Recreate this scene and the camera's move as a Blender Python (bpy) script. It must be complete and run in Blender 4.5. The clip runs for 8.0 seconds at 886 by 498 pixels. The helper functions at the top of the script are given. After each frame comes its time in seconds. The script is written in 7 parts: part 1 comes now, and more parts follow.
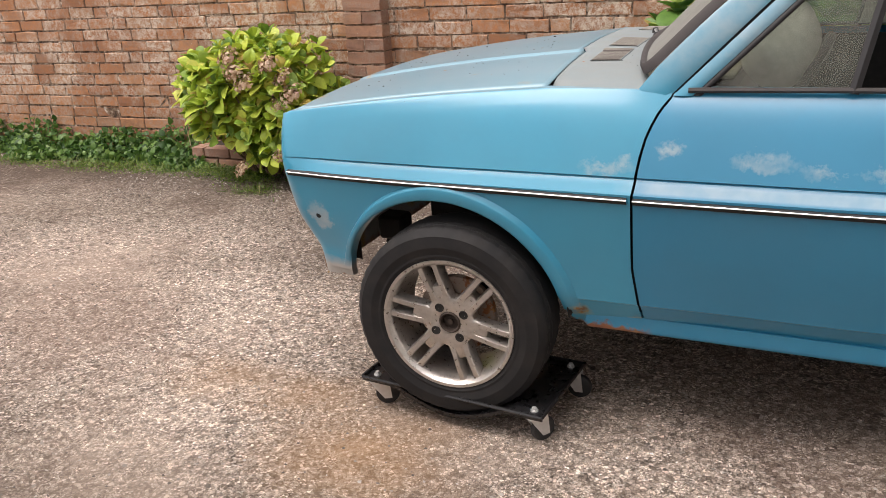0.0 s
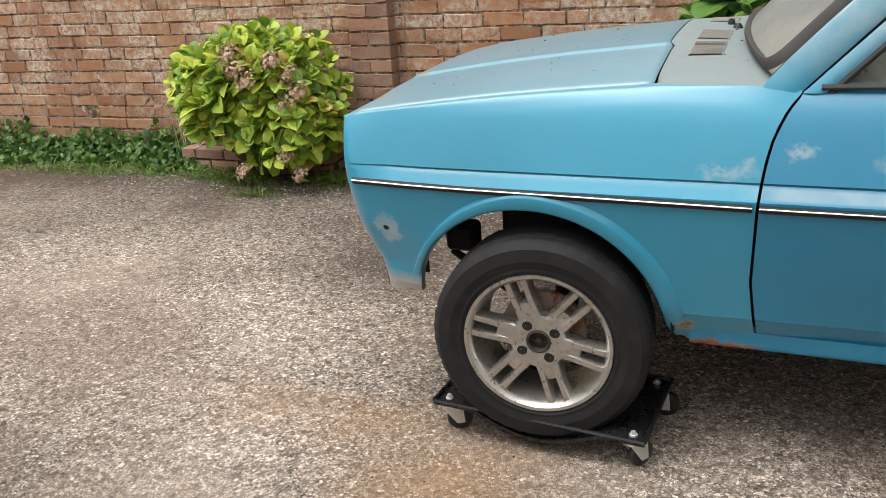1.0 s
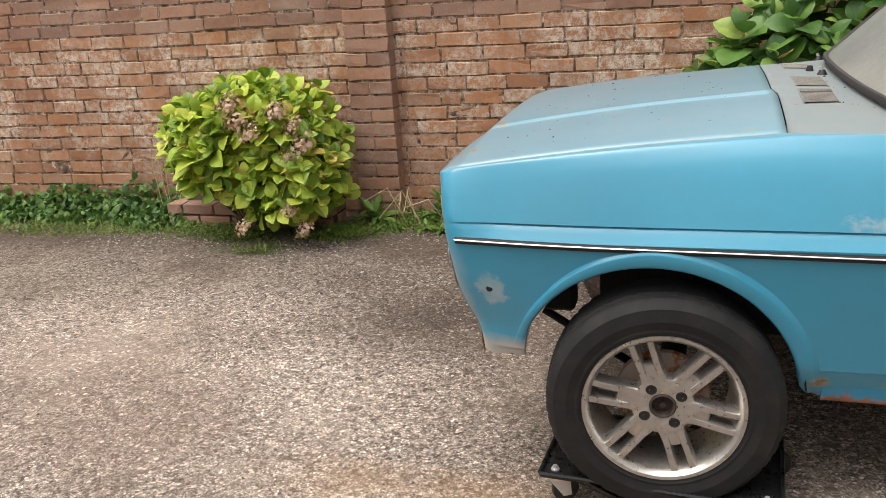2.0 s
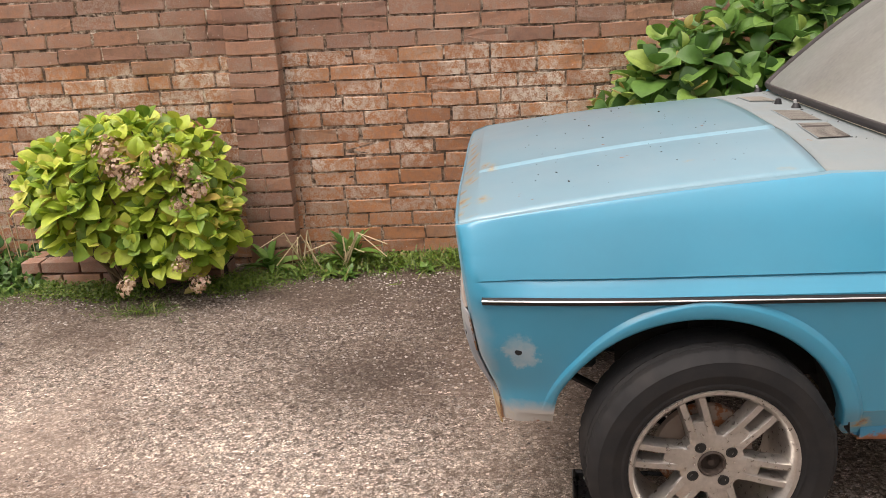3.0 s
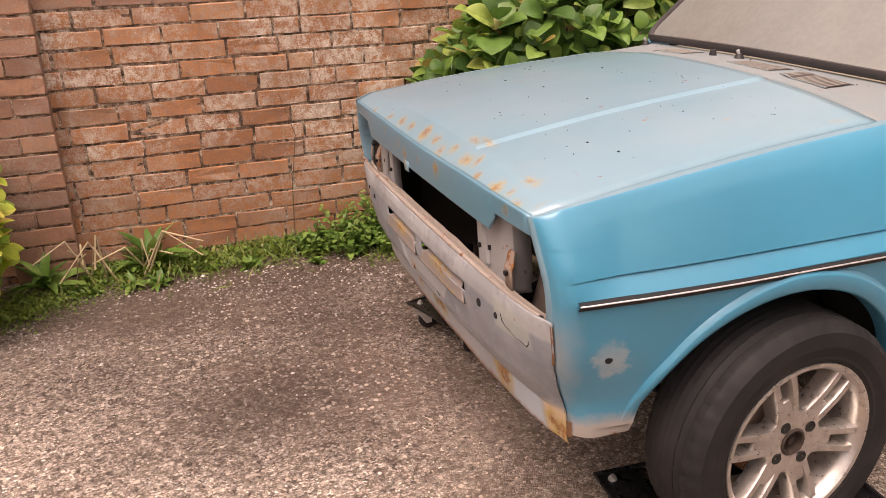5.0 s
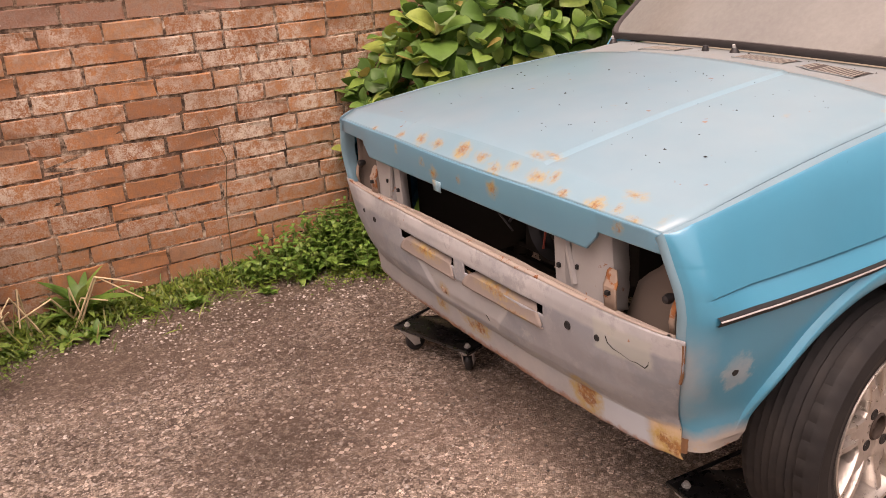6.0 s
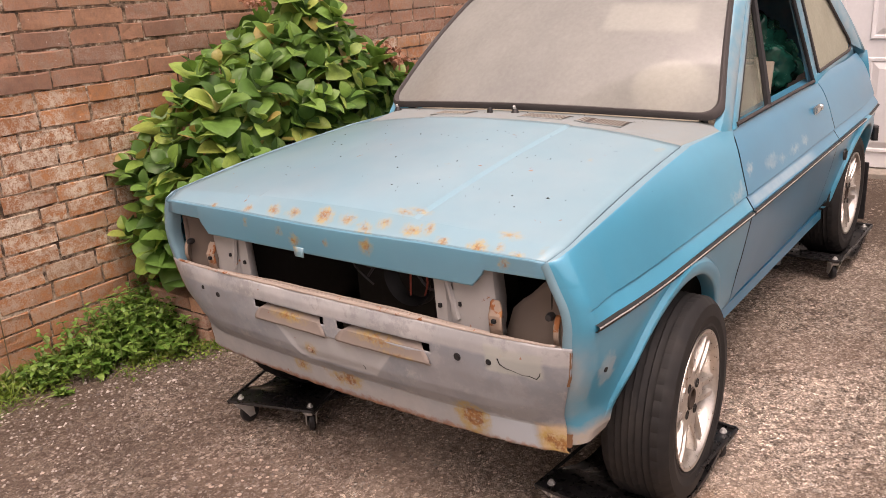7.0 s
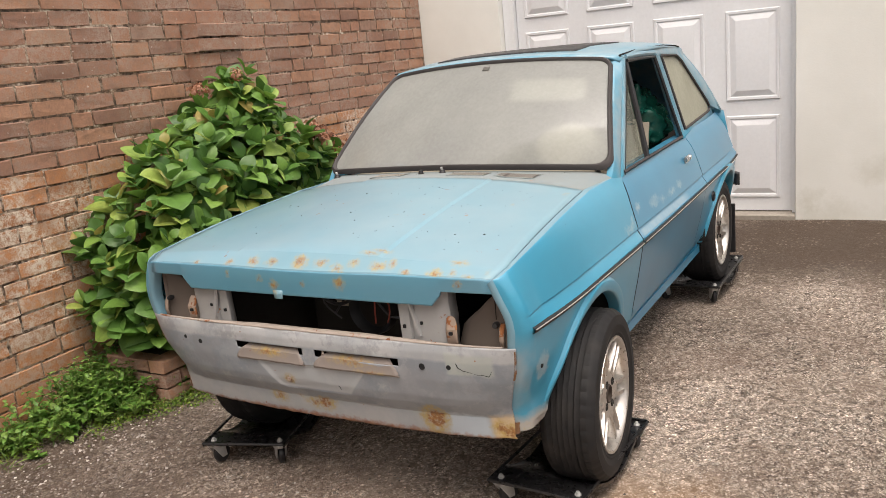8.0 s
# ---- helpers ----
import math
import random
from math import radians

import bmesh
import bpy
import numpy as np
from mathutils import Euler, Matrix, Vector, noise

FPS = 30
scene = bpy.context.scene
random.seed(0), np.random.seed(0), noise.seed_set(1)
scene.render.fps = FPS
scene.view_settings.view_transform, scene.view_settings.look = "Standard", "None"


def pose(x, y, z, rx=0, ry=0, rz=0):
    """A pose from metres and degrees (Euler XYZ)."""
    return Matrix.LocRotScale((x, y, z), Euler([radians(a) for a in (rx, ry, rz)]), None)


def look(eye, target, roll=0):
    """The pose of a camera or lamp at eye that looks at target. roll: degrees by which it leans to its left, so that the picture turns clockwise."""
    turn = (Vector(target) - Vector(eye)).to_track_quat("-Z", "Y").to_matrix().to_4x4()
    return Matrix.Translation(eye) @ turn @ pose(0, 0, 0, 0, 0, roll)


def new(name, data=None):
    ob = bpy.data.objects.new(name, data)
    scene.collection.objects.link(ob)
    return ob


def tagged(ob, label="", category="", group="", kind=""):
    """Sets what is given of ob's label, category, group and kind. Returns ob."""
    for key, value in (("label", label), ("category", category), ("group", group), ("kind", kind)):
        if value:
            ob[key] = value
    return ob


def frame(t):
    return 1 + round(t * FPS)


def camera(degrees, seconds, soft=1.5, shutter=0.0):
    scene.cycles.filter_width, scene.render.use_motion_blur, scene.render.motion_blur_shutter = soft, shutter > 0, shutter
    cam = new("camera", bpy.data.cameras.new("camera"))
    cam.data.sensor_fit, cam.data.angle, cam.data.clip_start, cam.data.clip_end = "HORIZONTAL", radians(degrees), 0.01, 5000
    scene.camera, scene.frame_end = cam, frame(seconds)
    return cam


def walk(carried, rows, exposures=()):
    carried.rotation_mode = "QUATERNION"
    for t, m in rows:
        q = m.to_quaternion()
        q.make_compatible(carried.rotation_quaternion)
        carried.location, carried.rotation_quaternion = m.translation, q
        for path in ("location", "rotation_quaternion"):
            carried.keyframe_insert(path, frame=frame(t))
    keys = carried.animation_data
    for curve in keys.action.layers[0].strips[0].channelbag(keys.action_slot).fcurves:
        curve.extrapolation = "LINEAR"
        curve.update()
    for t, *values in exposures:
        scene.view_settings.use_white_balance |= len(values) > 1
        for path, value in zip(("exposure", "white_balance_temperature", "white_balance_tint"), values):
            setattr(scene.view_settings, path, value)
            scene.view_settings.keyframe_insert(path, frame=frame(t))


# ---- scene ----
cam = camera(56.6, 8.0, soft=0.6)
PATH = [
    (0, (-0.003, -0.008, 1.388), (-0.85, 1.665, 0.692), -3.9),
    (0.5, (-0.175, 0.037, 1.404), (-1.049, 1.688, 0.691), -5.0),
    (1, (-0.422, 0.039, 1.392), (-1.164, 1.751, 0.673), -3.9),
    (1.5, (-0.683, -0.008, 1.421), (-1.321, 1.76, 0.739), -3.4),
    (1.7, (-0.78, -0.002, 1.413), (-1.399, 1.782, 0.754), -3.6),
    (2.8, (-1.344, 0.162, 1.44), (-1.644, 2.049, 0.848), -3.5),
    (3, (-1.456, 0.192, 1.447), (-1.615, 2.096, 0.855), -3.2),
    (3.5, (-1.646, 0.237, 1.472), (-1.538, 2.152, 0.905), -3.1),
    (4, (-1.853, 0.456, 1.427), (-1.635, 2.344, 0.805), -5.2),
    (4.5, (-1.996, 0.61, 1.433), (-1.668, 2.449, 0.72), -4.9),
    (5, (-2.215, 0.723, 1.424), (-1.612, 2.494, 0.716), -2.1),
    (5.2, (-2.311, 0.757, 1.456), (-1.617, 2.499, 0.761), -2.0),
    (6.3, (-2.708, 1.165, 1.463), (-1.642, 2.69, 0.731), -4.2),
    (6.5, (-2.77, 1.188, 1.472), (-1.59, 2.634, 0.752), -4.4),
    (7, (-3.053, 1.208, 1.523), (-1.55, 2.373, 0.902), -3.9),
    (7.5, (-3.261, 1.149, 1.542), (-1.636, 2.2, 1.037), -4.8),
    (8, (-3.548, 1.065, 1.556), (-1.868, 2.045, 1.089), -5.7),
]
EXPOSURES = [(0.0, 0.64, 6900, 17), (0.5, 0.6, 6500, 7), (1.5, 0.6, 6600, 8), (3.0, 0.67, 7100, 18), (4.0, 0.73, 7250, 19), (4.5, 0.74, 7700, 26), (6.5, 0.75, 8300, 36), (7.0, 0.76, 7800, 30), (7.5, 0.73, 7250, 18), (8.0, 0.72, 7100, 15)]
walk(cam, [(t, look(eye, target, roll)) for t, eye, target, roll in PATH], EXPOSURES)

# ---------------------------------------------------------------- light
world = bpy.data.worlds.new("overcast_sky")
scene.world = world
world.use_nodes = True
wn = world.node_tree.nodes
sky = wn.new("ShaderNodeTexSky")
sky.sky_type = "NISHITA"
sky.sun_disc = False
sky.sun_elevation, sky.sun_rotation = radians(72), radians(200)
sky.dust_density, sky.air_density = 4.0, 1.0
hsv = wn.new("ShaderNodeHueSaturation")
hsv.inputs["Saturation"].default_value = 0.12
world.node_tree.links.new(sky.outputs[0], hsv.inputs["Color"])
world.node_tree.links.new(hsv.outputs[0], wn["Background"].inputs[0])
wn["Background"].inputs[1].default_value = 0.15
sun_data = bpy.data.lights.new("sun", "SUN")
sun_data.energy, sun_data.angle, sun_data.color = 1.4, radians(40), (1.0, 0.95, 0.88)
sun = new("sun", sun_data)
sun.matrix_world = look((-4.0, 0.4, 8.5), (0, 2, 0))


# ---------------------------------------------------------------- materials
def mat(name):
    m = bpy.data.materials.new(name)
    m.use_nodes = True
    nt = m.node_tree
    return m, nt, nt.nodes["Principled BSDF"]


def node(nt, kind, **values):
    n = nt.nodes.new(kind)
    for k, v in values.items():
        n.inputs[k.replace("_", " ")].default_value = v
    return n


def link(nt, a, b):
    nt.links.new(a, b)


def coords(nt, space="Object"):
    return nt.nodes.new("ShaderNodeTexCoord").outputs[space]


def noise_at(nt, where, scale, detail=4.0, rough=0.6):
    n = node(nt, "ShaderNodeTexNoise", Scale=scale, Detail=detail, Roughness=rough)
    link(nt, where, n.inputs["Vector"])
    return n.outputs["Fac"]


def ramp(nt, fac, stops):
    r = nt.nodes.new("ShaderNodeValToRGB")
    el = r.color_ramp.elements
    while len(el) < len(stops):
        el.new(0.5)
    for e, (p, c) in zip(el, stops):
        e.position = p
        e.color = (c, c, c, 1) if isinstance(c, (int, float)) else (*c, 1)
    link(nt, fac, r.inputs[0])
    return r.outputs[0]


def mix(nt, fac, a, b, how="MIX"):
    m = nt.nodes.new("ShaderNodeMix")
    m.data_type, m.blend_type = "RGBA", how
    for s, v in ((m.inputs[0], fac), (m.inputs[6], a), (m.inputs[7], b)):
        if isinstance(v, (int, float)):
            s.default_value = v
        elif isinstance(v, tuple):
            s.default_value = (*v, 1)
        else:
            link(nt, v, s)
    return m.outputs[2]


def calc(nt, how, a, b):
    m = nt.nodes.new("ShaderNodeMath")
    m.operation = how
    for s, v in zip(m.inputs, (a, b)):
        if isinstance(v, (int, float)):
            s.default_value = v
        else:
            link(nt, v, s)
    return m.outputs[0]


def bump(nt, b, height, strength, distance):
    n = node(nt, "ShaderNodeBump", Strength=strength, Distance=distance)
    link(nt, height, n.inputs["Height"])
    link(nt, n.outputs[0], b.inputs["Normal"])


def plain(name, colour, rough=0.6, metal=0.0, grain=40.0, vary=0.25, relief=0.1, coarse=3.0):
    """A surface of one colour with grain and blotches at two scales."""
    m, nt, b = mat(name)
    c = coords(nt)
    fine, wide = noise_at(nt, c, grain), noise_at(nt, c, coarse)
    f = calc(nt, "ADD", calc(nt, "MULTIPLY", fine, 0.5), calc(nt, "MULTIPLY", wide, 0.5))
    lo = tuple(x * (1 - vary) for x in colour)
    hi = tuple(min(1, x * (1 + vary)) for x in colour)
    link(nt, ramp(nt, f, [(0.3, lo), (0.7, hi)]), b.inputs["Base Color"])
    link(nt, ramp(nt, fine, [(0.3, max(0.02, rough - 0.08)), (0.7, min(1, rough + 0.08))]), b.inputs["Roughness"])
    b.inputs["Metallic"].default_value = metal
    if relief:
        bump(nt, b, fine, relief, 0.004)
    return m


RUST = [(0.25, (0.10, 0.035, 0.015)), (0.55, (0.28, 0.10, 0.035)), (0.8, (0.42, 0.22, 0.09))]


def spots(nt, c, places, wobble=0.03, soft=0.012, scale=18.0, upright=1.0):
    """1 inside ragged patches at the given (x, y, z, radius) or (x, y, z, radius, stretch along x, along y)."""
    n = node(nt, "ShaderNodeTexNoise", Scale=scale, Detail=6.0, Roughness=0.7)
    link(nt, c, n.inputs["Vector"])
    shift = nt.nodes.new("ShaderNodeVectorMath")
    shift.operation = "MULTIPLY_ADD"
    link(nt, n.outputs["Color"], shift.inputs[0])
    shift.inputs[1].default_value = (wobble * 2,) * 3
    shift.inputs[2].default_value = (-wobble,) * 3
    at = nt.nodes.new("ShaderNodeVectorMath")
    at.operation = "ADD"
    link(nt, c, at.inputs[0])
    link(nt, shift.outputs[0], at.inputs[1])
    total = None
    for x, y, z, r, *stretch in places:
        sx, sy = stretch or (1.0, 1.0)
        d = nt.nodes.new("ShaderNodeVectorMath")
        d.operation = "SUBTRACT"
        link(nt, at.outputs[0], d.inputs[0])
        d.inputs[1].default_value = (x, y, z)
        q = nt.nodes.new("ShaderNodeVectorMath")
        q.operation = "MULTIPLY"
        link(nt, d.outputs[0], q.inputs[0])
        q.inputs[1].default_value = (1 / sx, 1 / sy, upright)
        le = nt.nodes.new("ShaderNodeVectorMath")
        le.operation = "LENGTH"
        link(nt, q.outputs[0], le.inputs[0])
        m = nt.nodes.new("ShaderNodeMapRange")
        m.inputs["From Min"].default_value, m.inputs["From Max"].default_value = r + soft, r - soft
        link(nt, le.outputs["Value"], m.inputs["Value"])
        total = m.outputs[0] if total is None else calc(nt, "MAXIMUM", total, m.outputs[0])
    return total


def band(nt, value, lo, hi, soft):
    """1 where value lies between lo and hi."""
    up = nt.nodes.new("ShaderNodeMapRange")
    up.inputs["From Min"].default_value, up.inputs["From Max"].default_value = lo - soft, lo + soft
    dn = nt.nodes.new("ShaderNodeMapRange")
    dn.inputs["From Min"].default_value, dn.inputs["From Max"].default_value = hi + soft, hi - soft
    link(nt, value, up.inputs["Value"])
    link(nt, value, dn.inputs["Value"])
    return calc(nt, "MULTIPLY", up.outputs[0], dn.outputs[0])


def xyz(nt, c):
    n = nt.nodes.new("ShaderNodeSeparateXYZ")
    link(nt, c, n.inputs[0])
    return n.outputs


def paint(name, colour, dust, rough, rust_amount=0.0, dust_colour=(0.42, 0.43, 0.42), rust=(), primer=(), extra=None, freckles=0.0, coat=0.0, upright=1.0):
    """Old sun-bleached car paint with dust, streaks, patches of primer and rust."""
    m, nt, b = mat(name)
    c = coords(nt)
    wide, fine, mid = noise_at(nt, c, 2.2), noise_at(nt, c, 160.0, 3), noise_at(nt, c, 14.0, 6)
    base = mix(nt, ramp(nt, wide, [(0.3, 0.0), (0.7, 1.0)]), tuple(x * 0.9 for x in colour), tuple(min(1, x * 1.1) for x in colour))
    film = calc(nt, "MULTIPLY", ramp(nt, calc(nt, "ADD", calc(nt, "MULTIPLY", mid, 0.7), calc(nt, "MULTIPLY", fine, 0.3)), [(0.25, 0.45), (0.75, 1.0)]), dust)
    if coat:
        base = mix(nt, wide, tuple(x * 0.8 for x in colour), tuple(min(1, x * 1.2) for x in colour))
        film = calc(nt, "MULTIPLY", calc(nt, "ADD", noise_at(nt, c, 5.0, 3, 0.5), 0.4), dust)
    col = mix(nt, film, base, dust_colour)
    matt = None
    if primer:
        matt = spots(nt, c, primer, 0.05, 0.008, 26.0)
        col = mix(nt, calc(nt, "MULTIPLY", matt, ramp(nt, mid, [(0.35, 0.40), (0.6, 0.8)])), col, mix(nt, mid, (0.20, 0.33, 0.40), (0.40, 0.46, 0.48)))
    if extra:
        col = extra(nt, c, col, mid)
    rusty = []
    if rust_amount:
        edge = 0.74 - rust_amount
        rusty.append(ramp(nt, noise_at(nt, c, 9.0, 6, 0.7), [(edge, 0.0), (edge + 0.03, 1.0)]))
    if rust:
        # yellow halo, then an orange core broken up by flakes
        halo = spots(nt, c, [(x, y, z, r * 1.75, *k) for x, y, z, r, *k in rust], 0.024, 0.008, 40.0, upright)
        col = mix(nt, calc(nt, "MULTIPLY", halo, calc(nt, "MULTIPLY", ramp(nt, noise_at(nt, c, 55.0, 4, 0.7), [(0.35, 0.15), (0.6, 1.0)]), 0.78)), col, (0.40, 0.28, 0.06))
        core = spots(nt, c, [(x, y, z, r * 0.95, *k) for x, y, z, r, *k in rust], 0.030, 0.005, 45.0, upright)
        core = calc(nt, "MULTIPLY", core, ramp(nt, noise_at(nt, c, 95.0, 4, 0.7), [(0.38, 0.25), (0.51, 0.95)]))
        col = mix(nt, core, col, ramp(nt, noise_at(nt, c, 70.0, 4, 0.7), [(0.3, (0.13, 0.045, 0.016)), (0.5, (0.25, 0.105, 0.03)), (0.75, (0.38, 0.20, 0.055))]))
    if freckles:
        rusty.append(ramp(nt, noise_at(nt, c, 34.0, 2, 0.5), [(0.775 - freckles, 0.0), (0.80 - freckles, 0.8)]))
    for f in rusty:
        col = mix(nt, f, col, ramp(nt, mid, RUST))
    link(nt, col, b.inputs["Base Color"])
    if coat:
        b.inputs["Roughness"].default_value = rough
    else:
        link(nt, ramp(nt, mid, [(0.3, rough - 0.07), (0.7, rough + 0.1)]), b.inputs["Roughness"])
    b.inputs["Coat Weight"].default_value, b.inputs["Coat Roughness"].default_value = coat, 0.16 if rough < 0.4 else 0.24
    if not coat:
        bump(nt, b, calc(nt, "ADD", fine, mid), 0.08, 0.0015)
    return m


def wing_extra(nt, c, col, mid):
    """Pale band below the crease on the door, primer fading over the nose, ring round the lamp hole."""
    x, y, z = xyz(nt, c)
    wob = calc(nt, "MULTIPLY", calc(nt, "SUBTRACT", mid, 0.5), 0.06)
    xn, zn = calc(nt, "ADD", x, wob), calc(nt, "ADD", z, wob)
    pale = calc(nt, "MULTIPLY", band(nt, z, 0.772, 0.797, 0.003), band(nt, xn, -0.455, 0.30, 0.06))
    col = mix(nt, calc(nt, "MULTIPLY", pale, ramp(nt, mid, [(0.38, 0.36), (0.6, 0.5)])), col, (0.40, 0.47, 0.50))
    tip = calc(nt, "MULTIPLY", band(nt, zn, 0.2, 0.462, 0.015), band(nt, x, -1.7, -1.25, 0.02))
    nose = calc(nt, "MULTIPLY", band(nt, xn, -1.7, -1.525, 0.035), band(nt, zn, 0.2, 0.70, 0.06))
    col = mix(nt, calc(nt, "MAXIMUM", tip, calc(nt, "MULTIPLY", nose, 0.8)), col, (0.34, 0.325, 0.30))
    # roof and pillars: bleaching, plus the sky's reflection put in as paler colour
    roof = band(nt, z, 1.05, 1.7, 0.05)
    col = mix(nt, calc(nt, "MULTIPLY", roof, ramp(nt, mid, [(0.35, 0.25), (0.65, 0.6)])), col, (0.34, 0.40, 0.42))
    fine = calc(nt, "MULTIPLY", calc(nt, "SUBTRACT", noise_at(nt, c, 38.0, 5, 0.7), 0.5), 0.07)
    zf = calc(nt, "ADD", zn, fine)
    low = calc(nt, "MULTIPLY", band(nt, zf, 0.2, 0.356, 0.006), band(nt, x, -0.72, -0.44, 0.02))
    edge = calc(nt, "MULTIPLY", band(nt, zf, 0.2, 0.408, 0.005), band(nt, x, -1.7, -1.25, 0.02))
    return mix(nt, calc(nt, "MAXIMUM", low, edge), col, ramp(nt, mid, RUST))


def valance_extra(nt, c, col, mid):
    """Pinkish top band, grey middle, pale plate field and lower edge, filler patch, rust creeping up from below."""
    x, y, z = xyz(nt, c)
    wob = calc(nt, "MULTIPLY", calc(nt, "SUBTRACT", mid, 0.5), 0.05)
    yn, zn = calc(nt, "ADD", y, wob), calc(nt, "ADD", z, wob)
    cloud = noise_at(nt, c, 6.0, 6, 0.65)
    col = mix(nt, ramp(nt, cloud, [(0.47, 0.0), (0.56, 0.5)]), col, (0.31, 0.325, 0.345))
    top = band(nt, calc(nt, "ADD", z, calc(nt, "MULTIPLY", wob, 0.3)), 0.664, 0.80, 0.005)
    col = mix(nt, calc(nt, "MULTIPLY", top, ramp(nt, cloud, [(0.4, 0.55), (0.6, 0.95)])), col, (0.415, 0.425, 0.435))
    smear = noise_at(nt, c, 6.5, 7, 0.72)
    col = mix(nt, ramp(nt, smear, [(0.52, 0.0), (0.58, 0.55)]), col, (0.215, 0.225, 0.24))
    col = mix(nt, ramp(nt, smear, [(0.36, 0.35), (0.42, 0.0)]), col, (0.43, 0.43, 0.435))
    dark = calc(nt, "MULTIPLY", band(nt, yn, -0.50, -0.30, 0.03), band(nt, zn, 0.52, 0.64, 0.02))
    col = mix(nt, calc(nt, "MULTIPLY", dark, 0.5), col, (0.23, 0.235, 0.25))
    slant = calc(nt, "MULTIPLY", z, 0.85)
    left = band(nt, calc(nt, "ADD", y, slant), 0.290, 5.0, 0.004)
    right = band(nt, calc(nt, "SUBTRACT", y, slant), -5.0, -0.280, 0.004)
    field = calc(nt, "MULTIPLY", calc(nt, "MULTIPLY", left, right), band(nt, z, 0.508, 0.600, 0.003))
    col = mix(nt, calc(nt, "MULTIPLY", field, 0.75), col, (0.40, 0.42, 0.435))
    # lower lip: paler primer, with the light its upright face catches mixed in
    low = band(nt, calc(nt, "ADD", z, calc(nt, "MULTIPLY", wob, 0.5)), 0.3, 0.464, 0.008)
    col = mix(nt, calc(nt, "MULTIPLY", low, 0.8), col, mix(nt, ramp(nt, cloud, [(0.42, 0.0), (0.58, 1.0)]), (0.42, 0.43, 0.435), (0.34, 0.365, 0.385)))
    blue = calc(nt, "MULTIPLY", band(nt, yn, -0.60, -0.47, 0.008), band(nt, zn, 0.3, 0.470, 0.006))
    col = mix(nt, calc(nt, "MULTIPLY", blue, 0.85), col, (0.41, 0.48, 0.54))
    fill = calc(nt, "MULTIPLY", band(nt, yn, -0.665, -0.515, 0.005), band(nt, zn, 0.625, 0.690, 0.005))
    col = mix(nt, calc(nt, "MULTIPLY", fill, 0.65), col, (0.37, 0.40, 0.37))
    cream = calc(nt, "MULTIPLY", band(nt, yn, -0.78, -0.61, 0.010), band(nt, zn, 0.3, 0.474, 0.010))
    col = mix(nt, calc(nt, "MULTIPLY", cream, ramp(nt, cloud, [(0.35, 0.6), (0.6, 0.95)])), col, (0.56, 0.42, 0.26))
    fine = noise_at(nt, c, 40.0, 5, 0.7)
    edge = band(nt, calc(nt, "ADD", z, calc(nt, "MULTIPLY", calc(nt, "SUBTRACT", fine, 0.5), 0.05)), 0.3, 0.394, 0.008)
    return mix(nt, calc(nt, "MULTIPLY", edge, 0.85), col, ramp(nt, mid, RUST))


BLUE = (0.018, 0.268, 0.425)
PRIMER = ((-0.372, -0.76, 0.874, 0.016, 1.6, 1.0), (-0.535, -0.77, 0.827, 0.014, 3.6, 1.0), (-0.49, -0.77, 0.845, 0.009, 1.6, 2.0), (-0.16, -0.76, 0.858, 0.017, 3.6, 1.0), (-0.03, -0.76, 0.838, 0.012, 3.6, 1.0), (0.12, -0.76, 0.845, 0.013, 4.0, 1.0), (-1.44, -0.77, 0.624, 0.046, 0.9, 1.0), (0.26, -0.76, 0.85, 0.012, 3.0, 1.0))
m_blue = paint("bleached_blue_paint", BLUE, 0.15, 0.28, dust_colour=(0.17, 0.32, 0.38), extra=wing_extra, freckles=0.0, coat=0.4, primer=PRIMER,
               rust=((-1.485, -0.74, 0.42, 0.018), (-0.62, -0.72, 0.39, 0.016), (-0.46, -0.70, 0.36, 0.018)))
m_door = paint("deeper_blue_paint", (0.009, 0.200, 0.355), 0.09, 0.28, dust_colour=(0.14, 0.28, 0.35), extra=wing_extra, coat=0.4, primer=PRIMER)
# lip: less chalk than the top, plus a darker blue for its shaded face
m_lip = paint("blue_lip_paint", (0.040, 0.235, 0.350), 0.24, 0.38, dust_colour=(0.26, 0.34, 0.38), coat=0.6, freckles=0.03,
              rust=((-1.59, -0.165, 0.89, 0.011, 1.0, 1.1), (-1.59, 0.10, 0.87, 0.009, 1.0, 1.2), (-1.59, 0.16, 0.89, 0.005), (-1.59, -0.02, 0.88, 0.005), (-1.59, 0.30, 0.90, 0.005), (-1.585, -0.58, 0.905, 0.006)))
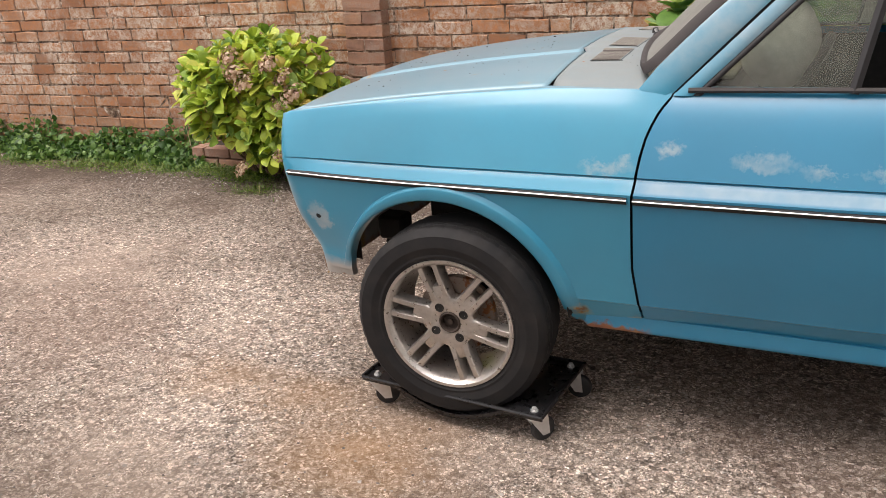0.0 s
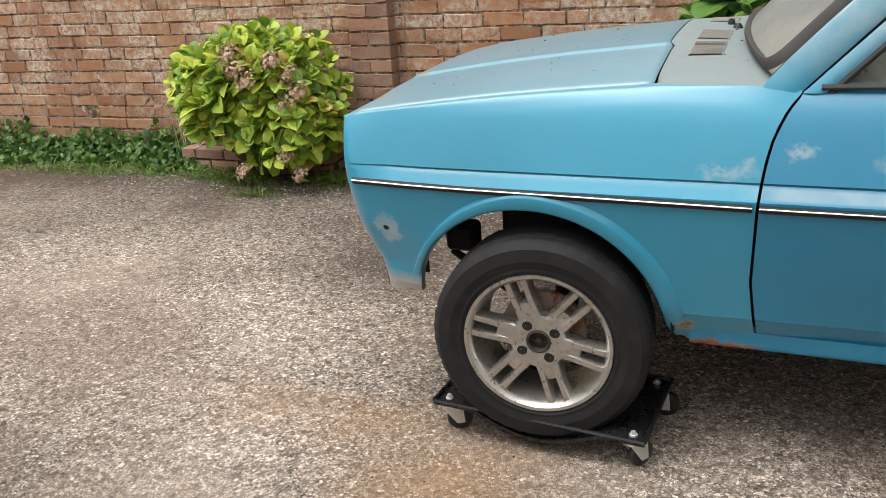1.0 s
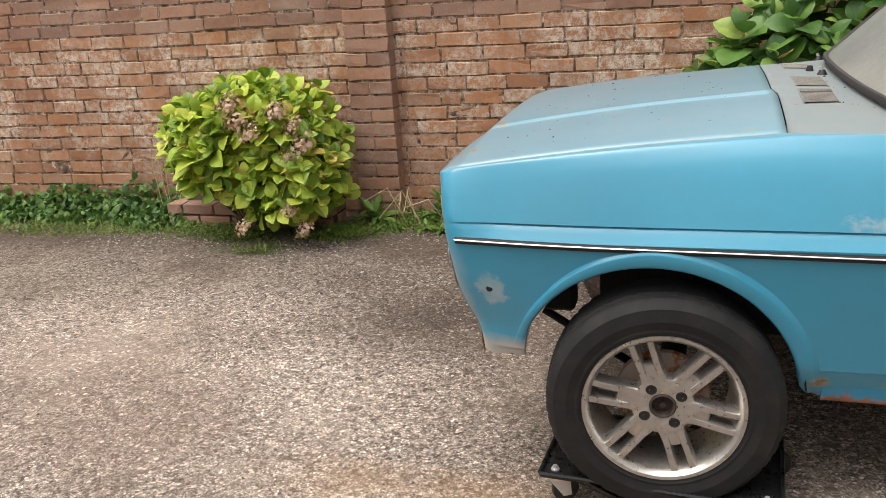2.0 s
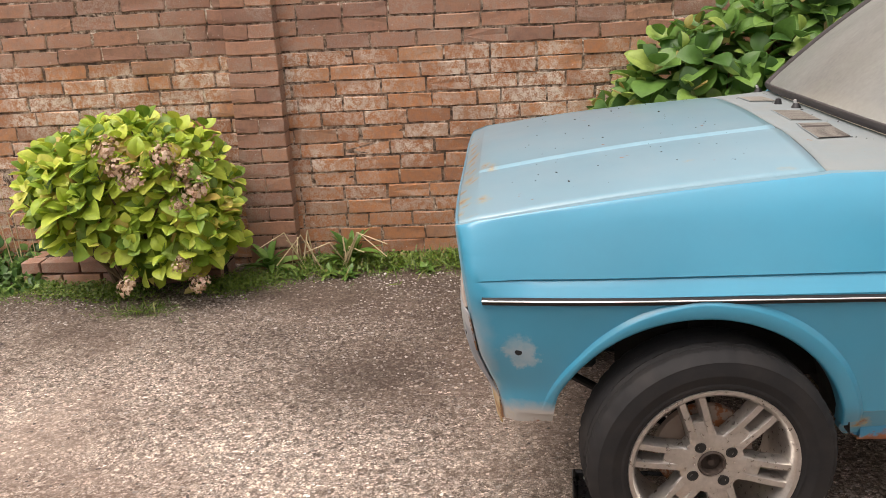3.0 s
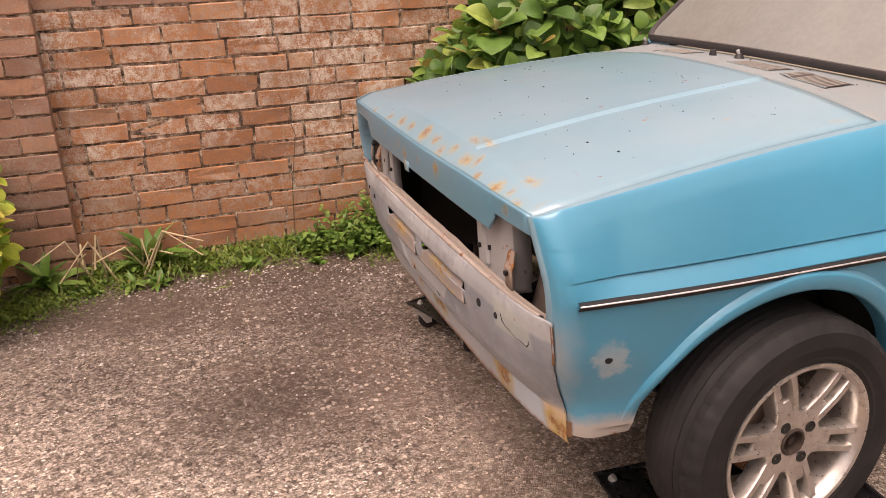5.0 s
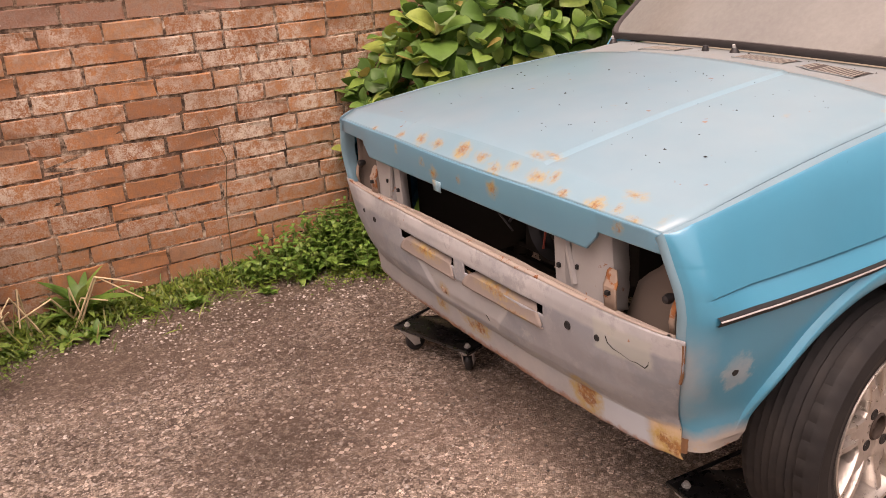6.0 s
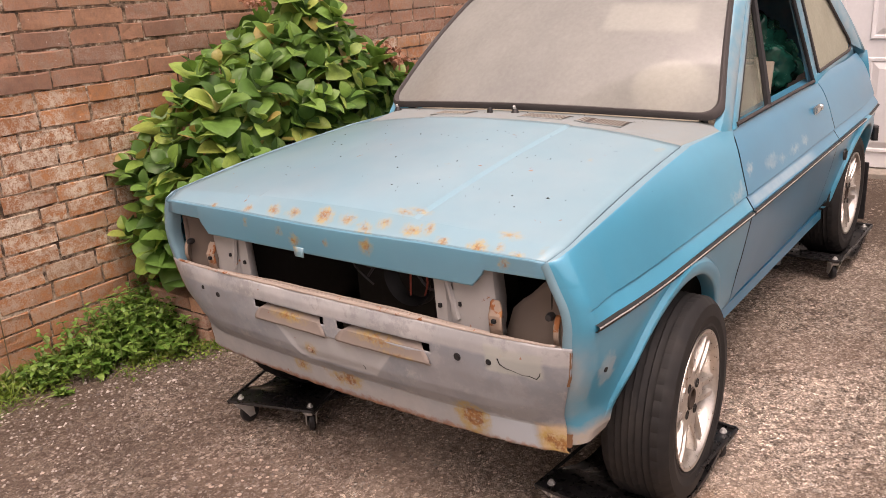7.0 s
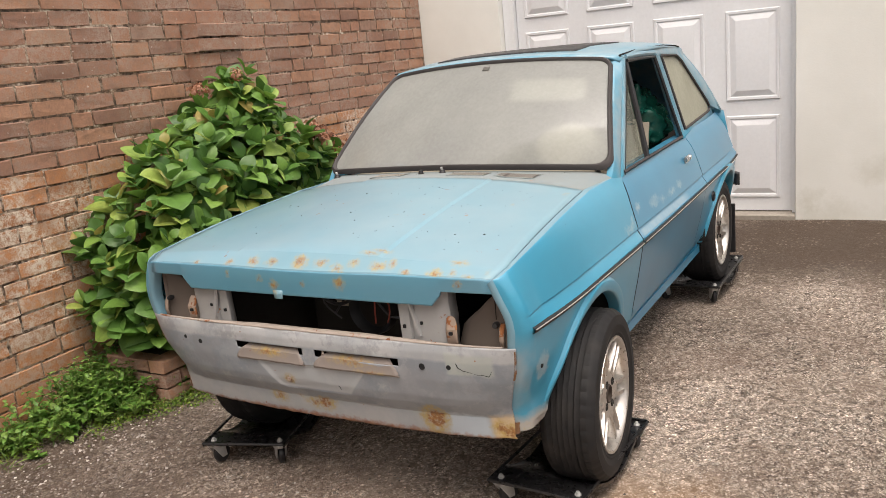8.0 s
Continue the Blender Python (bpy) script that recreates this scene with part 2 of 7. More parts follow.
m_bonnet = paint("chalky_blue_paint", (0.090, 0.285, 0.385), 0.36, 0.42, dust_colour=(0.335, 0.40, 0.425), freckles=0.02, coat=0.9, upright=0.55,
                 rust=((-1.565, 0.20, 0.94, 0.008, 1.0, 1.5), (-1.56, 0.005, 0.95, 0.013, 1.0, 1.3), (-1.56, -0.08, 0.95, 0.007, 1.0, 2.0), (-1.575, -0.15, 0.945, 0.009, 1.0, 1.6), (-1.555, -0.205, 0.95, 0.006, 1.0, 1.6), (-1.56, -0.30, 0.945, 0.009, 1.0, 1.9), (-1.515, -0.245, 0.962, 0.007, 1.0, 2.4), (-1.495, -0.275, 0.962, 0.007, 1.0, 2.4), (-1.59, -0.165, 0.90, 0.011, 1.0, 1.1), (-1.572, -0.50, 0.925, 0.012, 1.0, 1.2), (-1.56, -0.555, 0.92, 0.007, 1.2, 1.0), (-1.515, -0.555, 0.935, 0.009, 1.0, 1.9), (-1.575, -0.605, 0.915, 0.007, 1.0, 1.4), (-1.54, -0.66, 0.91, 0.006, 2.0, 1.0), (-1.59, 0.10, 0.87, 0.008, 1.0, 1.2), (-1.59, 0.16, 0.89, 0.004, 1.0, 1.0), (-1.58, 0.45, 0.925, 0.007), (-0.80, -0.62, 0.995, 0.006, 2.0, 1.0), (-1.565, 0.12, 0.945, 0.006, 1.0, 2.2), (-1.57, 0.30, 0.935, 0.006, 1.0, 1.4), (-1.575, -0.40, 0.935, 0.006, 1.0, 1.6), (-1.55, -0.345, 0.95, 0.006, 1.6, 1.0), (-1.0, -0.50, 1.0, 0.004, 1.6, 1.0), (-1.2, -0.15, 1.0, 0.004, 1.0, 1.6)))
m_wingtop = paint("chalky_wing_paint", (0.10, 0.255, 0.335), 0.40, 0.5, 0.06, (0.29, 0.34, 0.36), freckles=0.03)
# base taken darker to put the undercut middle's shade into the grey
m_grey = paint("grey_primer", (0.195, 0.228, 0.262), 0.22, 0.55, 0.0, (0.33, 0.335, 0.34), extra=valance_extra, freckles=0.015,
               rust=((-1.53, -0.425, 0.445, 0.036, 1.0, 0.85), (-1.52, 0.03, 0.440, 0.014, 1.0, 2.4), (-1.53, 0.000, 0.444, 0.018, 1.0, 1.3), (-1.52, 0.20, 0.450, 0.017, 1.0, 1.3), (-1.49, -0.665, 0.415, 0.020), (-1.50, -0.640, 0.430, 0.018), (-1.585, 0.104, 0.536, 0.013), (-1.54, 0.10, 0.46, 0.005), (-1.57, -0.53, 0.672, 0.004), (-1.57, -0.555, 0.67, 0.004)))
m_lamp = paint("pinkish_primer", (0.36, 0.37, 0.375), 0.5, 0.6, 0.08, (0.27, 0.265, 0.26), freckles=0.03)
m_scab = paint("flaking_rust", (0.15, 0.065, 0.03), 0.4, 0.9, 0.12, (0.30, 0.18, 0.09))
m_bluegrey = paint("scuffed_blue_grey_paint", (0.10, 0.28, 0.38), 0.35, 0.5, 0.0, (0.33, 0.40, 0.43))
m_rail = paint("tan_dusty_steel", (0.38, 0.335, 0.305), 0.5, 0.7, 0.16, (0.31, 0.245, 0.195), freckles=0.05)
m_louvre = paint("dusty_louvre_steel", (0.235, 0.205, 0.19), 0.45, 0.75, 0.04, (0.20, 0.165, 0.14), freckles=0.05, rust=((-1.59, -0.17, 0.634, 0.008, 1.0, 5.0), (-1.59, 0.16, 0.634, 0.008, 1.0, 4.6), (-1.60, -0.25, 0.602, 0.004, 1.0, 6.0)))
m_dust = paint("dusty_brown_steel", (0.155, 0.122, 0.10), 0.5, 0.85, 0.05, (0.20, 0.165, 0.14))
m_scuttle = paint("dusty_grey_paint", (0.14, 0.215, 0.25), 0.56, 0.7, 0.05, (0.31, 0.285, 0.25), freckles=0.03)
m_rusty = paint("rusted_steel", (0.30, 0.22, 0.17), 0.4, 0.85, 0.22, (0.36, 0.30, 0.25))
m_black = plain("black_plastic", (0.018, 0.018, 0.02), 0.45)
# near-black: underbody colour, also stands in for shade in bays and recesses
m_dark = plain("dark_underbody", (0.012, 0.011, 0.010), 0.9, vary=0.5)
m_rubber = plain("weathered_rubber", (0.048, 0.043, 0.043), 0.75, grain=90)
# near-black: puts the shade of gaps and holes into colour; also black seals
m_gap = plain("dark_shut_line", (0.006, 0.007, 0.008), 0.9, vary=0.2)
m_chrome = plain("dull_chrome", (0.58, 0.58, 0.58), 0.28, 1.0, relief=0.02, vary=0.15)
m_bright = plain("bright_trim_metal", (0.74, 0.74, 0.73), 0.34, 0.85, vary=0.05, relief=0.0)
m_zinc = plain("zinc_steel", (0.66, 0.66, 0.65), 0.36, 0.6, vary=0.2)
m_cream = plain("cream_vinyl", (0.42, 0.37, 0.30), 0.75, vary=0.15)
m_interior = plain("brown_trim", (0.06, 0.05, 0.045), 0.8)
m_white = plain("white_garage_paint", (0.72, 0.73, 0.75), 0.4, vary=0.05, relief=0.03)
def render_coat():
    m, nt, b = mat("stained_cream_render")
    c = coords(nt)
    wide, fine = noise_at(nt, c, 1.1, 5, 0.6), noise_at(nt, c, 70.0, 3)
    col = mix(nt, ramp(nt, wide, [(0.35, 0.0), (0.7, 1.0)]), (0.68, 0.68, 0.64), (0.77, 0.77, 0.735))
    dirt = spots(nt, c, ((2.9, 1.55, 0.10, 0.05, 1.0, 3.0), (2.9, 1.25, 0.45, 0.04, 1.0, 1.2), (2.9, 0.9, 0.10, 0.05, 1.0, 4.0), (2.9, 1.68, 0.2, 0.06, 1.0, 0.6)), 0.22, 0.10, 5.0)
    col = mix(nt, calc(nt, "MULTIPLY", dirt, 0.5), col, (0.42, 0.40, 0.31))
    link(nt, col, b.inputs["Base Color"])
    b.inputs["Roughness"].default_value = 0.9
    bump(nt, b, calc(nt, "ADD", fine, wide), 0.25, 0.004)
    return m


m_render = render_coat()
# dark brown for the added unseen walls that block low sky light
m_blocker = plain("dark_blocker_brown", (0.07, 0.055, 0.042), 0.85, vary=0.4, grain=30)
m_concrete = plain("concrete", (0.30, 0.27, 0.23), 0.9, vary=0.3)


DAMP = ((-1.98, 3.20, 0.0, 0.26, 1.4, 1.0), (-1.70, 3.75, 0.0, 0.20, 1.4, 1.2), (-1.75, 4.2, 0.0, 0.20, 4.0, 1.0), (-3.2, 4.0, 0.0, 0.14, 4.0, 1.2), (-2.42, 3.62, 0.0, 0.10, 1.6, 1.2), (-1.9, 3.8, 0.0, 0.12, 1.8, 0.9), (-1.2, 4.0, 0.0, 0.2, 1.5, 1.2), (2.25, 1.0, 0.06, 0.85, 1.0, 2.4), (1.0, 1.75, 0.05, 0.10, 2.5, 1.0), (1.7, 2.0, 0.06, 0.22, 1.6, 1.2), (1.75, 1.1, 0.06, 0.26, 1.5, 1.6))
PALE = ((-2.55, 2.25, 0.0, 0.62, 1.5, 1.0), (-3.5, 2.7, 0.0, 0.4, 1.6, 1.2), (-2.9, 3.1, 0.0, 0.2, 1.6, 1.0), (-1.5, 2.95, 0.0, 0.22, 0.9, 1.6), (1.2, 1.45, 0.05, 0.09, 2.0, 3.0), (-1.9, 1.75, 0.0, 0.3, 1.5, 1.0), (-0.30, 1.85, 0.0, 0.16, 2.4, 1.0), (-1.38, 2.88, 0.0, 0.26, 0.9, 1.3))
TAN = ((-1.2, 1.72, 0.0, 0.14, 1.3, 1.2), (-1.5, 1.92, 0.0, 0.06, 2.0, 1.0), (-1.85, 1.94, 0.0, 0.03, 2.0, 1.0))

SOIL = ((2.35, 1.3, 0.08, 0.62, 1.0, 1.5), (1.75, 0.7, 0.07, 0.35, 1.2, 1.6), (1.7, 1.75, 0.06, 0.22, 1.4, 1.0), (-1.6, 4.35, 0.0, 0.18, 4.5, 1.0), (-2.1, 4.15, 0.0, 0.10, 4.0, 1.0), (-4.6, 4.05, 0.0, 0.10, 6.0, 1.0))


def gravel():
    m, nt, b = mat("worn_aggregate_tarmac")
    c = coords(nt)

    def chips(scale, stops):
        cell = node(nt, "ShaderNodeTexVoronoi", Scale=scale)
        edge = node(nt, "ShaderNodeTexVoronoi", Scale=scale)
        edge.feature = "DISTANCE_TO_EDGE"
        link(nt, c, cell.inputs["Vector"])
        link(nt, c, edge.inputs["Vector"])
        sep = nt.nodes.new("ShaderNodeSeparateColor")
        link(nt, cell.outputs["Color"], sep.inputs[0])
        col = ramp(nt, sep.outputs[0], stops)
        joint = ramp(nt, edge.outputs["Distance"], [(0.02, 0.32), (0.12, 1.0)])
        return mix(nt, 1.0, col, joint, "MULTIPLY"), edge.outputs["Distance"], sep.outputs[1]

    small, e1, h1 = chips(160.0, [(0.0, (0.11, 0.088, 0.075)), (0.3, (0.29, 0.243, 0.208)), (0.65, (0.47, 0.405, 0.36)), (0.9, (0.66, 0.60, 0.55)), (1.0, (0.85, 0.82, 0.78))])
    large = chips(88.0, [(0.0, (0.11, 0.088, 0.075)), (0.4, (0.30, 0.25, 0.215)), (0.75, (0.50, 0.435, 0.39)), (0.95, (0.70, 0.64, 0.59)), (1.0, (0.85, 0.82, 0.78))])[0]
    pick = ramp(nt, noise_at(nt, c, 16.0, 5), [(0.46, 0.0), (0.56, 1.0)])
    col = mix(nt, pick, small, large)
    grit = noise_at(nt, c, 420.0, 2)
    col = mix(nt, 1.0, col, ramp(nt, grit, [(0.3, 0.72), (0.7, 1.25)]), "MULTIPLY")
    mottle = noise_at(nt, c, 27.0, 5, 0.72)
    col = mix(nt, 1.0, col, ramp(nt, mottle, [(0.36, 0.50), (0.50, 0.98), (0.64, 1.38)]), "MULTIPLY")
    # worn dusty areas, dirt and damp
    sand = noise_at(nt, c, 1.3, 6, 0.6)
    col = mix(nt, ramp(nt, sand, [(0.48, 0.0), (0.66, 0.42)]), col, (0.42, 0.35, 0.30))
    stain = noise_at(nt, c, 0.8, 7, 0.68)
    col = mix(nt, ramp(nt, stain, [(0.47, 0.0), (0.60, 0.5)]), col, (0.15, 0.105, 0.085))
    damp = spots(nt, c, DAMP, 0.20, 0.30, 5.0)
    # dirt fills the joints where it is damp, and pale pebbles stand out of it
    wall_side = band(nt, calc(nt, "ADD", xyz(nt, c)[1], calc(nt, "MULTIPLY", calc(nt, "SUBTRACT", stain, 0.5), 2.2)), 3.75, 9.0, 0.32)
    dirt = calc(nt, "MAXIMUM", damp, calc(nt, "MULTIPLY", wall_side, 0.6))
    col = mix(nt, calc(nt, "MULTIPLY", dirt, 0.80), col, (0.060, 0.046, 0.038))
    peb = node(nt, "ShaderNodeTexVoronoi", Scale=52.0)
    link(nt, c, peb.inputs["Vector"])
    sp = nt.nodes.new("ShaderNodeSeparateColor")
    link(nt, peb.outputs["Color"], sp.inputs[0])
    size = calc(nt, "MULTIPLY", sp.outputs[1], 0.30)
    stone = ramp(nt, calc(nt, "SUBTRACT", calc(nt, "ADD", size, 0.22), peb.outputs["Distance"]), [(0.0, 0.0), (0.05, 1.0)])
    spread = ramp(nt, noise_at(nt, c, 2.6, 5, 0.65), [(0.40, 0.10), (0.60, 1.0)])
    some = ramp(nt, calc(nt, "ADD", sp.outputs[0], calc(nt, "MULTIPLY", dirt, 0.14)), [(0.66, 0.0), (0.69, 1.0)])
    stone = calc(nt, "MULTIPLY", calc(nt, "MULTIPLY", stone, some), spread)
    col = mix(nt, calc(nt, "MULTIPLY", stone, 0.85), col, ramp(nt, sp.outputs[2], [(0.0, (0.26, 0.215, 0.18)), (0.5, (0.42, 0.36, 0.315)), (1.0, (0.66, 0.60, 0.55))]))
    pale = spots(nt, c, PALE, 0.25, 0.22, 3.0)
    col = mix(nt, calc(nt, "MULTIPLY", pale, 0.8), col, mix(nt, 1.0, col, (1.75, 1.78, 1.82), "MULTIPLY"))
    tan = spots(nt, c, TAN, 0.22, 0.16, 3.5)
    col = mix(nt, calc(nt, "MULTIPLY", tan, 0.60), col, (0.50, 0.31, 0.17))
    soil = spots(nt, c, SOIL, 0.30, 0.16, 4.0)
    col = mix(nt, calc(nt, "MULTIPLY", soil, 0.66), col, mix(nt, sand, (0.075, 0.055, 0.042), (0.13, 0.10, 0.078)))
    col = mix(nt, 1.0, col, (1.12, 1.065, 1.0), "MULTIPLY")
    link(nt, col, b.inputs["Base Color"])
    b.inputs["Roughness"].default_value = 0.9
    b.inputs["Specular IOR Level"].default_value = 0.25
    top = calc(nt, "ADD", calc(nt, "MULTIPLY", h1, 0.5), calc(nt, "MINIMUM", calc(nt, "MULTIPLY", e1, 3.0), 0.8))
    bump(nt, b, top, 0.9, 0.006)
    return m


def brick_mat(name, dark, per_island):
    m, nt, b = mat(name)
    geo = nt.nodes.new("ShaderNodeNewGeometry")
    pos = geo.outputs["Position"]
    rnd = geo.outputs["Random Per Island"] if per_island else nt.nodes.new("ShaderNodeObjectInfo").outputs["Random"]
    fine, mid, wide = noise_at(nt, pos, 150.0, 3, 0.7), noise_at(nt, pos, 30.0, 7, 0.75), noise_at(nt, pos, 1.3, 4)
    if dark:
        base = ramp(nt, rnd, [(0.0, (0.26, 0.140, 0.098)), (0.35, (0.335, 0.178, 0.12)), (0.7, (0.39, 0.202, 0.128)), (0.9, (0.44, 0.235, 0.145)), (1.0, (0.32, 0.20, 0.147))])
    else:
        base = ramp(nt, rnd, [(0.0, (0.35, 0.150, 0.070)), (0.35, (0.43, 0.190, 0.085)), (0.7, (0.50, 0.222, 0.098)), (0.9, (0.48, 0.245, 0.125)), (1.0, (0.33, 0.175, 0.105))])
    # soot in blotches, then a speckled lime bloom that comes and goes over the wall
    col = mix(nt, ramp(nt, mid, [(0.38, 0.0), (0.68, 0.6)]), base, (0.13, 0.075, 0.058))
    own = calc(nt, "FRACT", calc(nt, "MULTIPLY", rnd, 7.31), 0.0)
    zone = ramp(nt, calc(nt, "ADD", calc(nt, "MULTIPLY", calc(nt, "ADD", wide, noise_at(nt, pos, 4.2, 5, 0.6)), 0.5), calc(nt, "MULTIPLY", calc(nt, "SUBTRACT", own, 0.5), 0.10)), [(0.42, 0.08), (0.56, 1.0)])
    grain = ramp(nt, calc(nt, "ADD", calc(nt, "MULTIPLY", mid, 0.65), calc(nt, "MULTIPLY", fine, 0.35)), [(0.44, 0.0), (0.56, 1.0)])
    bloom = calc(nt, "MULTIPLY", zone, grain)
    if not dark:
        z = xyz(nt, pos)[2]
        bloom = calc(nt, "MULTIPLY", bloom, calc(nt, "ADD", calc(nt, "MULTIPLY", band(nt, z, 0.42, 1.25, 0.18), 0.65), 0.35))
    col = mix(nt, calc(nt, "MULTIPLY", bloom, 0.25 if dark else 0.92), col, (0.70, 0.61, 0.51))
    fleck = ramp(nt, noise_at(nt, pos, 55.0, 3, 0.6), [(0.70, 0.0), (0.73, 1.0)])
    col = mix(nt, calc(nt, "MULTIPLY", fleck, 0.7), col, (0.66, 0.60, 0.53))
    link(nt, col, b.inputs["Base Color"])
    b.inputs["Roughness"].default_value = 0.9
    bump(nt, b, calc(nt, "ADD", calc(nt, "MULTIPLY", fine, 0.6), mid), 0.75, 0.005)
    return m


m_gravel = gravel()
m_brick = brick_mat("weathered_red_brick", False, False)
m_brick_dark = brick_mat("dark_brown_brick", True, False)
m_brick_far = brick_mat("weathered_red_brick_joined", False, True)
m_brick_dark_far = brick_mat("dark_brown_brick_joined", True, True)


def mortar():
    m, nt, b = mat("flecked_old_mortar")
    pos = nt.nodes.new("ShaderNodeNewGeometry").outputs["Position"]
    mid, fine, wide = noise_at(nt, pos, 17.0, 6, 0.7), noise_at(nt, pos, 90.0, 3), noise_at(nt, pos, 1.3, 4)
    col = ramp(nt, mid, [(0.38, (0.05, 0.032, 0.022)), (0.49, (0.15, 0.092, 0.06)), (0.57, (0.31, 0.215, 0.15)), (0.65, (0.66, 0.58, 0.49))])
    lime = calc(nt, "MULTIPLY", ramp(nt, calc(nt, "MULTIPLY", calc(nt, "ADD", wide, noise_at(nt, pos, 4.2, 5, 0.6)), 0.5), [(0.44, 0.0), (0.58, 0.8)]), ramp(nt, noise_at(nt, pos, 34.0, 5, 0.7), [(0.42, 0.0), (0.58, 1.0)]))
    col = mix(nt, lime, col, (0.58, 0.48, 0.385))
    link(nt, mix(nt, ramp(nt, fine, [(0.45, 0.0), (0.7, 0.45)]), col, (0.08, 0.055, 0.042)), b.inputs["Base Color"])
    b.inputs["Roughness"].default_value = 0.95
    bump(nt, b, calc(nt, "ADD", mid, fine), 0.8, 0.008)
    return m


m_mortar = mortar()


def dirty_glass(name, cover, tint, shine=0.4):
    """Glass under a film of dust: part see-through, part matt."""
    m, nt, b = mat(name)
    c = coords(nt)
    film = ramp(nt, calc(nt, "ADD", calc(nt, "MULTIPLY", noise_at(nt, c, 2.5, 5), 0.7), calc(nt, "MULTIPLY", noise_at(nt, c, 60, 4), 0.3)), [(0.3, max(0, cover - 0.16)), (0.7, min(1, cover + 0.14))])
    out = nt.nodes["Material Output"]
    clear = nt.nodes.new("ShaderNodeBsdfTransparent")
    clear.inputs[0].default_value = (0.8, 0.86, 0.83, 1)
    gloss = node(nt, "ShaderNodeBsdfGlossy", Roughness=0.2)
    fres = node(nt, "ShaderNodeFresnel", IOR=1.5)
    pane = nt.nodes.new("ShaderNodeMixShader")
    link(nt, calc(nt, "MULTIPLY", fres.outputs[0], shine), pane.inputs[0])
    link(nt, clear.outputs[0], pane.inputs[1])
    link(nt, gloss.outputs[0], pane.inputs[2])
    b.inputs["Base Color"].default_value = (*tint, 1)
    b.inputs["Roughness"].default_value = 0.95
    b.inputs["Specular IOR Level"].default_value = 0.1
    final = nt.nodes.new("ShaderNodeMixShader")
    link(nt, film, final.inputs[0])
    link(nt, pane.outputs[0], final.inputs[1])
    link(nt, b.outputs[0], final.inputs[2])
    link(nt, final.outputs[0], out.inputs["Surface"])
    return m


m_screen = dirty_glass("dust_covered_windscreen_glass", 0.64, (0.275, 0.284, 0.265))
m_sideglass = dirty_glass("dusty_side_glass", 0.19, (0.30, 0.29, 0.25))
m_qglass = dirty_glass("dust_covered_quarter_glass", 0.75, (0.38, 0.38, 0.31))


# ---------------------------------------------------------------- mesh helpers
def mesh(name, verts, faces, material, smooth=30, merge=False):
    me = bpy.data.meshes.new(name)
    if merge:
        bm = bmesh.new()
        vs = [bm.verts.new(v) for v in verts]
        for f in faces:
            if len(set(f)) > 2:
                try:
                    bm.faces.new([vs[i] for i in f])
                except ValueError:
                    pass
        bmesh.ops.remove_doubles(bm, verts=bm.verts, dist=0.0004)
        bmesh.ops.dissolve_degenerate(bm, dist=0.0004, edges=bm.edges)
        bm.to_mesh(me)
        bm.free()
    else:
        me.from_pydata([tuple(v) for v in verts], [], faces)
    me.materials.append(material)
    if smooth:
        me.shade_smooth()
        me.set_sharp_from_angle(angle=radians(smooth))
    return me


def child(name, me, parent, label="", at=None):
    ob = new(name, me)
    if parent:
        ob.parent = parent
    if at is not None:
        ob.matrix_basis = at
    if label:
        ob["label"] = label
    return ob


def part(name, bm, material, parent, label="", smooth=30, at=None):
    me = bpy.data.meshes.new(name)
    bm.normal_update()
    bm.to_mesh(me)
    bm.free()
    me.materials.append(material)
    if smooth:
        me.shade_smooth()
        me.set_sharp_from_angle(angle=radians(smooth))
    return child(name, me, parent, label, at)


def sheet(name, rows, material, parent, label="", thick=0.0, smooth=30, closed=False, skip=None, flip=False):
    """A surface through rows of points, with thickness behind it."""
    n, k = len(rows), len(rows[0])
    verts = [p for r in rows for p in r]
    faces = []
    for i in range(n - 1):
        for j in range(k if closed else k - 1):
            if skip and skip(i, j):
                continue
            a, b_ = i * k + j, i * k + (j + 1) % k
            f = (a, b_, b_ + k, a + k)
            faces.append(f[::-1] if flip else f)
    ob = child(name, mesh(name, verts, faces, material, smooth, True), parent, label)
    if thick:
        s = ob.modifiers.new("thickness", "SOLIDIFY")
        s.thickness, s.offset = thick, -1.0
    return ob


def box_bm(x0, x1, y0, y1, z0, z1, bevel=0.0, segs=1):
    bm = bmesh.new()
    bmesh.ops.create_cube(bm, size=1.0)
    for v in bm.verts:
        v.co = ((x0, x1)[v.co.x > 0], (y0, y1)[v.co.y > 0], (z0, z1)[v.co.z > 0])
    if bevel:
        bmesh.ops.bevel(bm, geom=bm.edges[:], offset=bevel, segments=segs, affect="EDGES")
    return bm


def lathe_bm(profile, steps=48, axis="y", centre=(0, 0, 0)):
    """Turns (radius, along) pairs round an axis."""
    bm = bmesh.new()
    rings = []
    for r, a in profile:
        ring = []
        for i in range(steps):
            t = 2 * math.pi * i / steps
            p = {"y": (r * math.cos(t), a, r * math.sin(t)), "z": (r * math.cos(t), r * math.sin(t), a), "x": (a, r * math.cos(t), r * math.sin(t))}[axis]
            ring.append(bm.verts.new(Vector(p) + Vector(centre)))
        rings.append(ring)
    for a, b_ in zip(rings, rings[1:]):
        for i in range(steps):
            j = (i + 1) % steps
            bm.faces.new((a[i], a[j], b_[j], b_[i]))
    bmesh.ops.recalc_face_normals(bm, faces=bm.faces)
    return bm


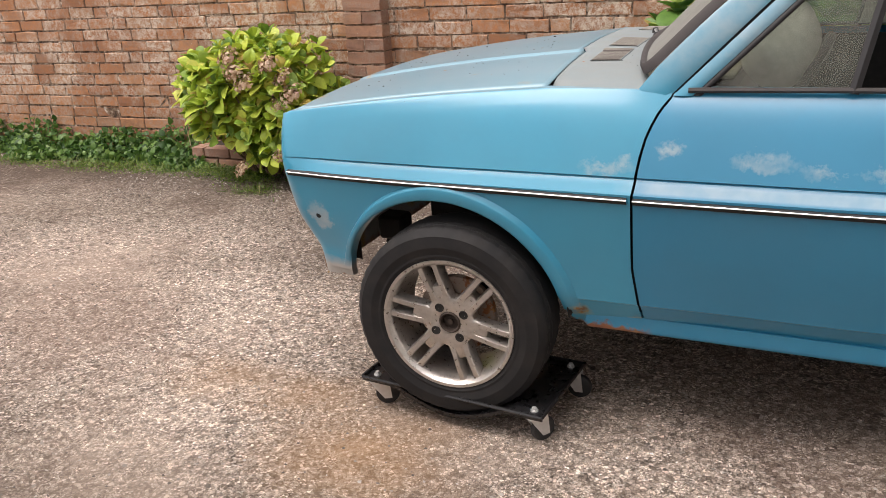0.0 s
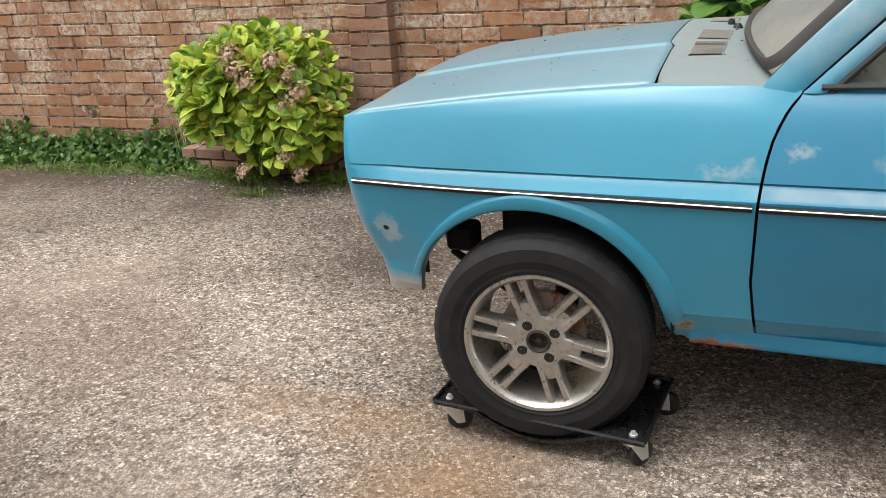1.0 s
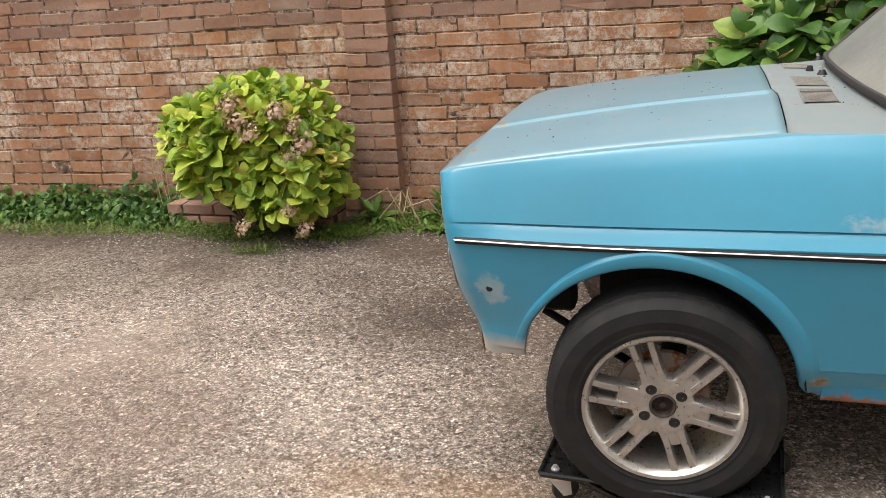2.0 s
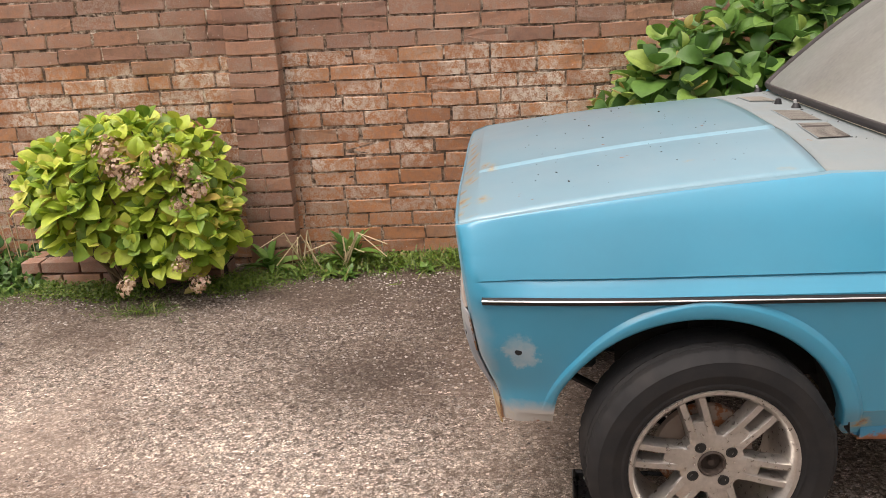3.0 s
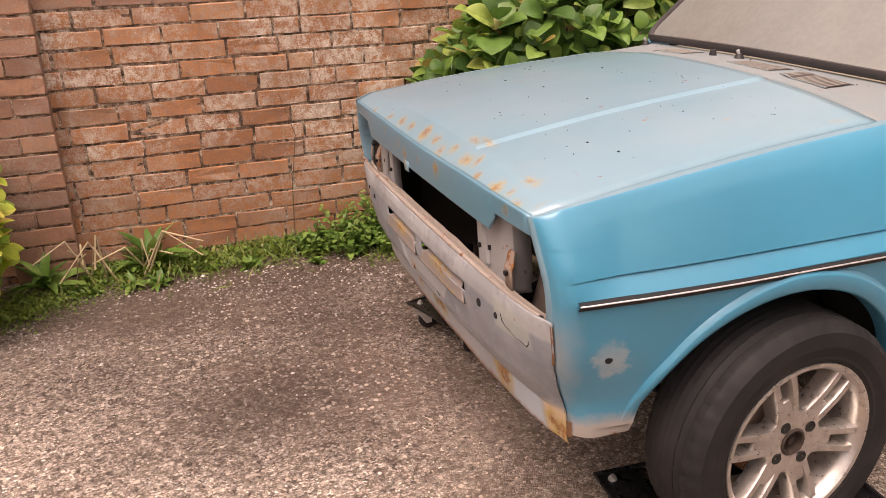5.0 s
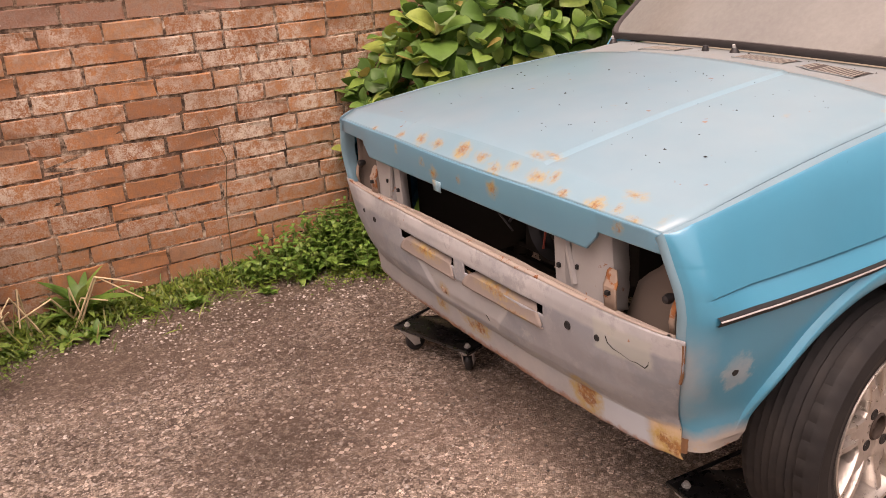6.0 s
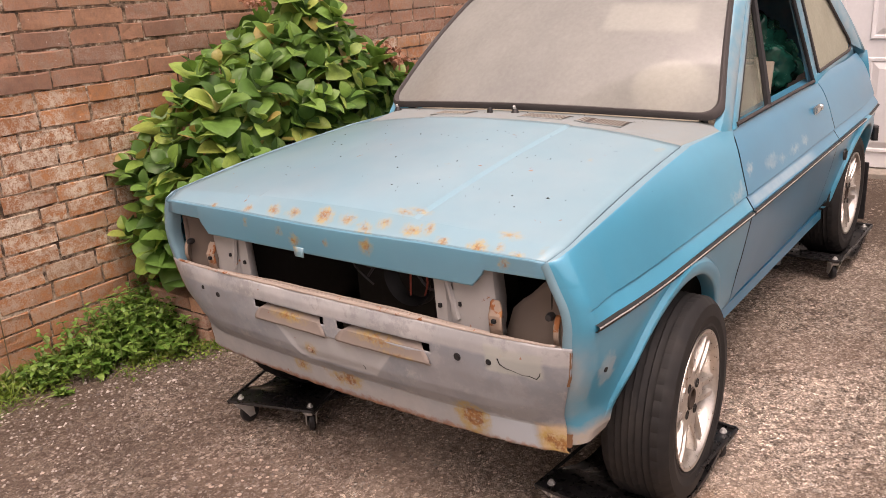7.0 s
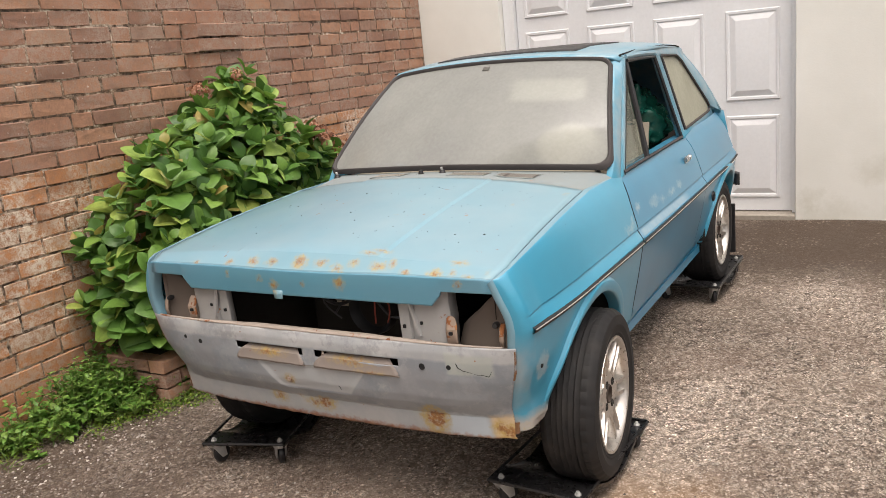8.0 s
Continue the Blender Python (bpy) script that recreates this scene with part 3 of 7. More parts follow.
def tube_bm(points, radius, sides=8, bm=None):
    """A round bar along a line of points; radius may be a list."""
    bm = bm or bmesh.new()
    pts = [Vector(p) for p in points]
    rings = []
    for i, p in enumerate(pts):
        d = (pts[min(i + 1, len(pts) - 1)] - pts[max(i - 1, 0)]).normalized()
        up = Vector((0, 0, 1)) if abs(d.z) < 0.9 else Vector((1, 0, 0))
        s = d.cross(up).normalized()
        u = s.cross(d)
        r = radius[i] if isinstance(radius, (list, tuple)) else radius
        rings.append([bm.verts.new(p + (s * math.cos(2 * math.pi * k / sides) + u * math.sin(2 * math.pi * k / sides)) * r) for k in range(sides)])
    for a, b_ in zip(rings, rings[1:]):
        for k in range(sides):
            bm.faces.new((a[k], a[(k + 1) % sides], b_[(k + 1) % sides], b_[k]))
    for ring in (rings[0][::-1], rings[-1]):
        bm.faces.new(ring)
    return bm


def lerp_table(table, x):
    xs, ys = zip(*table)
    return float(np.interp(x, xs, ys))


def thing(name, at, label, category, group="", kind=""):
    return tagged(new_at(name, at), label, category, group, kind)


def new_at(name, at):
    ob = new(name)
    ob.matrix_basis = at
    return ob


# ---------------------------------------------------------------- ground
def ground_z(x, y=0.0):
    """The drive climbs gently towards the garage."""
    rise = 0.0105 * max(0.0, min(x, 1.2) + 1.0) ** 2
    return rise + 0.022 * max(0.0, min(x, 3.0) - 1.2)


def build_ground():
    fine_x = [-9 + 0.1 * i for i in range(125)]
    fine_y = [-3 + 0.1 * i for i in range(90)]
    xs = [-400, -60, -20] + fine_x + [6, 20, 60, 400]
    ys = [-400, -60, -20, -6] + fine_y + [8, 20, 60, 400]
    rows = []
    for x in xs:
        row = []
        for y in ys:
            n = 0.006 * noise.noise((x * 0.8, y * 0.8, 0)) + 0.003 * noise.noise((x * 3, y * 3, 4))
            dip = -0.012 * math.exp(-(((x + 1.9) / 0.45) ** 2 + ((y - 3.35) / 0.4) ** 2))
            row.append((x, y, ground_z(x, y) + n + dip))
        rows.append(row)
    g = sheet("ground", rows, m_gravel, None, flip=True, smooth=60)
    tagged(g, "worn grey-brown aggregate tarmac drive with loose chippings", "ground", kind="structure")


build_ground()

# ---------------------------------------------------------------- brick boundary wall
COURSE, PITCH, JOINT = 0.0825, 0.248, 0.0065
WALL_SLOPE = 0.0235


def wall_y(x):
    return 4.705 + WALL_SLOPE * (x + 2.1)


WALL_TURN = math.atan(WALL_SLOPE)
wall_m = Matrix.Translation((0, wall_y(0), 0)) @ Matrix.Rotation(WALL_TURN, 4, "Z")
wall_north = new("wall_north", mesh("wall_north", *(lambda: (
    [(x, y, z) for z in (-0.1, 2.45) for x, y in ((-9, 0.0034), (2.93, 0.0034), (2.93, 0.22), (-9, 0.22))],
    [(0, 1, 5, 4), (1, 2, 6, 5), (2, 3, 7, 6), (3, 0, 4, 7), (4, 5, 6, 7), (3, 2, 1, 0)]))(), m_mortar, 0))
wall_north.matrix_basis = wall_m
tagged(wall_north, "tall old red and dark brown brick boundary wall with pilasters", "wall", kind="structure")


def brick_shape(seed, length, height, depth):
    """A worn brick, its face towards -y at y 0, with knocked-about arrises."""
    rnd = random.Random(seed)
    c = 0.0045
    w, h = length / 2, height / 2
    j = lambda a: rnd.uniform(-a, a)
    ring = [(-1, -1), (-0.4, -1), (0.35, -1), (1, -1), (1, 0.1), (1, 1), (0.4, 1), (-0.35, 1), (-1, 1), (-1, -0.1)]
    n = len(ring)
    front, rim, back = [], [], []
    for sx, sz in ring:
        corner = abs(sx) == 1 and abs(sz) == 1
        k = c * (1.6 if corner and rnd.random() < 0.25 else 1.0)
        ex = -math.copysign(k, sx) if abs(sx) == 1 else 0.0
        ez = -math.copysign(k, sz) if abs(sz) == 1 else 0.0
        front.append((sx * w + ex + j(0.006), j(0.0022), sz * h + ez + j(0.0046)))
        rim.append((sx * w + (j(0.002) if abs(sx) < 1 else -math.copysign(abs(j(0.003)), sx)), c + j(0.001), sz * h + (-math.copysign(abs(j(0.0045)), sz) if abs(sz) == 1 else j(0.002))))
        back.append((sx * w, depth, sz * h))
    faces = [tuple(range(n))]
    for o in (0, n):
        for i in range(n):
            k = (i + 1) % n
            faces.append((o + i, o + n + i, o + n + k, o + k))
    return front + rim + back, faces


m_visor = plain("pale_visor_vinyl", (0.58, 0.555, 0.49), 0.7, vary=0.08)
m_slat = paint("dusty_slat_paint", (0.22, 0.215, 0.19), 0.5, 0.8, 0.0, (0.30, 0.275, 0.24))
m_gummed = plain("gummed_patch", (0.10, 0.095, 0.085), 0.8)
m_pillow = plain("pale_cotton", (0.66, 0.62, 0.55), 0.9, vary=0.06)
m_bag = plain("green_polythene", (0.004, 0.065, 0.048), 0.22, vary=0.5, relief=0.2)
m_fallen = plain("pale_dead_leaf", (0.62, 0.52, 0.20), 0.7, vary=0.15)


def chip_mat():
    m, nt, b = mat("stone_chips")
    rnd = nt.nodes.new("ShaderNodeNewGeometry").outputs["Random Per Island"]
    link(nt, ramp(nt, rnd, [(0.0, (0.10, 0.08, 0.07)), (0.45, (0.22, 0.185, 0.16)), (0.85, (0.38, 0.335, 0.30)), (1.0, (0.60, 0.56, 0.52))]), b.inputs["Base Color"])
    b.inputs["Roughness"].default_value = 0.85
    return m


m_chip = chip_mat()


# unseen dark walls added behind the camera to close the yard and cut light
def light_blocker(name, x0, x1, y0, y1, h):
    ob = part(name, box_bm(x0, x1, y0, y1, -0.1, h, 0.005), m_blocker, None)
    tagged(ob, "unseen dark wall added to block light", "fence", kind="structure")


light_blocker("blocker_south", -12.0, 2.896, -6.2, -6.0, 2.3)
light_blocker("blocker_east", 2.9, 3.1, -6.2, 0.296, 4.2)
light_blocker("blocker_west", -12.2, -12.0, -6.2, 4.4, 2.6)
# ---------------------------------------------------------------- house and garage door
HX = 2.9


def build_house():
    house = thing("house", pose(0, 0, 0), "cream rendered house wall beside the garage door", "house", kind="structure")
    d0, d1 = 1.787, 3.968
    top = 2.35
    part("wall", box_bm(HX, HX + 0.3, 0.3, d0, 0.0, 5.2, 0.004), m_render, house)
    part("wall", box_bm(HX, HX + 0.3, d1 + 0.10, 4.86, 0.0, 5.2, 0.004), m_render, house)
    part("wall", box_bm(HX, HX + 0.3, 4.861, 9.0, 0.0, 5.2, 0.004), m_render, house)
    part("wall", box_bm(HX, HX + 0.3, d0, d1 + 0.10, top, 5.2, 0.004), m_render, house)
    part("door_sill", box_bm(HX - 0.02, HX + 0.4, d0 + 0.002, d1 + 0.098, 0.0, 0.122, 0.006), m_concrete, house, "stained concrete threshold")
    door = thing("door_1", pose(HX + 0.10, 0, 0.127), "white panelled up-and-over garage door, closed", "garage door", kind="structure")
    part("door_frame", box_bm(-0.03, 0.06, d1, d1 + 0.095, 0.0, top - 0.127), m_white, door)
    part("door_frame", box_bm(-0.03, 0.06, d0 + 0.003, d0 + 0.03, 0.0, top - 0.127), m_white, door)
    rows_z = [(0.118, 0.723), (0.858, 1.493), (1.628, 2.10)]
    part("leaf", box_bm(0.02, 0.06, d0 + 0.034, d1 - 0.004, 0.005, top - 0.137, 0.003), m_white, door)
    for i in range(4):
        y0 = 1.916 + 0.5345 * i
        y1 = y0 + 0.358
        for z0, z1 in rows_z:
            # raised field inside a sunk moulded border
            rect = lambda o, x: [(x, y0 + o, z0 + o), (x, y1 - o, z0 + o), (x, y1 - o, z1 - o), (x, y0 + o, z1 - o)]
            loops = [rect(-0.012, 0.0195), rect(-0.004, 0.008), rect(0.012, 0.010), rect(0.02, 0.0175), rect(0.062, 0.002), rect(0.07, 0.001)]
            verts = [p for lo in loops for p in lo]
            faces = []
            for k in range(len(loops) - 1):
                for e in range(4):
                    a, b_ = k * 4 + e, k * 4 + (e + 1) % 4
                    faces.append((a, a + 4, b_ + 4, b_))
            o = (len(loops) - 1) * 4
            faces.append((o + 3, o + 2, o + 1, o))
            child("panel", mesh("panel", verts, faces, m_white, 12), door)


build_house()

# ---------------------------------------------------------------- the car
def tyre_mat():
    m, nt, b = mat("dusty_tyre_rubber")
    c = coords(nt)
    f, wde = noise_at(nt, c, 120.0), noise_at(nt, c, 9.0, 5)
    col = mix(nt, ramp(nt, wde, [(0.46, 0.0), (0.78, 0.6)]), (0.010, 0.010, 0.011), (0.034, 0.030, 0.027))
    link(nt, col, b.inputs["Base Color"])
    b.inputs["Roughness"].default_value = 0.72
    b.inputs["Specular IOR Level"].default_value = 0.38
    bump(nt, b, f, 0.15, 0.002)
    return m


m_tyre = tyre_mat()
# rust brown taken near black for the shade of the hollow bore
m_hub = plain("dark_rusty_hub", (0.035, 0.024, 0.018), 0.8, vary=0.5)
m_trim = plain("black_moulding", (0.008, 0.008, 0.009), 0.5, vary=0.3)
m_alloy = plain("oxidised_alloy", (0.52, 0.495, 0.465), 0.33, 0.82, grain=70, vary=0.25, relief=0.08, coarse=8)

CY = 2.755
car = thing("car", pose(0, CY, 0), "faded blue three-door hatchback with stripped rusty front, raised on dollies", "car")
FHX, RHX, HUB = -0.993, 1.286, 0.343
ACX, ACZ, ARCH = -1.020, 0.354, 0.360     # front wheel arch
RISE = 0.047          # the rear wheels stand this much higher on the slope

W_SIDE = [(0.30, 0.665), (0.343, 0.688), (0.40, 0.720), (0.436, 0.736), (0.440, 0.742), (0.46, 0.745), (0.60, 0.771), (0.740, 0.793), (0.767, 0.796), (0.801, 0.773), (0.804, 0.770), (0.808, 0.776), (0.84, 0.766), (0.874, 0.755), (0.91, 0.7425), (0.94, 0.7305), (0.97, 0.7145), (1.0, 0.693), (1.03, 0.668)]
FRONT_X = [(0.39, -1.482), (0.43, -1.485), (0.47, -1.489), (0.50, -1.498), (0.53, -1.511), (0.60, -1.535), (0.70, -1.550), (0.80, -1.562), (0.93, -1.578)]
DOOR_X = [(0.33, -0.440), (0.40, -0.452), (0.55, -0.470), (0.76, -0.466), (0.82, -0.460), (0.86, -0.454), (0.90, -0.445), (0.93, -0.434), (0.96, -0.420), (0.98, -0.407), (1.00, -0.390)]


CREASES = [0.436, 0.440, 0.740, 0.767, 0.801, 0.804, 0.808]


def side_w(x, z):
    w = lerp_table(W_SIDE, z)
    if x < -1.40 and 0.70 < z < 0.90:
        # the creases run out towards the nose
        smooth = sum(lerp_table(W_SIDE, z + d) for d in (-0.06, -0.045, -0.03, -0.015, 0.0, 0.015, 0.03, 0.045, 0.06)) / 9
        w += (smooth - w) * min(1.0, (-1.40 - x) / 0.15) * min(1.0, (z - 0.70) / 0.03, (0.90 - z) / 0.03)
    if x < -1.42 and 0.72 < z < 0.95:
        # the nose stays full up to the bonnet before it rounds over
        w += 0.016 * min(1.0, (-1.42 - x) / 0.12) * max(0.0, math.sin(math.pi * (z - 0.72) / 0.23))
    if x < -1.3 and z < 0.5:
        w += (lerp_table(W_SIDE, 0.5) - w) * min(1.0, (-1.3 - x) / 0.15) * 0.85
    if x < -1.1:
        w -= 0.022 * ((-1.1 - x) / 0.45) ** 2 * (1 if z > 0.4 else 0.5)
    if x < -1.3 and z < 0.64:
        w -= 0.022 * min(1.0, (-1.3 - x) / 0.18) * min(1.0, (0.64 - z) / 0.13)
    if z < 0.74:
        w -= 0.022 * max(0.0, min(1.0, (x + 0.75) / 0.5)) * ((0.74 - z) / 0.36) ** 1.3
    if x > 1.2:
        w -= 0.035 * ((x - 1.2) / 0.6) ** 2
    return w


def arch_lip(cx, cz, r, a0, a1, s):
    """The raised lip round a wheel arch, swept along it."""
    rows = []
    for a in np.linspace(radians(a0), radians(a1), 61):
        row = []
        for dr, out in ((-0.004, -0.030), (-0.003, 0.008), (-0.001, 0.0125), (0.004, 0.0145), (0.032, 0.0150), (0.037, 0.0130), (0.045, 0.0015), (0.052, -0.003)):
            thin = 1.0 - (0.55 * max(0.0, min(1.0, (a - 1.6) / 0.8)) if dr > 0.004 else 0.0)
            x, z = cx + (r + dr * thin) * math.cos(a), cz + (r + dr * thin) * math.sin(a)
            fade = 1.0 - max(0.0, min(1.0, (a - 2.45) / 0.40)) ** 2 if out > 0 and cx < 0 else 1.0
            row.append((x, s * (side_w(x, z) + out * fade), z))
        rows.append(row)
    return sheet("arch_lip", rows, m_blue, car, "rolled wheel arch lip", 0, 50, flip=s > 0)


def arch_z(x, cx, cz, r, outside):
    d = abs(x - cx)
    return cz + math.sqrt(r * r - d * d) if d < r else outside


def levels(z0, z1, extra, step=0.018):
    zs = set(extra)
    n = max(2, int((z1 - z0) / step))
    zs.update(z0 + (z1 - z0) * i / n for i in range(n + 1))
    out = []
    for z in sorted(zs):
        if z0 - 1e-6 <= z <= z1 + 1e-6 and (not out or z - out[-1] > 0.0025):
            out.append(z)
    return out


def bonnet_half(x):
    return 0.704 + (0.654 - 0.704) * (x + 1.59) / 0.87 - 0.022 * max(0.0, min(1.2, (-1.515 - x) / 0.07)) ** 1.3


def bonnet_z(x, v):
    """Height of the bonnet's skin: two creases and a gently dropping edge."""
    v = abs(v)
    t = (x + 1.55) / 0.81
    zr = 0.959 + 0.094 * t + 0.010 * math.sin(math.pi * max(0.0, min(1.0, t)))
    zr -= (0.034 - 0.022 * min(1.0, v / 0.66) ** 2) * max(0.0, (-1.530 - x) / 0.055)
    fade = max(0.0, min(1.0, (x + 1.575) / 0.08))
    if v <= 0.283:
        return zr + fade * (0.007 * (1 - (v / 0.283) ** 2) + 0.007)
    if v <= 0.295:
        return zr + fade * 0.007 * (0.295 - v) / 0.012
    k = 0.40 + 0.48 * max(0.0, min(1.0, (x + 1.58) / 0.85))
    return zr - 0.040 * k * ((v - 0.295) / 0.323) ** 1.5


def side_columns(cx, r, x0, x1, spread=1.0):
    xs = [cx + r * math.cos(math.pi * i / 48) for i in range(49)]
    xs += list(np.linspace(x0, x1, int((x1 - x0) / 0.018) + 2))
    if x0 < -1.5:
        xs += list(np.linspace(-1.60, -1.545, 14))
    out = []
    for x in sorted(xs):
        if x0 - 1e-6 <= x <= x1 + 1e-6 and (not out or x - out[-1] > 0.0012):
            out.append(float(x))
    return out


def build_wing(s):
    r, cz = ARCH, ACZ
    zs = levels(0.30, 0.86, CREASES)
    fracs = [i / 8 for i in range(1, 9)]
    rows, tops = [], []
    for x in side_columns(ACX, r, -1.60, -0.448):
        lo = 0.416 if x < ACX else 0.352
        zb = max(arch_z(x, ACX, cz, r, lo), lo)
        fall = max(0.0, min(1.0, (-1.335 - x) / 0.2)) ** 1.3
        rear = max(0.0, min(1.0, (x + 0.60) / 0.15))

        def at(z):
            front = lerp_table(FRONT_X, z)
            xx = x + (front + 1.60) * fall + (lerp_table(DOOR_X, z) + 0.448) * rear
            w = side_w(xx, z)
            near = (front + 0.048) - xx
            if near > 0:
                w -= 0.036 * (1 - math.sqrt(max(0.0, 1 - min(1.0, near / 0.048) ** 2)))
            return xx, w

        tx = at(0.93)[0]
        inb = bonnet_half(min(tx, -0.70)) + 0.0035
        zi = bonnet_z(min(tx, -0.72), inb) + 0.0005
        if tx > -0.72:
            k = min(1.0, (tx + 0.72) / 0.255)
            inb, zi = 0.6575 + 0.031 * k, zi + (1.014 - zi) * k
        tip = max(0.0, min(1.0, (-1.50 - tx) / 0.07))
        zt = zi - 0.040 - 0.010 * tip
        col = []
        for z in zs + [0.86 + (zt - 0.86) * f for f in fracs]:
            xx, w = at(min(max(z, zb), max(zt, zb)))
            col.append((xx, s * w, min(max(z, zb), zt) if zb < zt else zb))
        # rounded shoulder, then the flat strip up to the bonnet's gap
        ex, ew = at(zt)
        cw = max(at(zi - 0.004)[1], inb + 0.004)
        fw = inb + (cw - inb) * (0.80 - 0.35 * tip)
        for i in range(1, 9):
            f = i / 8
            w = ew * (1 - f) ** 2 + cw * 2 * f * (1 - f) + fw * f * f
            z = zt * (1 - f) ** 2 + (zi - 0.003) * 2 * f * (1 - f) + (zi - 0.0018) * f * f
            col.append((at(z)[0], s * w, z))
        tx = at(zi)[0]
        tops.append([(tx, s * fw, zi - 0.0018), (tx, s * (fw * 0.6 + inb * 0.4), zi - 0.001), (tx, s * inb, zi), (tx, s * (inb - 0.001), zi - 0.012)])
        # turned-in arch lip
        b0 = col[0]
        col.insert(0, (b0[0], s * (abs(b0[1]) - 0.028), b0[2] - 0.002))
        rows.append(col)
    # returned edge round the lamp opening, following the wing's front edge up and over to the bonnet's lip
    edge = [p for p in rows[0] + tops[0][1:3] if p[2] > 0.690]
    flange = []
    for d, inn in ((0.0, 0.0), (-0.003, 0.004), (-0.005, 0.011), (-0.004, 0.020), (0.001, 0.025), (0.008, 0.027), (0.035, 0.028)):
        line = []
        for k, (ex, ey, ez) in enumerate(edge):
            p0, p1 = edge[max(0, k - 3)], edge[min(len(edge) - 1, k + 3)]
            ty, tz = abs(p1[1]) - abs(p0[1]), p1[2] - p0[2]
            n = math.hypot(ty, tz) or 1.0
            line.append((ex + d, ey + s * (-tz / n) * inn, ez + (ty / n) * inn))
        flange.append(line)
    sheet("lamp_edge", flange, m_bluegrey, car, "scuffed returned edge of the lamp opening", 0.0, 40, flip=s < 0)
    wing = sheet("front_wing", rows, m_blue, car, "bleached blue front wing with grey primer patches", 0.0, 27, flip=s < 0)
    sheet("wing_top", tops, m_wingtop, wing, "chalky worn strip along the wing's top", 0.0, 40, flip=s < 0)
    return wing


def build_door(s):
    zs = levels(0.375, 1.008, CREASES)
    rows = []
    for i in range(60):
        f = i / 59
        col = []
        for z in zs:
            x0 = lerp_table(DOOR_X, z) + 0.007
            x1 = 0.69 + 0.03 * (z - 0.4)
            x = x0 + (x1 - x0) * f
            col.append((x, s * (side_w(x, z) + 0.001), z + 0.012 * max(0, x) / 1.2))
        rows.append([(col[0][0], s * (abs(col[0][1]) - 0.05), col[0][2])] + col + [(col[-1][0], s * (abs(col[-1][1]) - 0.05), col[-1][2] + 0.006)])
    door = sheet("door", rows, m_door, car, "bleached blue door with patches of bare primer", 0.0, 14, flip=s < 0)
    return door


def build_quarter(s):
    r, cz = 0.345, HUB + RISE + 0.0
    zs = levels(0.36, 1.02, CREASES)
    rows = []
    for x in side_columns(RHX, r, 0.70, 1.79):
        zb = max(arch_z(x, RHX, cz, r, 0.40), 0.40)
        col = []
        for z in zs:
            z = max(z, zb)
            xx = x + 0.03 * (z - 0.4) * (1.79 - x)
            back = max(0.0, (xx - 1.66) / 0.13)
            w = side_w(xx, z) - 0.05 * back * back
            xx -= 0.16 * max(0.0, z - 0.72) * max(0.0, (x - 1.3) / 0.49)
            col.append((xx, s * w, z + 0.012 * max(0, x) / 1.2))
        b0 = col[0]
        rows.append([(b0[0], s * (abs(b0[1]) - 0.03), b0[2])] + col)
    return sheet("rear_quarter", rows, m_door, car, "blue rear quarter panel", 0.0, 14, flip=s < 0)


for s in (-1, 1):
    build_wing(s)
    build_door(s)
    build_quarter(s)
    arch_lip(ACX, ACZ, ARCH, 7, 165, s)
    arch_lip(RHX, HUB + RISE, 0.345, 2, 178, s)
    # sills, trim strips and the inner structure, near-black for the shade in the gaps
    part("sill", box_bm(-0.62, 0.95, *sorted((s * 0.64, s * 0.700)), 0.335, 0.40, 0.012, 2), m_door, car)
    rows = [[(x, s * (side_w(x, 0.60) - 0.035 - 0.04 * k), z) for z, k in ((0.36, 2), (0.5, 0), (0.99, 2.4))] for x in np.linspace(-0.60, 0.90, 30)]
    sheet("inner_panel", rows, m_gap, car, "dark inner body panel", 0, 30)


def strip(x0, x1, s, n=60):
    rows = []
    for i in range(n):
        x = x0 + (x1 - x0) * i / (n - 1)
        lift = 0.012 * max(0, x) / 1.2
        w = side_w(x, 0.757)
        if x < -1.49:
            near = -1.513 - x
            w -= 0.036 * (1 - math.sqrt(max(0.0, 1 - max(0.0, min(1.0, near / 0.045)) ** 2)))
        zc = 0.762 - 0.010 * (x + 1.5) / 1.1 * (1 if x < -0.4 else 0) - (0.010 if x >= -0.4 else 0) + lift
        rows.append([(x, s * (w - 0.004), zc - 0.010), (x, s * (w + 0.006), zc - 0.009), (x, s * (w + 0.007), zc - 0.002), (x, s * (w + 0.010), zc), (x, s * (w + 0.010), zc + 0.005), (x, s * (w + 0.007), zc + 0.007), (x, s * (w - 0.004), zc + 0.009)])
    return rows


for s in (-1, 1):
    for x0, x1 in ((-1.522, -0.474), (-0.458, 0.695), (0.712, 1.66)):
        tr = sheet("trim_strip", strip(x0, x1, s), m_trim, car, "black side moulding with a bright insert", 0.0, 30, flip=s < 0)
        ins = [[(r[3][0], r[3][1] + s * out, r[3][2] + dz) for dz, out in ((0.0002, 0.0004), (0.0012, 0.0022), (0.0026, 0.0022), (0.0040, 0.0006), (0.0042, -0.001))] for r in strip(x0, x1, s)]
        sheet("bright_insert", ins, m_bright, tr, "bright chrome insert", 0.0, 30, flip=s < 0)


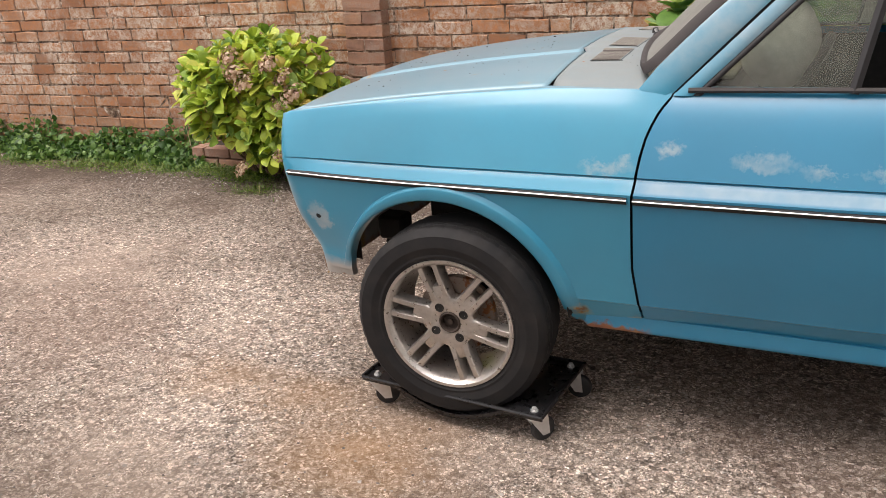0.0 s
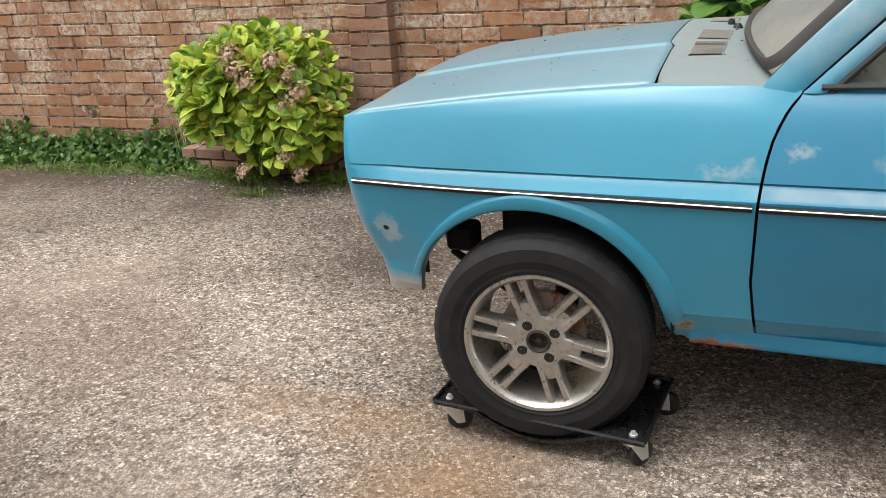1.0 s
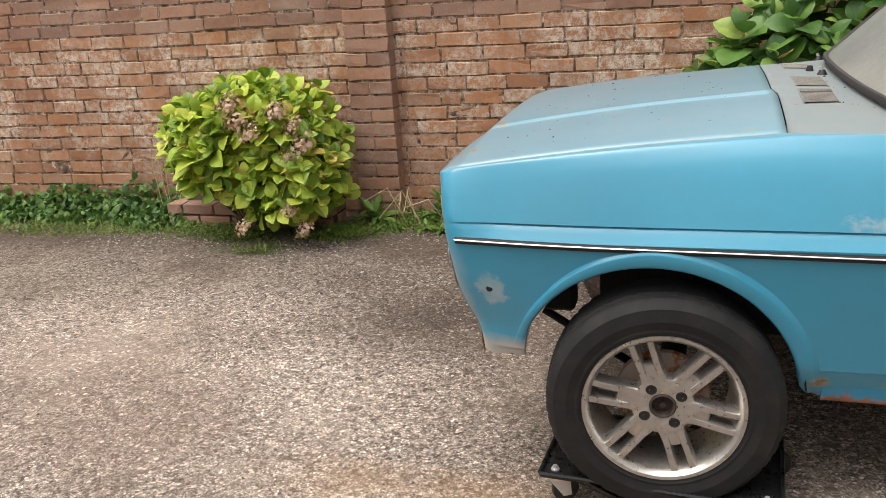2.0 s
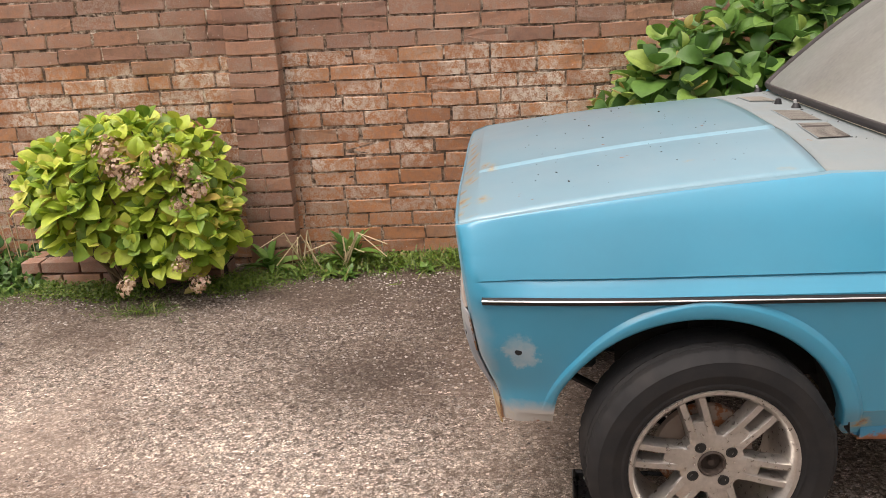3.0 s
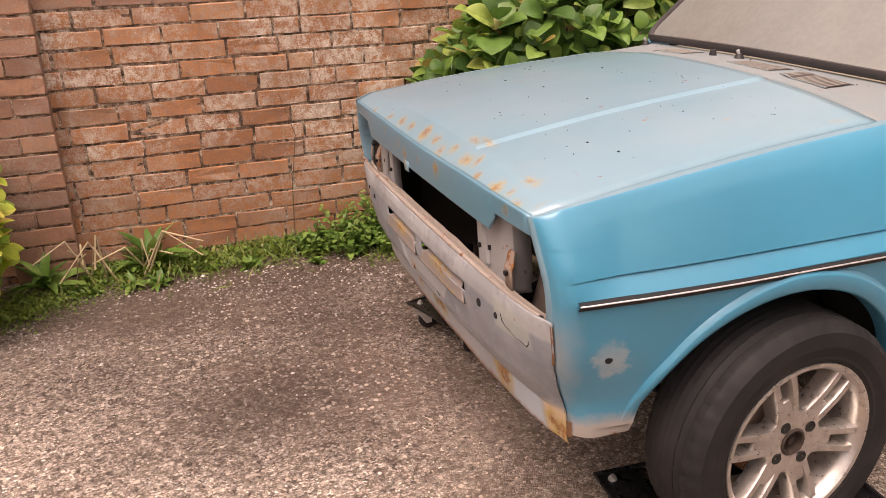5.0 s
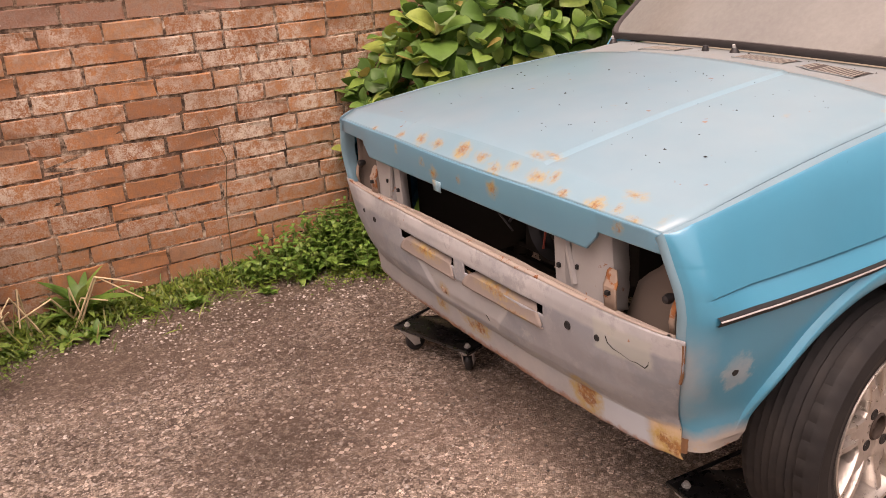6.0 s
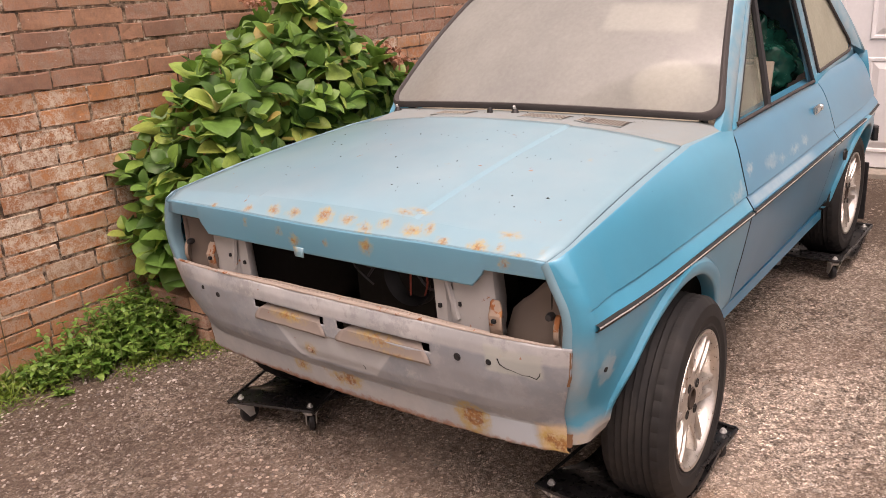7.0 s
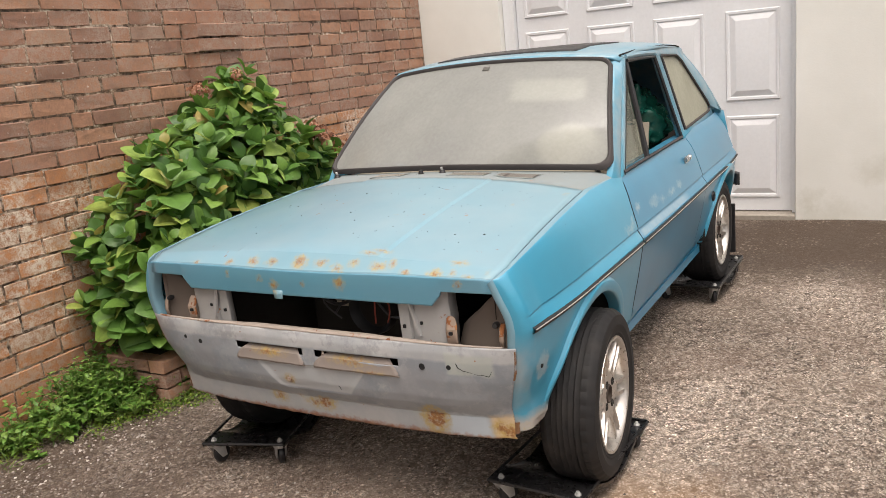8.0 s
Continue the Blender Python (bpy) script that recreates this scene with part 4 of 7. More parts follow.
# ---- bonnet, with a turned-down front lip
def build_bonnet():
    xs = [-1.585, -1.580, -1.57, -1.555, -1.54, -1.532, -1.526] + [float(a) for a in np.linspace(-1.51, -0.725, 36)]
    vs0 = sorted([sg * a for sg in (-1, 1) for a in (0.276, 0.2825, 0.2955, 0.302, 0.526, 0.532, 0.538, 0.544)] + [float(a) for a in np.linspace(-0.694, 0.694, 43)])
    us = [v / 0.694 for v in vs0]
    rows, lip = [], []
    for dx, f in ((0.006, 1.0), (0.001, 0.99), (-0.001, 0.94), (-0.003, 0.50), (-0.004, 0.10), (-0.003, 0.035), (0.0, 0.005)):
        row = []
        for u in us:
            v = u * bonnet_half(-1.585)
            foot = 0.835 + 0.045 * max(0.0, min(1.0, (abs(v) - 0.505) / 0.016))
            top = bonnet_z(-1.585, v)
            row.append((-1.588 + dx + 0.012 * abs(u) ** 4, v, top + (foot - top) * f))
        lip.append(row)
    for x in xs:
        half = bonnet_half(x)
        bow = 0.012 * max(0.0, min(1.0, (-1.4 - x) / 0.185))
        row = []
        for v0 in vs0:
            v = v0 if abs(v0) < 0.32 else math.copysign(0.32 + (abs(v0) - 0.32) * (half - 0.32) / 0.374, v0)
            u = v / half
            tail = max(0.0, min(1.0, (x + 0.85) / 0.125))
            xx = x + bow * abs(u) ** 4 - 0.014 * tail * max(0.0, min(1.0, (0.305 - abs(v)) / 0.03))
            row.append((xx, v, bonnet_z(x, v)))
        rows.append(row)
    top = sheet("bonnet", rows, m_bonnet, car, "chalky blue-grey bonnet with rust along the front edge", 0.004, 14, flip=True)
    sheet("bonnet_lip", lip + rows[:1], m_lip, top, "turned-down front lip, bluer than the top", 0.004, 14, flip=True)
    return top


bonnet = build_bonnet()
# channel under the bonnet gap, near-black for the shade there
for s in (-1, 1):
    rows = [[(x, s * (bonnet_half(x) - 0.02), bonnet_z(x, bonnet_half(x)) - 0.012), (x, s * (bonnet_half(x) + 0.006), bonnet_z(x, bonnet_half(x)) - 0.012)] for x in np.linspace(-1.56, -0.70, 20)]
    sheet("gutter", rows, m_gap, car, "dark bonnet gutter")


# ---- scuttle panel and windscreen
def screen_base(v):
    u = abs(v) / 0.70
    return Vector((-0.548 + 0.085 * u ** 2.4, v, 1.063 - 0.026 * u ** 2))


def screen_top(v):
    u = abs(v) / 0.70
    return Vector((-0.045 + 0.07 * u * u, v * 0.800, 1.486 - 0.034 * u * u))


def screen_point(v, f, out=0.0):
    a, b_ = screen_base(v), screen_top(v)
    p = a.lerp(b_, f)
    n = Vector((-(b_.z - a.z), 0, b_.x - a.x)).normalized()
    return p + n * (0.022 * math.sin(math.pi * f) + out)


def build_scuttle():
    rows = []
    for f in np.linspace(0, 1, 12):
        row = []
        for u in np.linspace(-1, 1, 49):
            v = u * 0.700
            b_ = screen_base(v)
            vf = v * (0.658 / 0.700)
            hump = abs(vf) < 0.29
            a = Vector((-0.721 - (0.014 if hump else 0.0), vf, bonnet_z(-0.72, vf) - (0.001 if abs(vf) < 0.62 else 0.004)))
            p = a.lerp(b_ + Vector((0.02, 0, -0.005)), float(f))
            bend = max(0.0, (abs(u) - 0.86) / 0.14)
            p.z += (0.9885 + 0.0255 * float(f) + 0.0015 - p.z) * bend * bend
            p.y -= math.copysign(0.012 * float(f) * bend, p.y)
            row.append(tuple(p))
        for k in (0, -1):
            x, y, z = row[k]
            edge = (x, y + math.copysign(0.003, y), z - 0.006)
            row.insert(0, edge) if k == 0 else row.append(edge)
        rows.append(row)
    sc = sheet("scuttle_panel", rows, m_scuttle, car, "dusty grey scuttle panel below the windscreen", 0.004, 25, flip=True)
    return sc


scuttle = build_scuttle()


def rounded_outline(inset, n=10):
    """The windscreen's outline as (v, f) pairs, with round corners."""
    V, F, R = 0.70 - inset, 1.0 - inset * 1.4, 0.06
    lo = inset * 1.4
    pts = []
    for cv, cf, a0 in ((V - R, lo + R * 1.5, -90), (V - R, F - R * 1.2, 0), (-V + R, F - R * 1.2, 90), (-V + R, lo + R * 1.5, 180)):
        for i in range(n + 1):
            a = radians(a0 + 90 * i / n)
            pts.append((cv + R * math.cos(a), cf + (R * 1.5 if a0 in (-90, 180) else R * 1.2) * math.sin(a)))
    out = []
    for (v0, f0), (v1, f1) in zip(pts, pts[1:] + pts[:1]):
        k = max(1, int(math.hypot(v1 - v0, f1 - f0) / 0.05))
        out += [(v0 + (v1 - v0) * i / k, f0 + (f1 - f0) * i / k) for i in range(k)]
    return out


def build_screen():
    ws = child("windscreen", None, car)
    outline = rounded_outline(0.028)
    # glass: rings from the outline in to the middle
    rings = []
    for k in (1.0, 0.85, 0.65, 0.4, 0.15):
        rings.append([tuple(screen_point(v * k, 0.5 + (f - 0.5) * k, 0.004)) for v, f in outline])
    n = len(outline)
    verts = [p for r in rings for p in r] + [tuple(screen_point(0, 0.5, 0.004))]
    faces = []
    for k in range(len(rings) - 1):
        for i in range(n):
            j = (i + 1) % n
            faces.append((k * n + i, k * n + j, (k + 1) * n + j, (k + 1) * n + i))
    faces += [((len(rings) - 1) * n + i, (len(rings) - 1) * n + (i + 1) % n, len(verts) - 1) for i in range(n)]
    glass = child("glass", mesh("glass", verts, faces, m_screen, 60), ws, "dust-caked windscreen glass")
    glass.visible_shadow = False
    seal = []
    inner, outer = rounded_outline(0.028), rounded_outline(0.007)
    prof = [(0.0, 0.004), (0.15, 0.013), (0.5, 0.018), (0.85, 0.013), (1.0, -0.004)]
    for (vi, fi), (vo, fo) in zip(inner, outer):
        seal.append([tuple(screen_point(vi + (vo - vi) * t, fi + (fo - fi) * t, o)) for t, o in prof])
    seal.append(seal[0])
    sheet("rubber_seal", seal, m_rubber, ws, "grey weathered rubber seal", 0, 50)
    return ws


windscreen = build_screen()


# ---- roof, pillars and glasshouse
ROOF = [(-0.05, 1.488), (0.0, 1.500), (0.3, 1.520), (0.8, 1.518), (1.15, 1.500), (1.25, 1.488)]


def roof_half(x):
    return 0.588 - 0.03 * max(0.0, (x - 0.6) / 0.65)


def build_roof():
    rows = []
    for x in np.linspace(-0.048, 1.26, 40):
        row = []
        for u in np.linspace(-1, 1, 33):
            h = roof_half(x)
            v = u * h
            xx = x + (0.07 * (abs(u) ** 2) * max(0.0, 1 - (x + 0.048) / 0.4))
            z = lerp_table(ROOF, x) - 0.036 * abs(u) ** 2.5 - 0.012 * max(0.0, abs(u) - 0.93) / 0.07
            row.append((xx, v, z))
        rows.append(row)
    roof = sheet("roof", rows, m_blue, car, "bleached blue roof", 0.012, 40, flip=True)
    sr = [[(x, v, lerp_table(ROOF, x) - 0.036 * (abs(v) / 0.588) ** 2.5 + 0.004) for v in np.linspace(-0.36, 0.36, 21)] for x in np.linspace(0.10, 0.75, 14)]
    sheet("sunroof", sr, m_black, roof, "faded black sunroof panel", 0.012, 40, flip=True)
    return roof


roof = build_roof()


def beam(name, pts_out, pts_in, material, label="", parent=None):
    """A pillar with a bevelled face between two lines of points, 3 cm deep."""
    rows = []
    for a, b_ in zip(pts_out, pts_in):
        a, b_ = Vector(a), Vector(b_)
        m = (a + b_) / 2
        inw = Vector((0, -0.028 if m.y > 0 else 0.028, 0))
        d = (b_ - a) * 0.12
        rows.append([tuple(p) for p in (a + inw, a + inw * 0.15, a + d, b_ - d, b_ + inw * 0.15, b_ + inw, a + inw)])
    return sheet(name, rows, material, parent or car, label, 0, 40)


def side_point(x, z, s, out=0.0):
    """A point on the leaning glasshouse side."""
    t = (z - 1.0) / 0.45
    w = 0.694 - 0.105 * t - 0.008 * t * t - 0.03 * max(0.0, (x - 0.7) / 0.8)
    return (x, s * (w + out), z)


def pane(name, pts, s, material, label, parent):
    vs = [side_point(x, z, s, -0.012) for x, z in pts]
    ob = child(name, mesh(name, vs, [tuple(range(len(vs))) if s < 0 else tuple(reversed(range(len(vs))))], material, 0), parent, label)
    m = ob.modifiers.new("thickness", "SOLIDIFY")
    m.thickness = 0.004
    ob.visible_shadow = False
    return ob


def frame_strip(name, pts, s, material, width, parent, label="", out=0.0):
    bm = bmesh.new()
    tube_bm([side_point(x, z, s, out) for x, z in pts], width, 6, bm)
    return part(name, bm, material, parent, label, 50)



def side_band(name, line_a, line_b, s, material, label, out):
    """A flat band in the glasshouse side between two lines, with turned-in edges."""
    rows = []
    for (xa, za), (xb, zb) in zip(line_a, line_b):
        mid = ((xa + xb) / 2, (za + zb) / 2)
        rows.append([side_point(xa, za, s, out - 0.014), side_point(xa, za, s, out - 0.002), side_point(xa + (xb - xa) * 0.12, za + (zb - za) * 0.12, s, out), side_point(*mid, s, out + 0.002), side_point(xb + (xa - xb) * 0.12, zb + (za - zb) * 0.12, s, out), side_point(xb, zb, s, out - 0.002), side_point(xb, zb, s, out - 0.014)])
    return sheet(name, rows, material, car, label, 0, 40, flip=s > 0)


for s in (-1, 1):
    # windscreen pillar
    ts = [i / 14 for i in range(15)]
    outer = [Vector((-0.395, s * 0.699, 0.998)).lerp(Vector((0.065, s * 0.588, 1.455)), t) + Vector((-0.002 * math.sin(math.pi * t), 0, 0.002 * math.sin(math.pi * t))) for t in ts]
    inner = [screen_point(s * 0.697, t * 0.97, -0.004) for t in ts]
    inner[0] = Vector((-0.475, s * 0.690, 1.012))
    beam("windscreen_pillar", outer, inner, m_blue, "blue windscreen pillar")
    # black gap and door window frame
    slope = lambda o: [(-0.400 + o + 0.462 * t, 1.0 + 0.460 * t) for t in ts]
    side_band("door_seal", slope(-0.004), slope(0.014), s, m_gap, "black door seal", -0.004)
    side_band("window_frame", slope(0.013) , slope(0.060), s, m_blue, "blue door window frame", 0.004)
    side_band("window_seal", slope(0.059), slope(0.080), s, m_black, "black window channel", 0.001)
    frame_strip("window_frame", [(0.10, 1.452), (0.3, 1.454), (0.58, 1.446)], s, m_blue, 0.013, car, "blue door window frame", 0.002)
    frame_strip("window_frame", [(0.58, 1.446), (0.60, 1.40), (0.655, 1.01)], s, m_blue, 0.017, car, "blue door window frame", 0.0)
    frame_strip("window_seal", [(0.11, 1.434), (0.3, 1.434), (0.565, 1.428), (0.635, 1.02)], s, m_black, 0.009, car, "black window channel", 0.003)
    frame_strip("window_seal", [(-0.35, 1.014), (0.0, 1.018), (0.64, 1.022)], s, m_rubber, 0.007, car, "rubber window seal", 0.006)
    frame_strip("quarterlight_divider", [(0.012, 1.01), (0.05, 1.2), (0.092, 1.425)], s, m_black, 0.013, car, "black window divider", 0.0)
    pane("window_glass", [(-0.32, 1.02), (0.012, 1.02), (0.09, 1.425), (0.075, 1.425)], s, m_sideglass, "dusty fixed front window glass", car)
    if s > 0:
        pane("window_glass", [(0.014, 1.02), (0.63, 1.02), (0.565, 1.425), (0.092, 1.425)], s, m_qglass, "dusty door glass", car)
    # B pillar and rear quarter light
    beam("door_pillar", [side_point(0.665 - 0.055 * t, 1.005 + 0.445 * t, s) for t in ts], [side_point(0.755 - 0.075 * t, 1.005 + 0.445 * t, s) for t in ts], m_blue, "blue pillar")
    q = [(0.775, 1.045), (0.762, 1.07), (0.703, 1.40), (0.71, 1.42), (0.73, 1.427), (1.04, 1.412), (1.085, 1.398), (1.14, 1.375), (1.53, 1.115), (1.545, 1.09), (1.53, 1.07), (1.49, 1.06)]
    pane("quarter_glass", q, s, m_qglass, "dust-covered rear quarter window", car)
    frame_strip("quarter_seal", q + [q[0]], s, m_rubber, 0.007, car, "rubber seal", 0.0)
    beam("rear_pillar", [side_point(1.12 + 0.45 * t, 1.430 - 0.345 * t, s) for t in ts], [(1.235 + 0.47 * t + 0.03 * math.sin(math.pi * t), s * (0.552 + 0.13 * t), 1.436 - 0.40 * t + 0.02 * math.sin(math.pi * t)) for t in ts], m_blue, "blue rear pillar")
    rows = [[side_point(x, z0 + (z1 - z0) * f, s) for f in np.linspace(0, 1, 5)] for x, z0, z1 in ((0.70, 1.01, 1.04), (1.0, 1.012, 1.045), (1.44, 1.01, 1.06), (1.60, 1.0, 1.07))]
    sheet("waist_panel", rows, m_blue, car, "", 0.003, 40, flip=s < 0)
    rows = [[side_point(x, z0 + (1.476 - drop - z0) * f, s, -0.003) for f in np.linspace(0, 1, 4)] for x, z0, drop in ((0.06, 1.44, 0.012), (0.3, 1.445, 0.0), (0.72, 1.425, 0.0), (1.04, 1.410, 0.010), (1.16, 1.375, 0.024), (1.25, 1.33, 0.040))]
    sheet("cant_rail", rows, m_blue, car, "blue rail above the side windows", 0.003, 40, flip=s < 0)
    frame_strip("rain_gutter", [(0.04, 1.462), (0.3, 1.474), (0.8, 1.474), (1.1, 1.460), (1.17, 1.450)], s, m_gap, 0.0035, car, "dark rain gutter", 0.0)

# tailgate, floor and rear panel close the shell
rows = [[(1.245 + 0.47 * f + 0.03 * math.sin(math.pi * f), v * (0.552 + 0.13 * f), 1.480 - 0.44 * f - 0.046 * abs(v) ** 2.5 * (1 - f) + 0.02 * math.sin(math.pi * f)) for v in np.linspace(-1, 1, 9)] for f in np.linspace(0, 1, 8)]
sheet("tailgate", rows, m_blue, car, "blue tailgate", 0.02, 40, flip=True)
rows = [[(1.72 + 0.05 * math.sin(f * 3), v * (0.692 + 0.03 * math.sin(3 * f)), 1.04 - 0.60 * f) for v in np.linspace(-1, 1, 9)] for f in np.linspace(0, 1, 8)]
sheet("rear_panel", rows, m_blue, car, "blue rear panel", 0.01, 40, flip=True)
part("floor_pan", box_bm(-0.60, 1.72, -0.60, 0.60, 0.335, 0.36, 0.004), m_dark, car, "dark underbody floor")
part("bulkhead", box_bm(-0.62, -0.58, -0.66, 0.66, 0.36, 0.98, 0.004), m_dark, car, "dark bulkhead")


# ---- stripped front panel
def valance_half(z):
    return side_w(lerp_table(FRONT_X, z), z) - 0.036


def valance_x(v, z):
    base = lerp_table([(0.385, -1.512), (0.42, -1.523), (0.455, -1.530), (0.470, -1.536), (0.490, -1.553), (0.512, -1.571), (0.54, -1.583), (0.60, -1.591), (0.65, -1.594), (0.69, -1.594), (0.715, -1.588)], z)
    u = min(1.0, abs(v) / valance_half(z))
    return base + (lerp_table(FRONT_X, z) - 0.002 - base) * (0.35 * u ** 2 + 0.65 * u ** 9)


def plate_field(v, z):
    """1 inside the sunken trapezoid where the number plate hung."""
    half = 0.225 - 0.85 * (0.600 - z)
    return max(0.0, min(1.0, (half - abs(v - 0.005)) / 0.012)) * max(0.0, min(1.0, (z - 0.508) / 0.006)) * max(0.0, min(1.0, (0.602 - z) / 0.006))


SLOTS = ((-0.345, -0.032), (0.018, 0.302))


def build_front():
    panel = child("front_panel", None, car, "stripped front panel in patchy grey primer")
    vs = sorted(set([round(float(a), 4) for a in np.linspace(-0.7125, 0.7125, 143)] + [v for sl in SLOTS for v in sl]))
    zs = sorted(set([round(float(a), 4) for a in np.linspace(0.394, 0.715, 50)] + [0.636, 0.660]))
    rows = []
    VK = {z: valance_half(z) / 0.710 for z in zs}
    for z in zs:
        row = []
        for v in vs:
            x = valance_x(v * VK[z], z) + 0.005 * plate_field(v, z)
            # pressed crease above the lower edge
            x += 0.004 * max(0.0, 1 - abs(z - 0.466) / 0.010) * (1 - (abs(v) / 0.71) ** 6)
            ripple = 0.0030 * noise.noise((v * 6, z * 8, 2)) + 0.0016 * noise.noise((v * 19, z * 19, 7))
            low = 0.0035 * noise.noise((v * 26, 3, 1)) * max(0.0, (0.43 - z) / 0.03)
            row.append((x + ripple * (1 - (abs(v) / 0.71) ** 4), v * VK[z], z + low - 0.010 * (1 - (abs(v) / 0.7) ** 2) * max(0.0, (0.55 - z) / 0.12)))
        rows.append(row)
    skip = lambda i, j: zs[i] >= 0.6355 and zs[i + 1] <= 0.6605 and any(a - 0.0001 <= vs[j] < b - 0.0001 for a, b in SLOTS)
    sheet("valance", rows, m_grey, panel, "patchy grey primer valance with rust and bare filler", 0.003, 20, skip=skip)
    for v0, v1 in SLOTS:
        # louvre sloping out of each slot to a bent lip, rusty inside
        flap = []
        for d, z, a, b in ((-0.034, 0.656, 0.12, 0.80), (-0.012, 0.650, 0.10, 0.86), (0.0015, 0.637, 0.05, 0.94), (0.0035, 0.624, 0.02, 0.99), (0.006, 0.611, -0.01, 1.02), (0.008, 0.605, -0.01, 1.02), (0.006, 0.600, -0.01, 1.02), (0.0, 0.601, -0.01, 1.02)):
            line = []
            for g in np.linspace(0, 1, 17):
                v = v0 + (v1 - v0) * (a + (b - a) * g)
                line.append((valance_x(v, z) - d + 0.0015 * noise.noise((v * 30, z * 20, 5)), v, z + 0.002 * noise.noise((v * 14, 1, 8))))
            flap.append(line)
        sheet("louvre", flap, m_louvre, panel, "dusty bent louvre lip with rust", 0.002, 20, flip=True)
        # near-black plate in place of the shade behind the slot
        part("slot_back", box_bm(-1.535, -1.530, v0 - 0.01, v1 + 0.01, 0.60, 0.675), m_dark, panel, "near-black plate for the shade behind the slot")
    # holes are near-black discs on the surface, their inner shade as colour
    for v, z, r in ((-0.433, 0.642, 0.0085), (-0.523, 0.647, 0.0065), (0.560, 0.650, 0.006), (0.485, 0.640, 0.0075)):
        part("hole", lathe_bm([(0.0, 0.0), (r, -0.0015), (r * 1.25, 0.001)], 14, "x", (valance_x(v, z) - 0.0032, v, z)), m_gap, panel, "near-black disc for a drilled hole's shade")
    part("bolt", lathe_bm([(0.0, -0.005), (0.006, -0.006), (0.009, -0.004), (0.010, -0.001), (0.014, 0.002)], 14, "x", (valance_x(0.104, 0.536) + 0.004, 0.104, 0.536)), m_rusty, panel, "rusty bolt")
    # a crack in the filler, and a curling scrape below the plate
    for pts, w in ((((-0.548, 0.662), (-0.554, 0.648), (-0.569, 0.640), (-0.590, 0.636), (-0.612, 0.629), (-0.628, 0.630), (-0.645, 0.624), (-0.653, 0.634), (-0.655, 0.642)), 0.0016), (((0.14, 0.522), (0.12, 0.521), (0.105, 0.522)), 0.0012), (((-0.10, 0.535), (-0.104, 0.528), (-0.103, 0.520)), 0.0015)):
        part("crack", tube_bm([(valance_x(v, z) + 0.005 * plate_field(v, z) - 0.0026, v, z) for v, z in pts], w, 5), m_gap, panel, "dark crack in the filler")
    # ledge and lower rail under the lamps
    rows = []
    for d, z in ((-0.0005, 0.7145), (0.002, 0.719), (0.005, 0.7215), (0.009, 0.7205), (0.013, 0.714), (0.023, 0.711), (0.026, 0.7165), (0.029, 0.7170), (0.031, 0.706), (0.032, 0.69)):
        line = []
        for v in np.linspace(-0.695, 0.695, 95):
            drop = 0.022 * max(0.0, abs(v) / 0.71 - 0.3) * (0.5 if d < 0.01 else 1.0)
            line.append((valance_x(v, 0.715) + d - 0.001 + 0.0014 * noise.noise((v * 17, d * 40, 3)), v, z - drop * min(1.0, max(0.0, d / 0.006)) + 0.0010 * noise.noise((v * 23, d * 60, 9))))
        rows.append(line)
    sheet("lower_rail", rows, m_rail, panel, "tan dusty rail with rusty edges", 0.003, 40)
    for s in (-1, 1):
        # lamp panel beside the grille opening, with ribs, a brace and holes
        rows = []
        for v, d in ((0.352, 0.016), (0.354, -0.004), (0.385, -0.004), (0.390, 0.006), (0.408, 0.006), (0.413, -0.004), (0.440, -0.004), (0.482, -0.003), (0.502, 0.002), (0.515, 0.012), (0.520, 0.05)):
            line = []
            for f in np.linspace(0, 1, 16):
                ragged = (0.004 * math.sin(3.1 * f) + 0.006 * noise.noise((f * 5, s, 4))) if v > 0.46 else 0.0
                line.append((-1.546 + d - 0.010 * f + 0.0015 * noise.noise((v * 20, f * 6, 3)), s * (v + ragged), 0.686 + (0.900 - 0.686) * f))
            rows.append(line)
        lp = sheet("lamp_panel", rows, m_lamp, panel, "scuffed pinkish lamp mounting panel", 0.003, 30, flip=s > 0)
        part("brace", tube_bm([(-1.562, s * 0.384, 0.89), (-1.560, s * 0.398, 0.82), (-1.556, s * 0.420, 0.728)], 0.008, 6), m_lamp, lp, "bent brace")
        # slots are near-black boxes, a hole's shade put into colour
        for v, z, hw in ((0.368, 0.755, 0.004), (0.452, 0.842, 0.010), (0.366, 0.842, 0.008), (0.43, 0.77, 0.003)):
            part("slot", box_bm(-1.5625, -1.5500, s * v - hw, s * v + hw, z - 0.005, z + 0.005), m_gap, lp, "near-black box for a slot's shade")
        # ragged rusty brackets left where the lamps were
        rows = [[(-1.556 + d, s * (v + 0.003 * noise.noise((z * 60, v * 9, s))), z) for v in np.linspace(0.512, 0.548 - 0.012 * max(0.0, (z - 0.775) / 0.02), 6)] for d, z in ((0.0, 0.700), (-0.002, 0.735), (-0.004, 0.757), (0.002, 0.768), (0.004, 0.782), (0.010, 0.794))]
        br = sheet("lamp_bracket", rows, m_rusty, panel, "ragged rusty lamp bracket", 0.004, 30, flip=s > 0)
        part("slot", box_bm(-1.567, -1.550, s * 0.529 - 0.005, s * 0.529 + 0.005, 0.741, 0.750), m_gap, br, "near-black box for a slot's shade")
        rows = [[(-1.535 + d, s * v, z) for v in np.linspace(0.676, 0.690, 4)] for d, z in ((0.0, 0.705), (-0.006, 0.73), (-0.002, 0.755), (0.008, 0.772), (0.016, 0.775))]
        sheet("lamp_bracket", rows, m_rusty, panel, "ragged rusty lamp bracket", 0.004, 30, flip=s > 0)
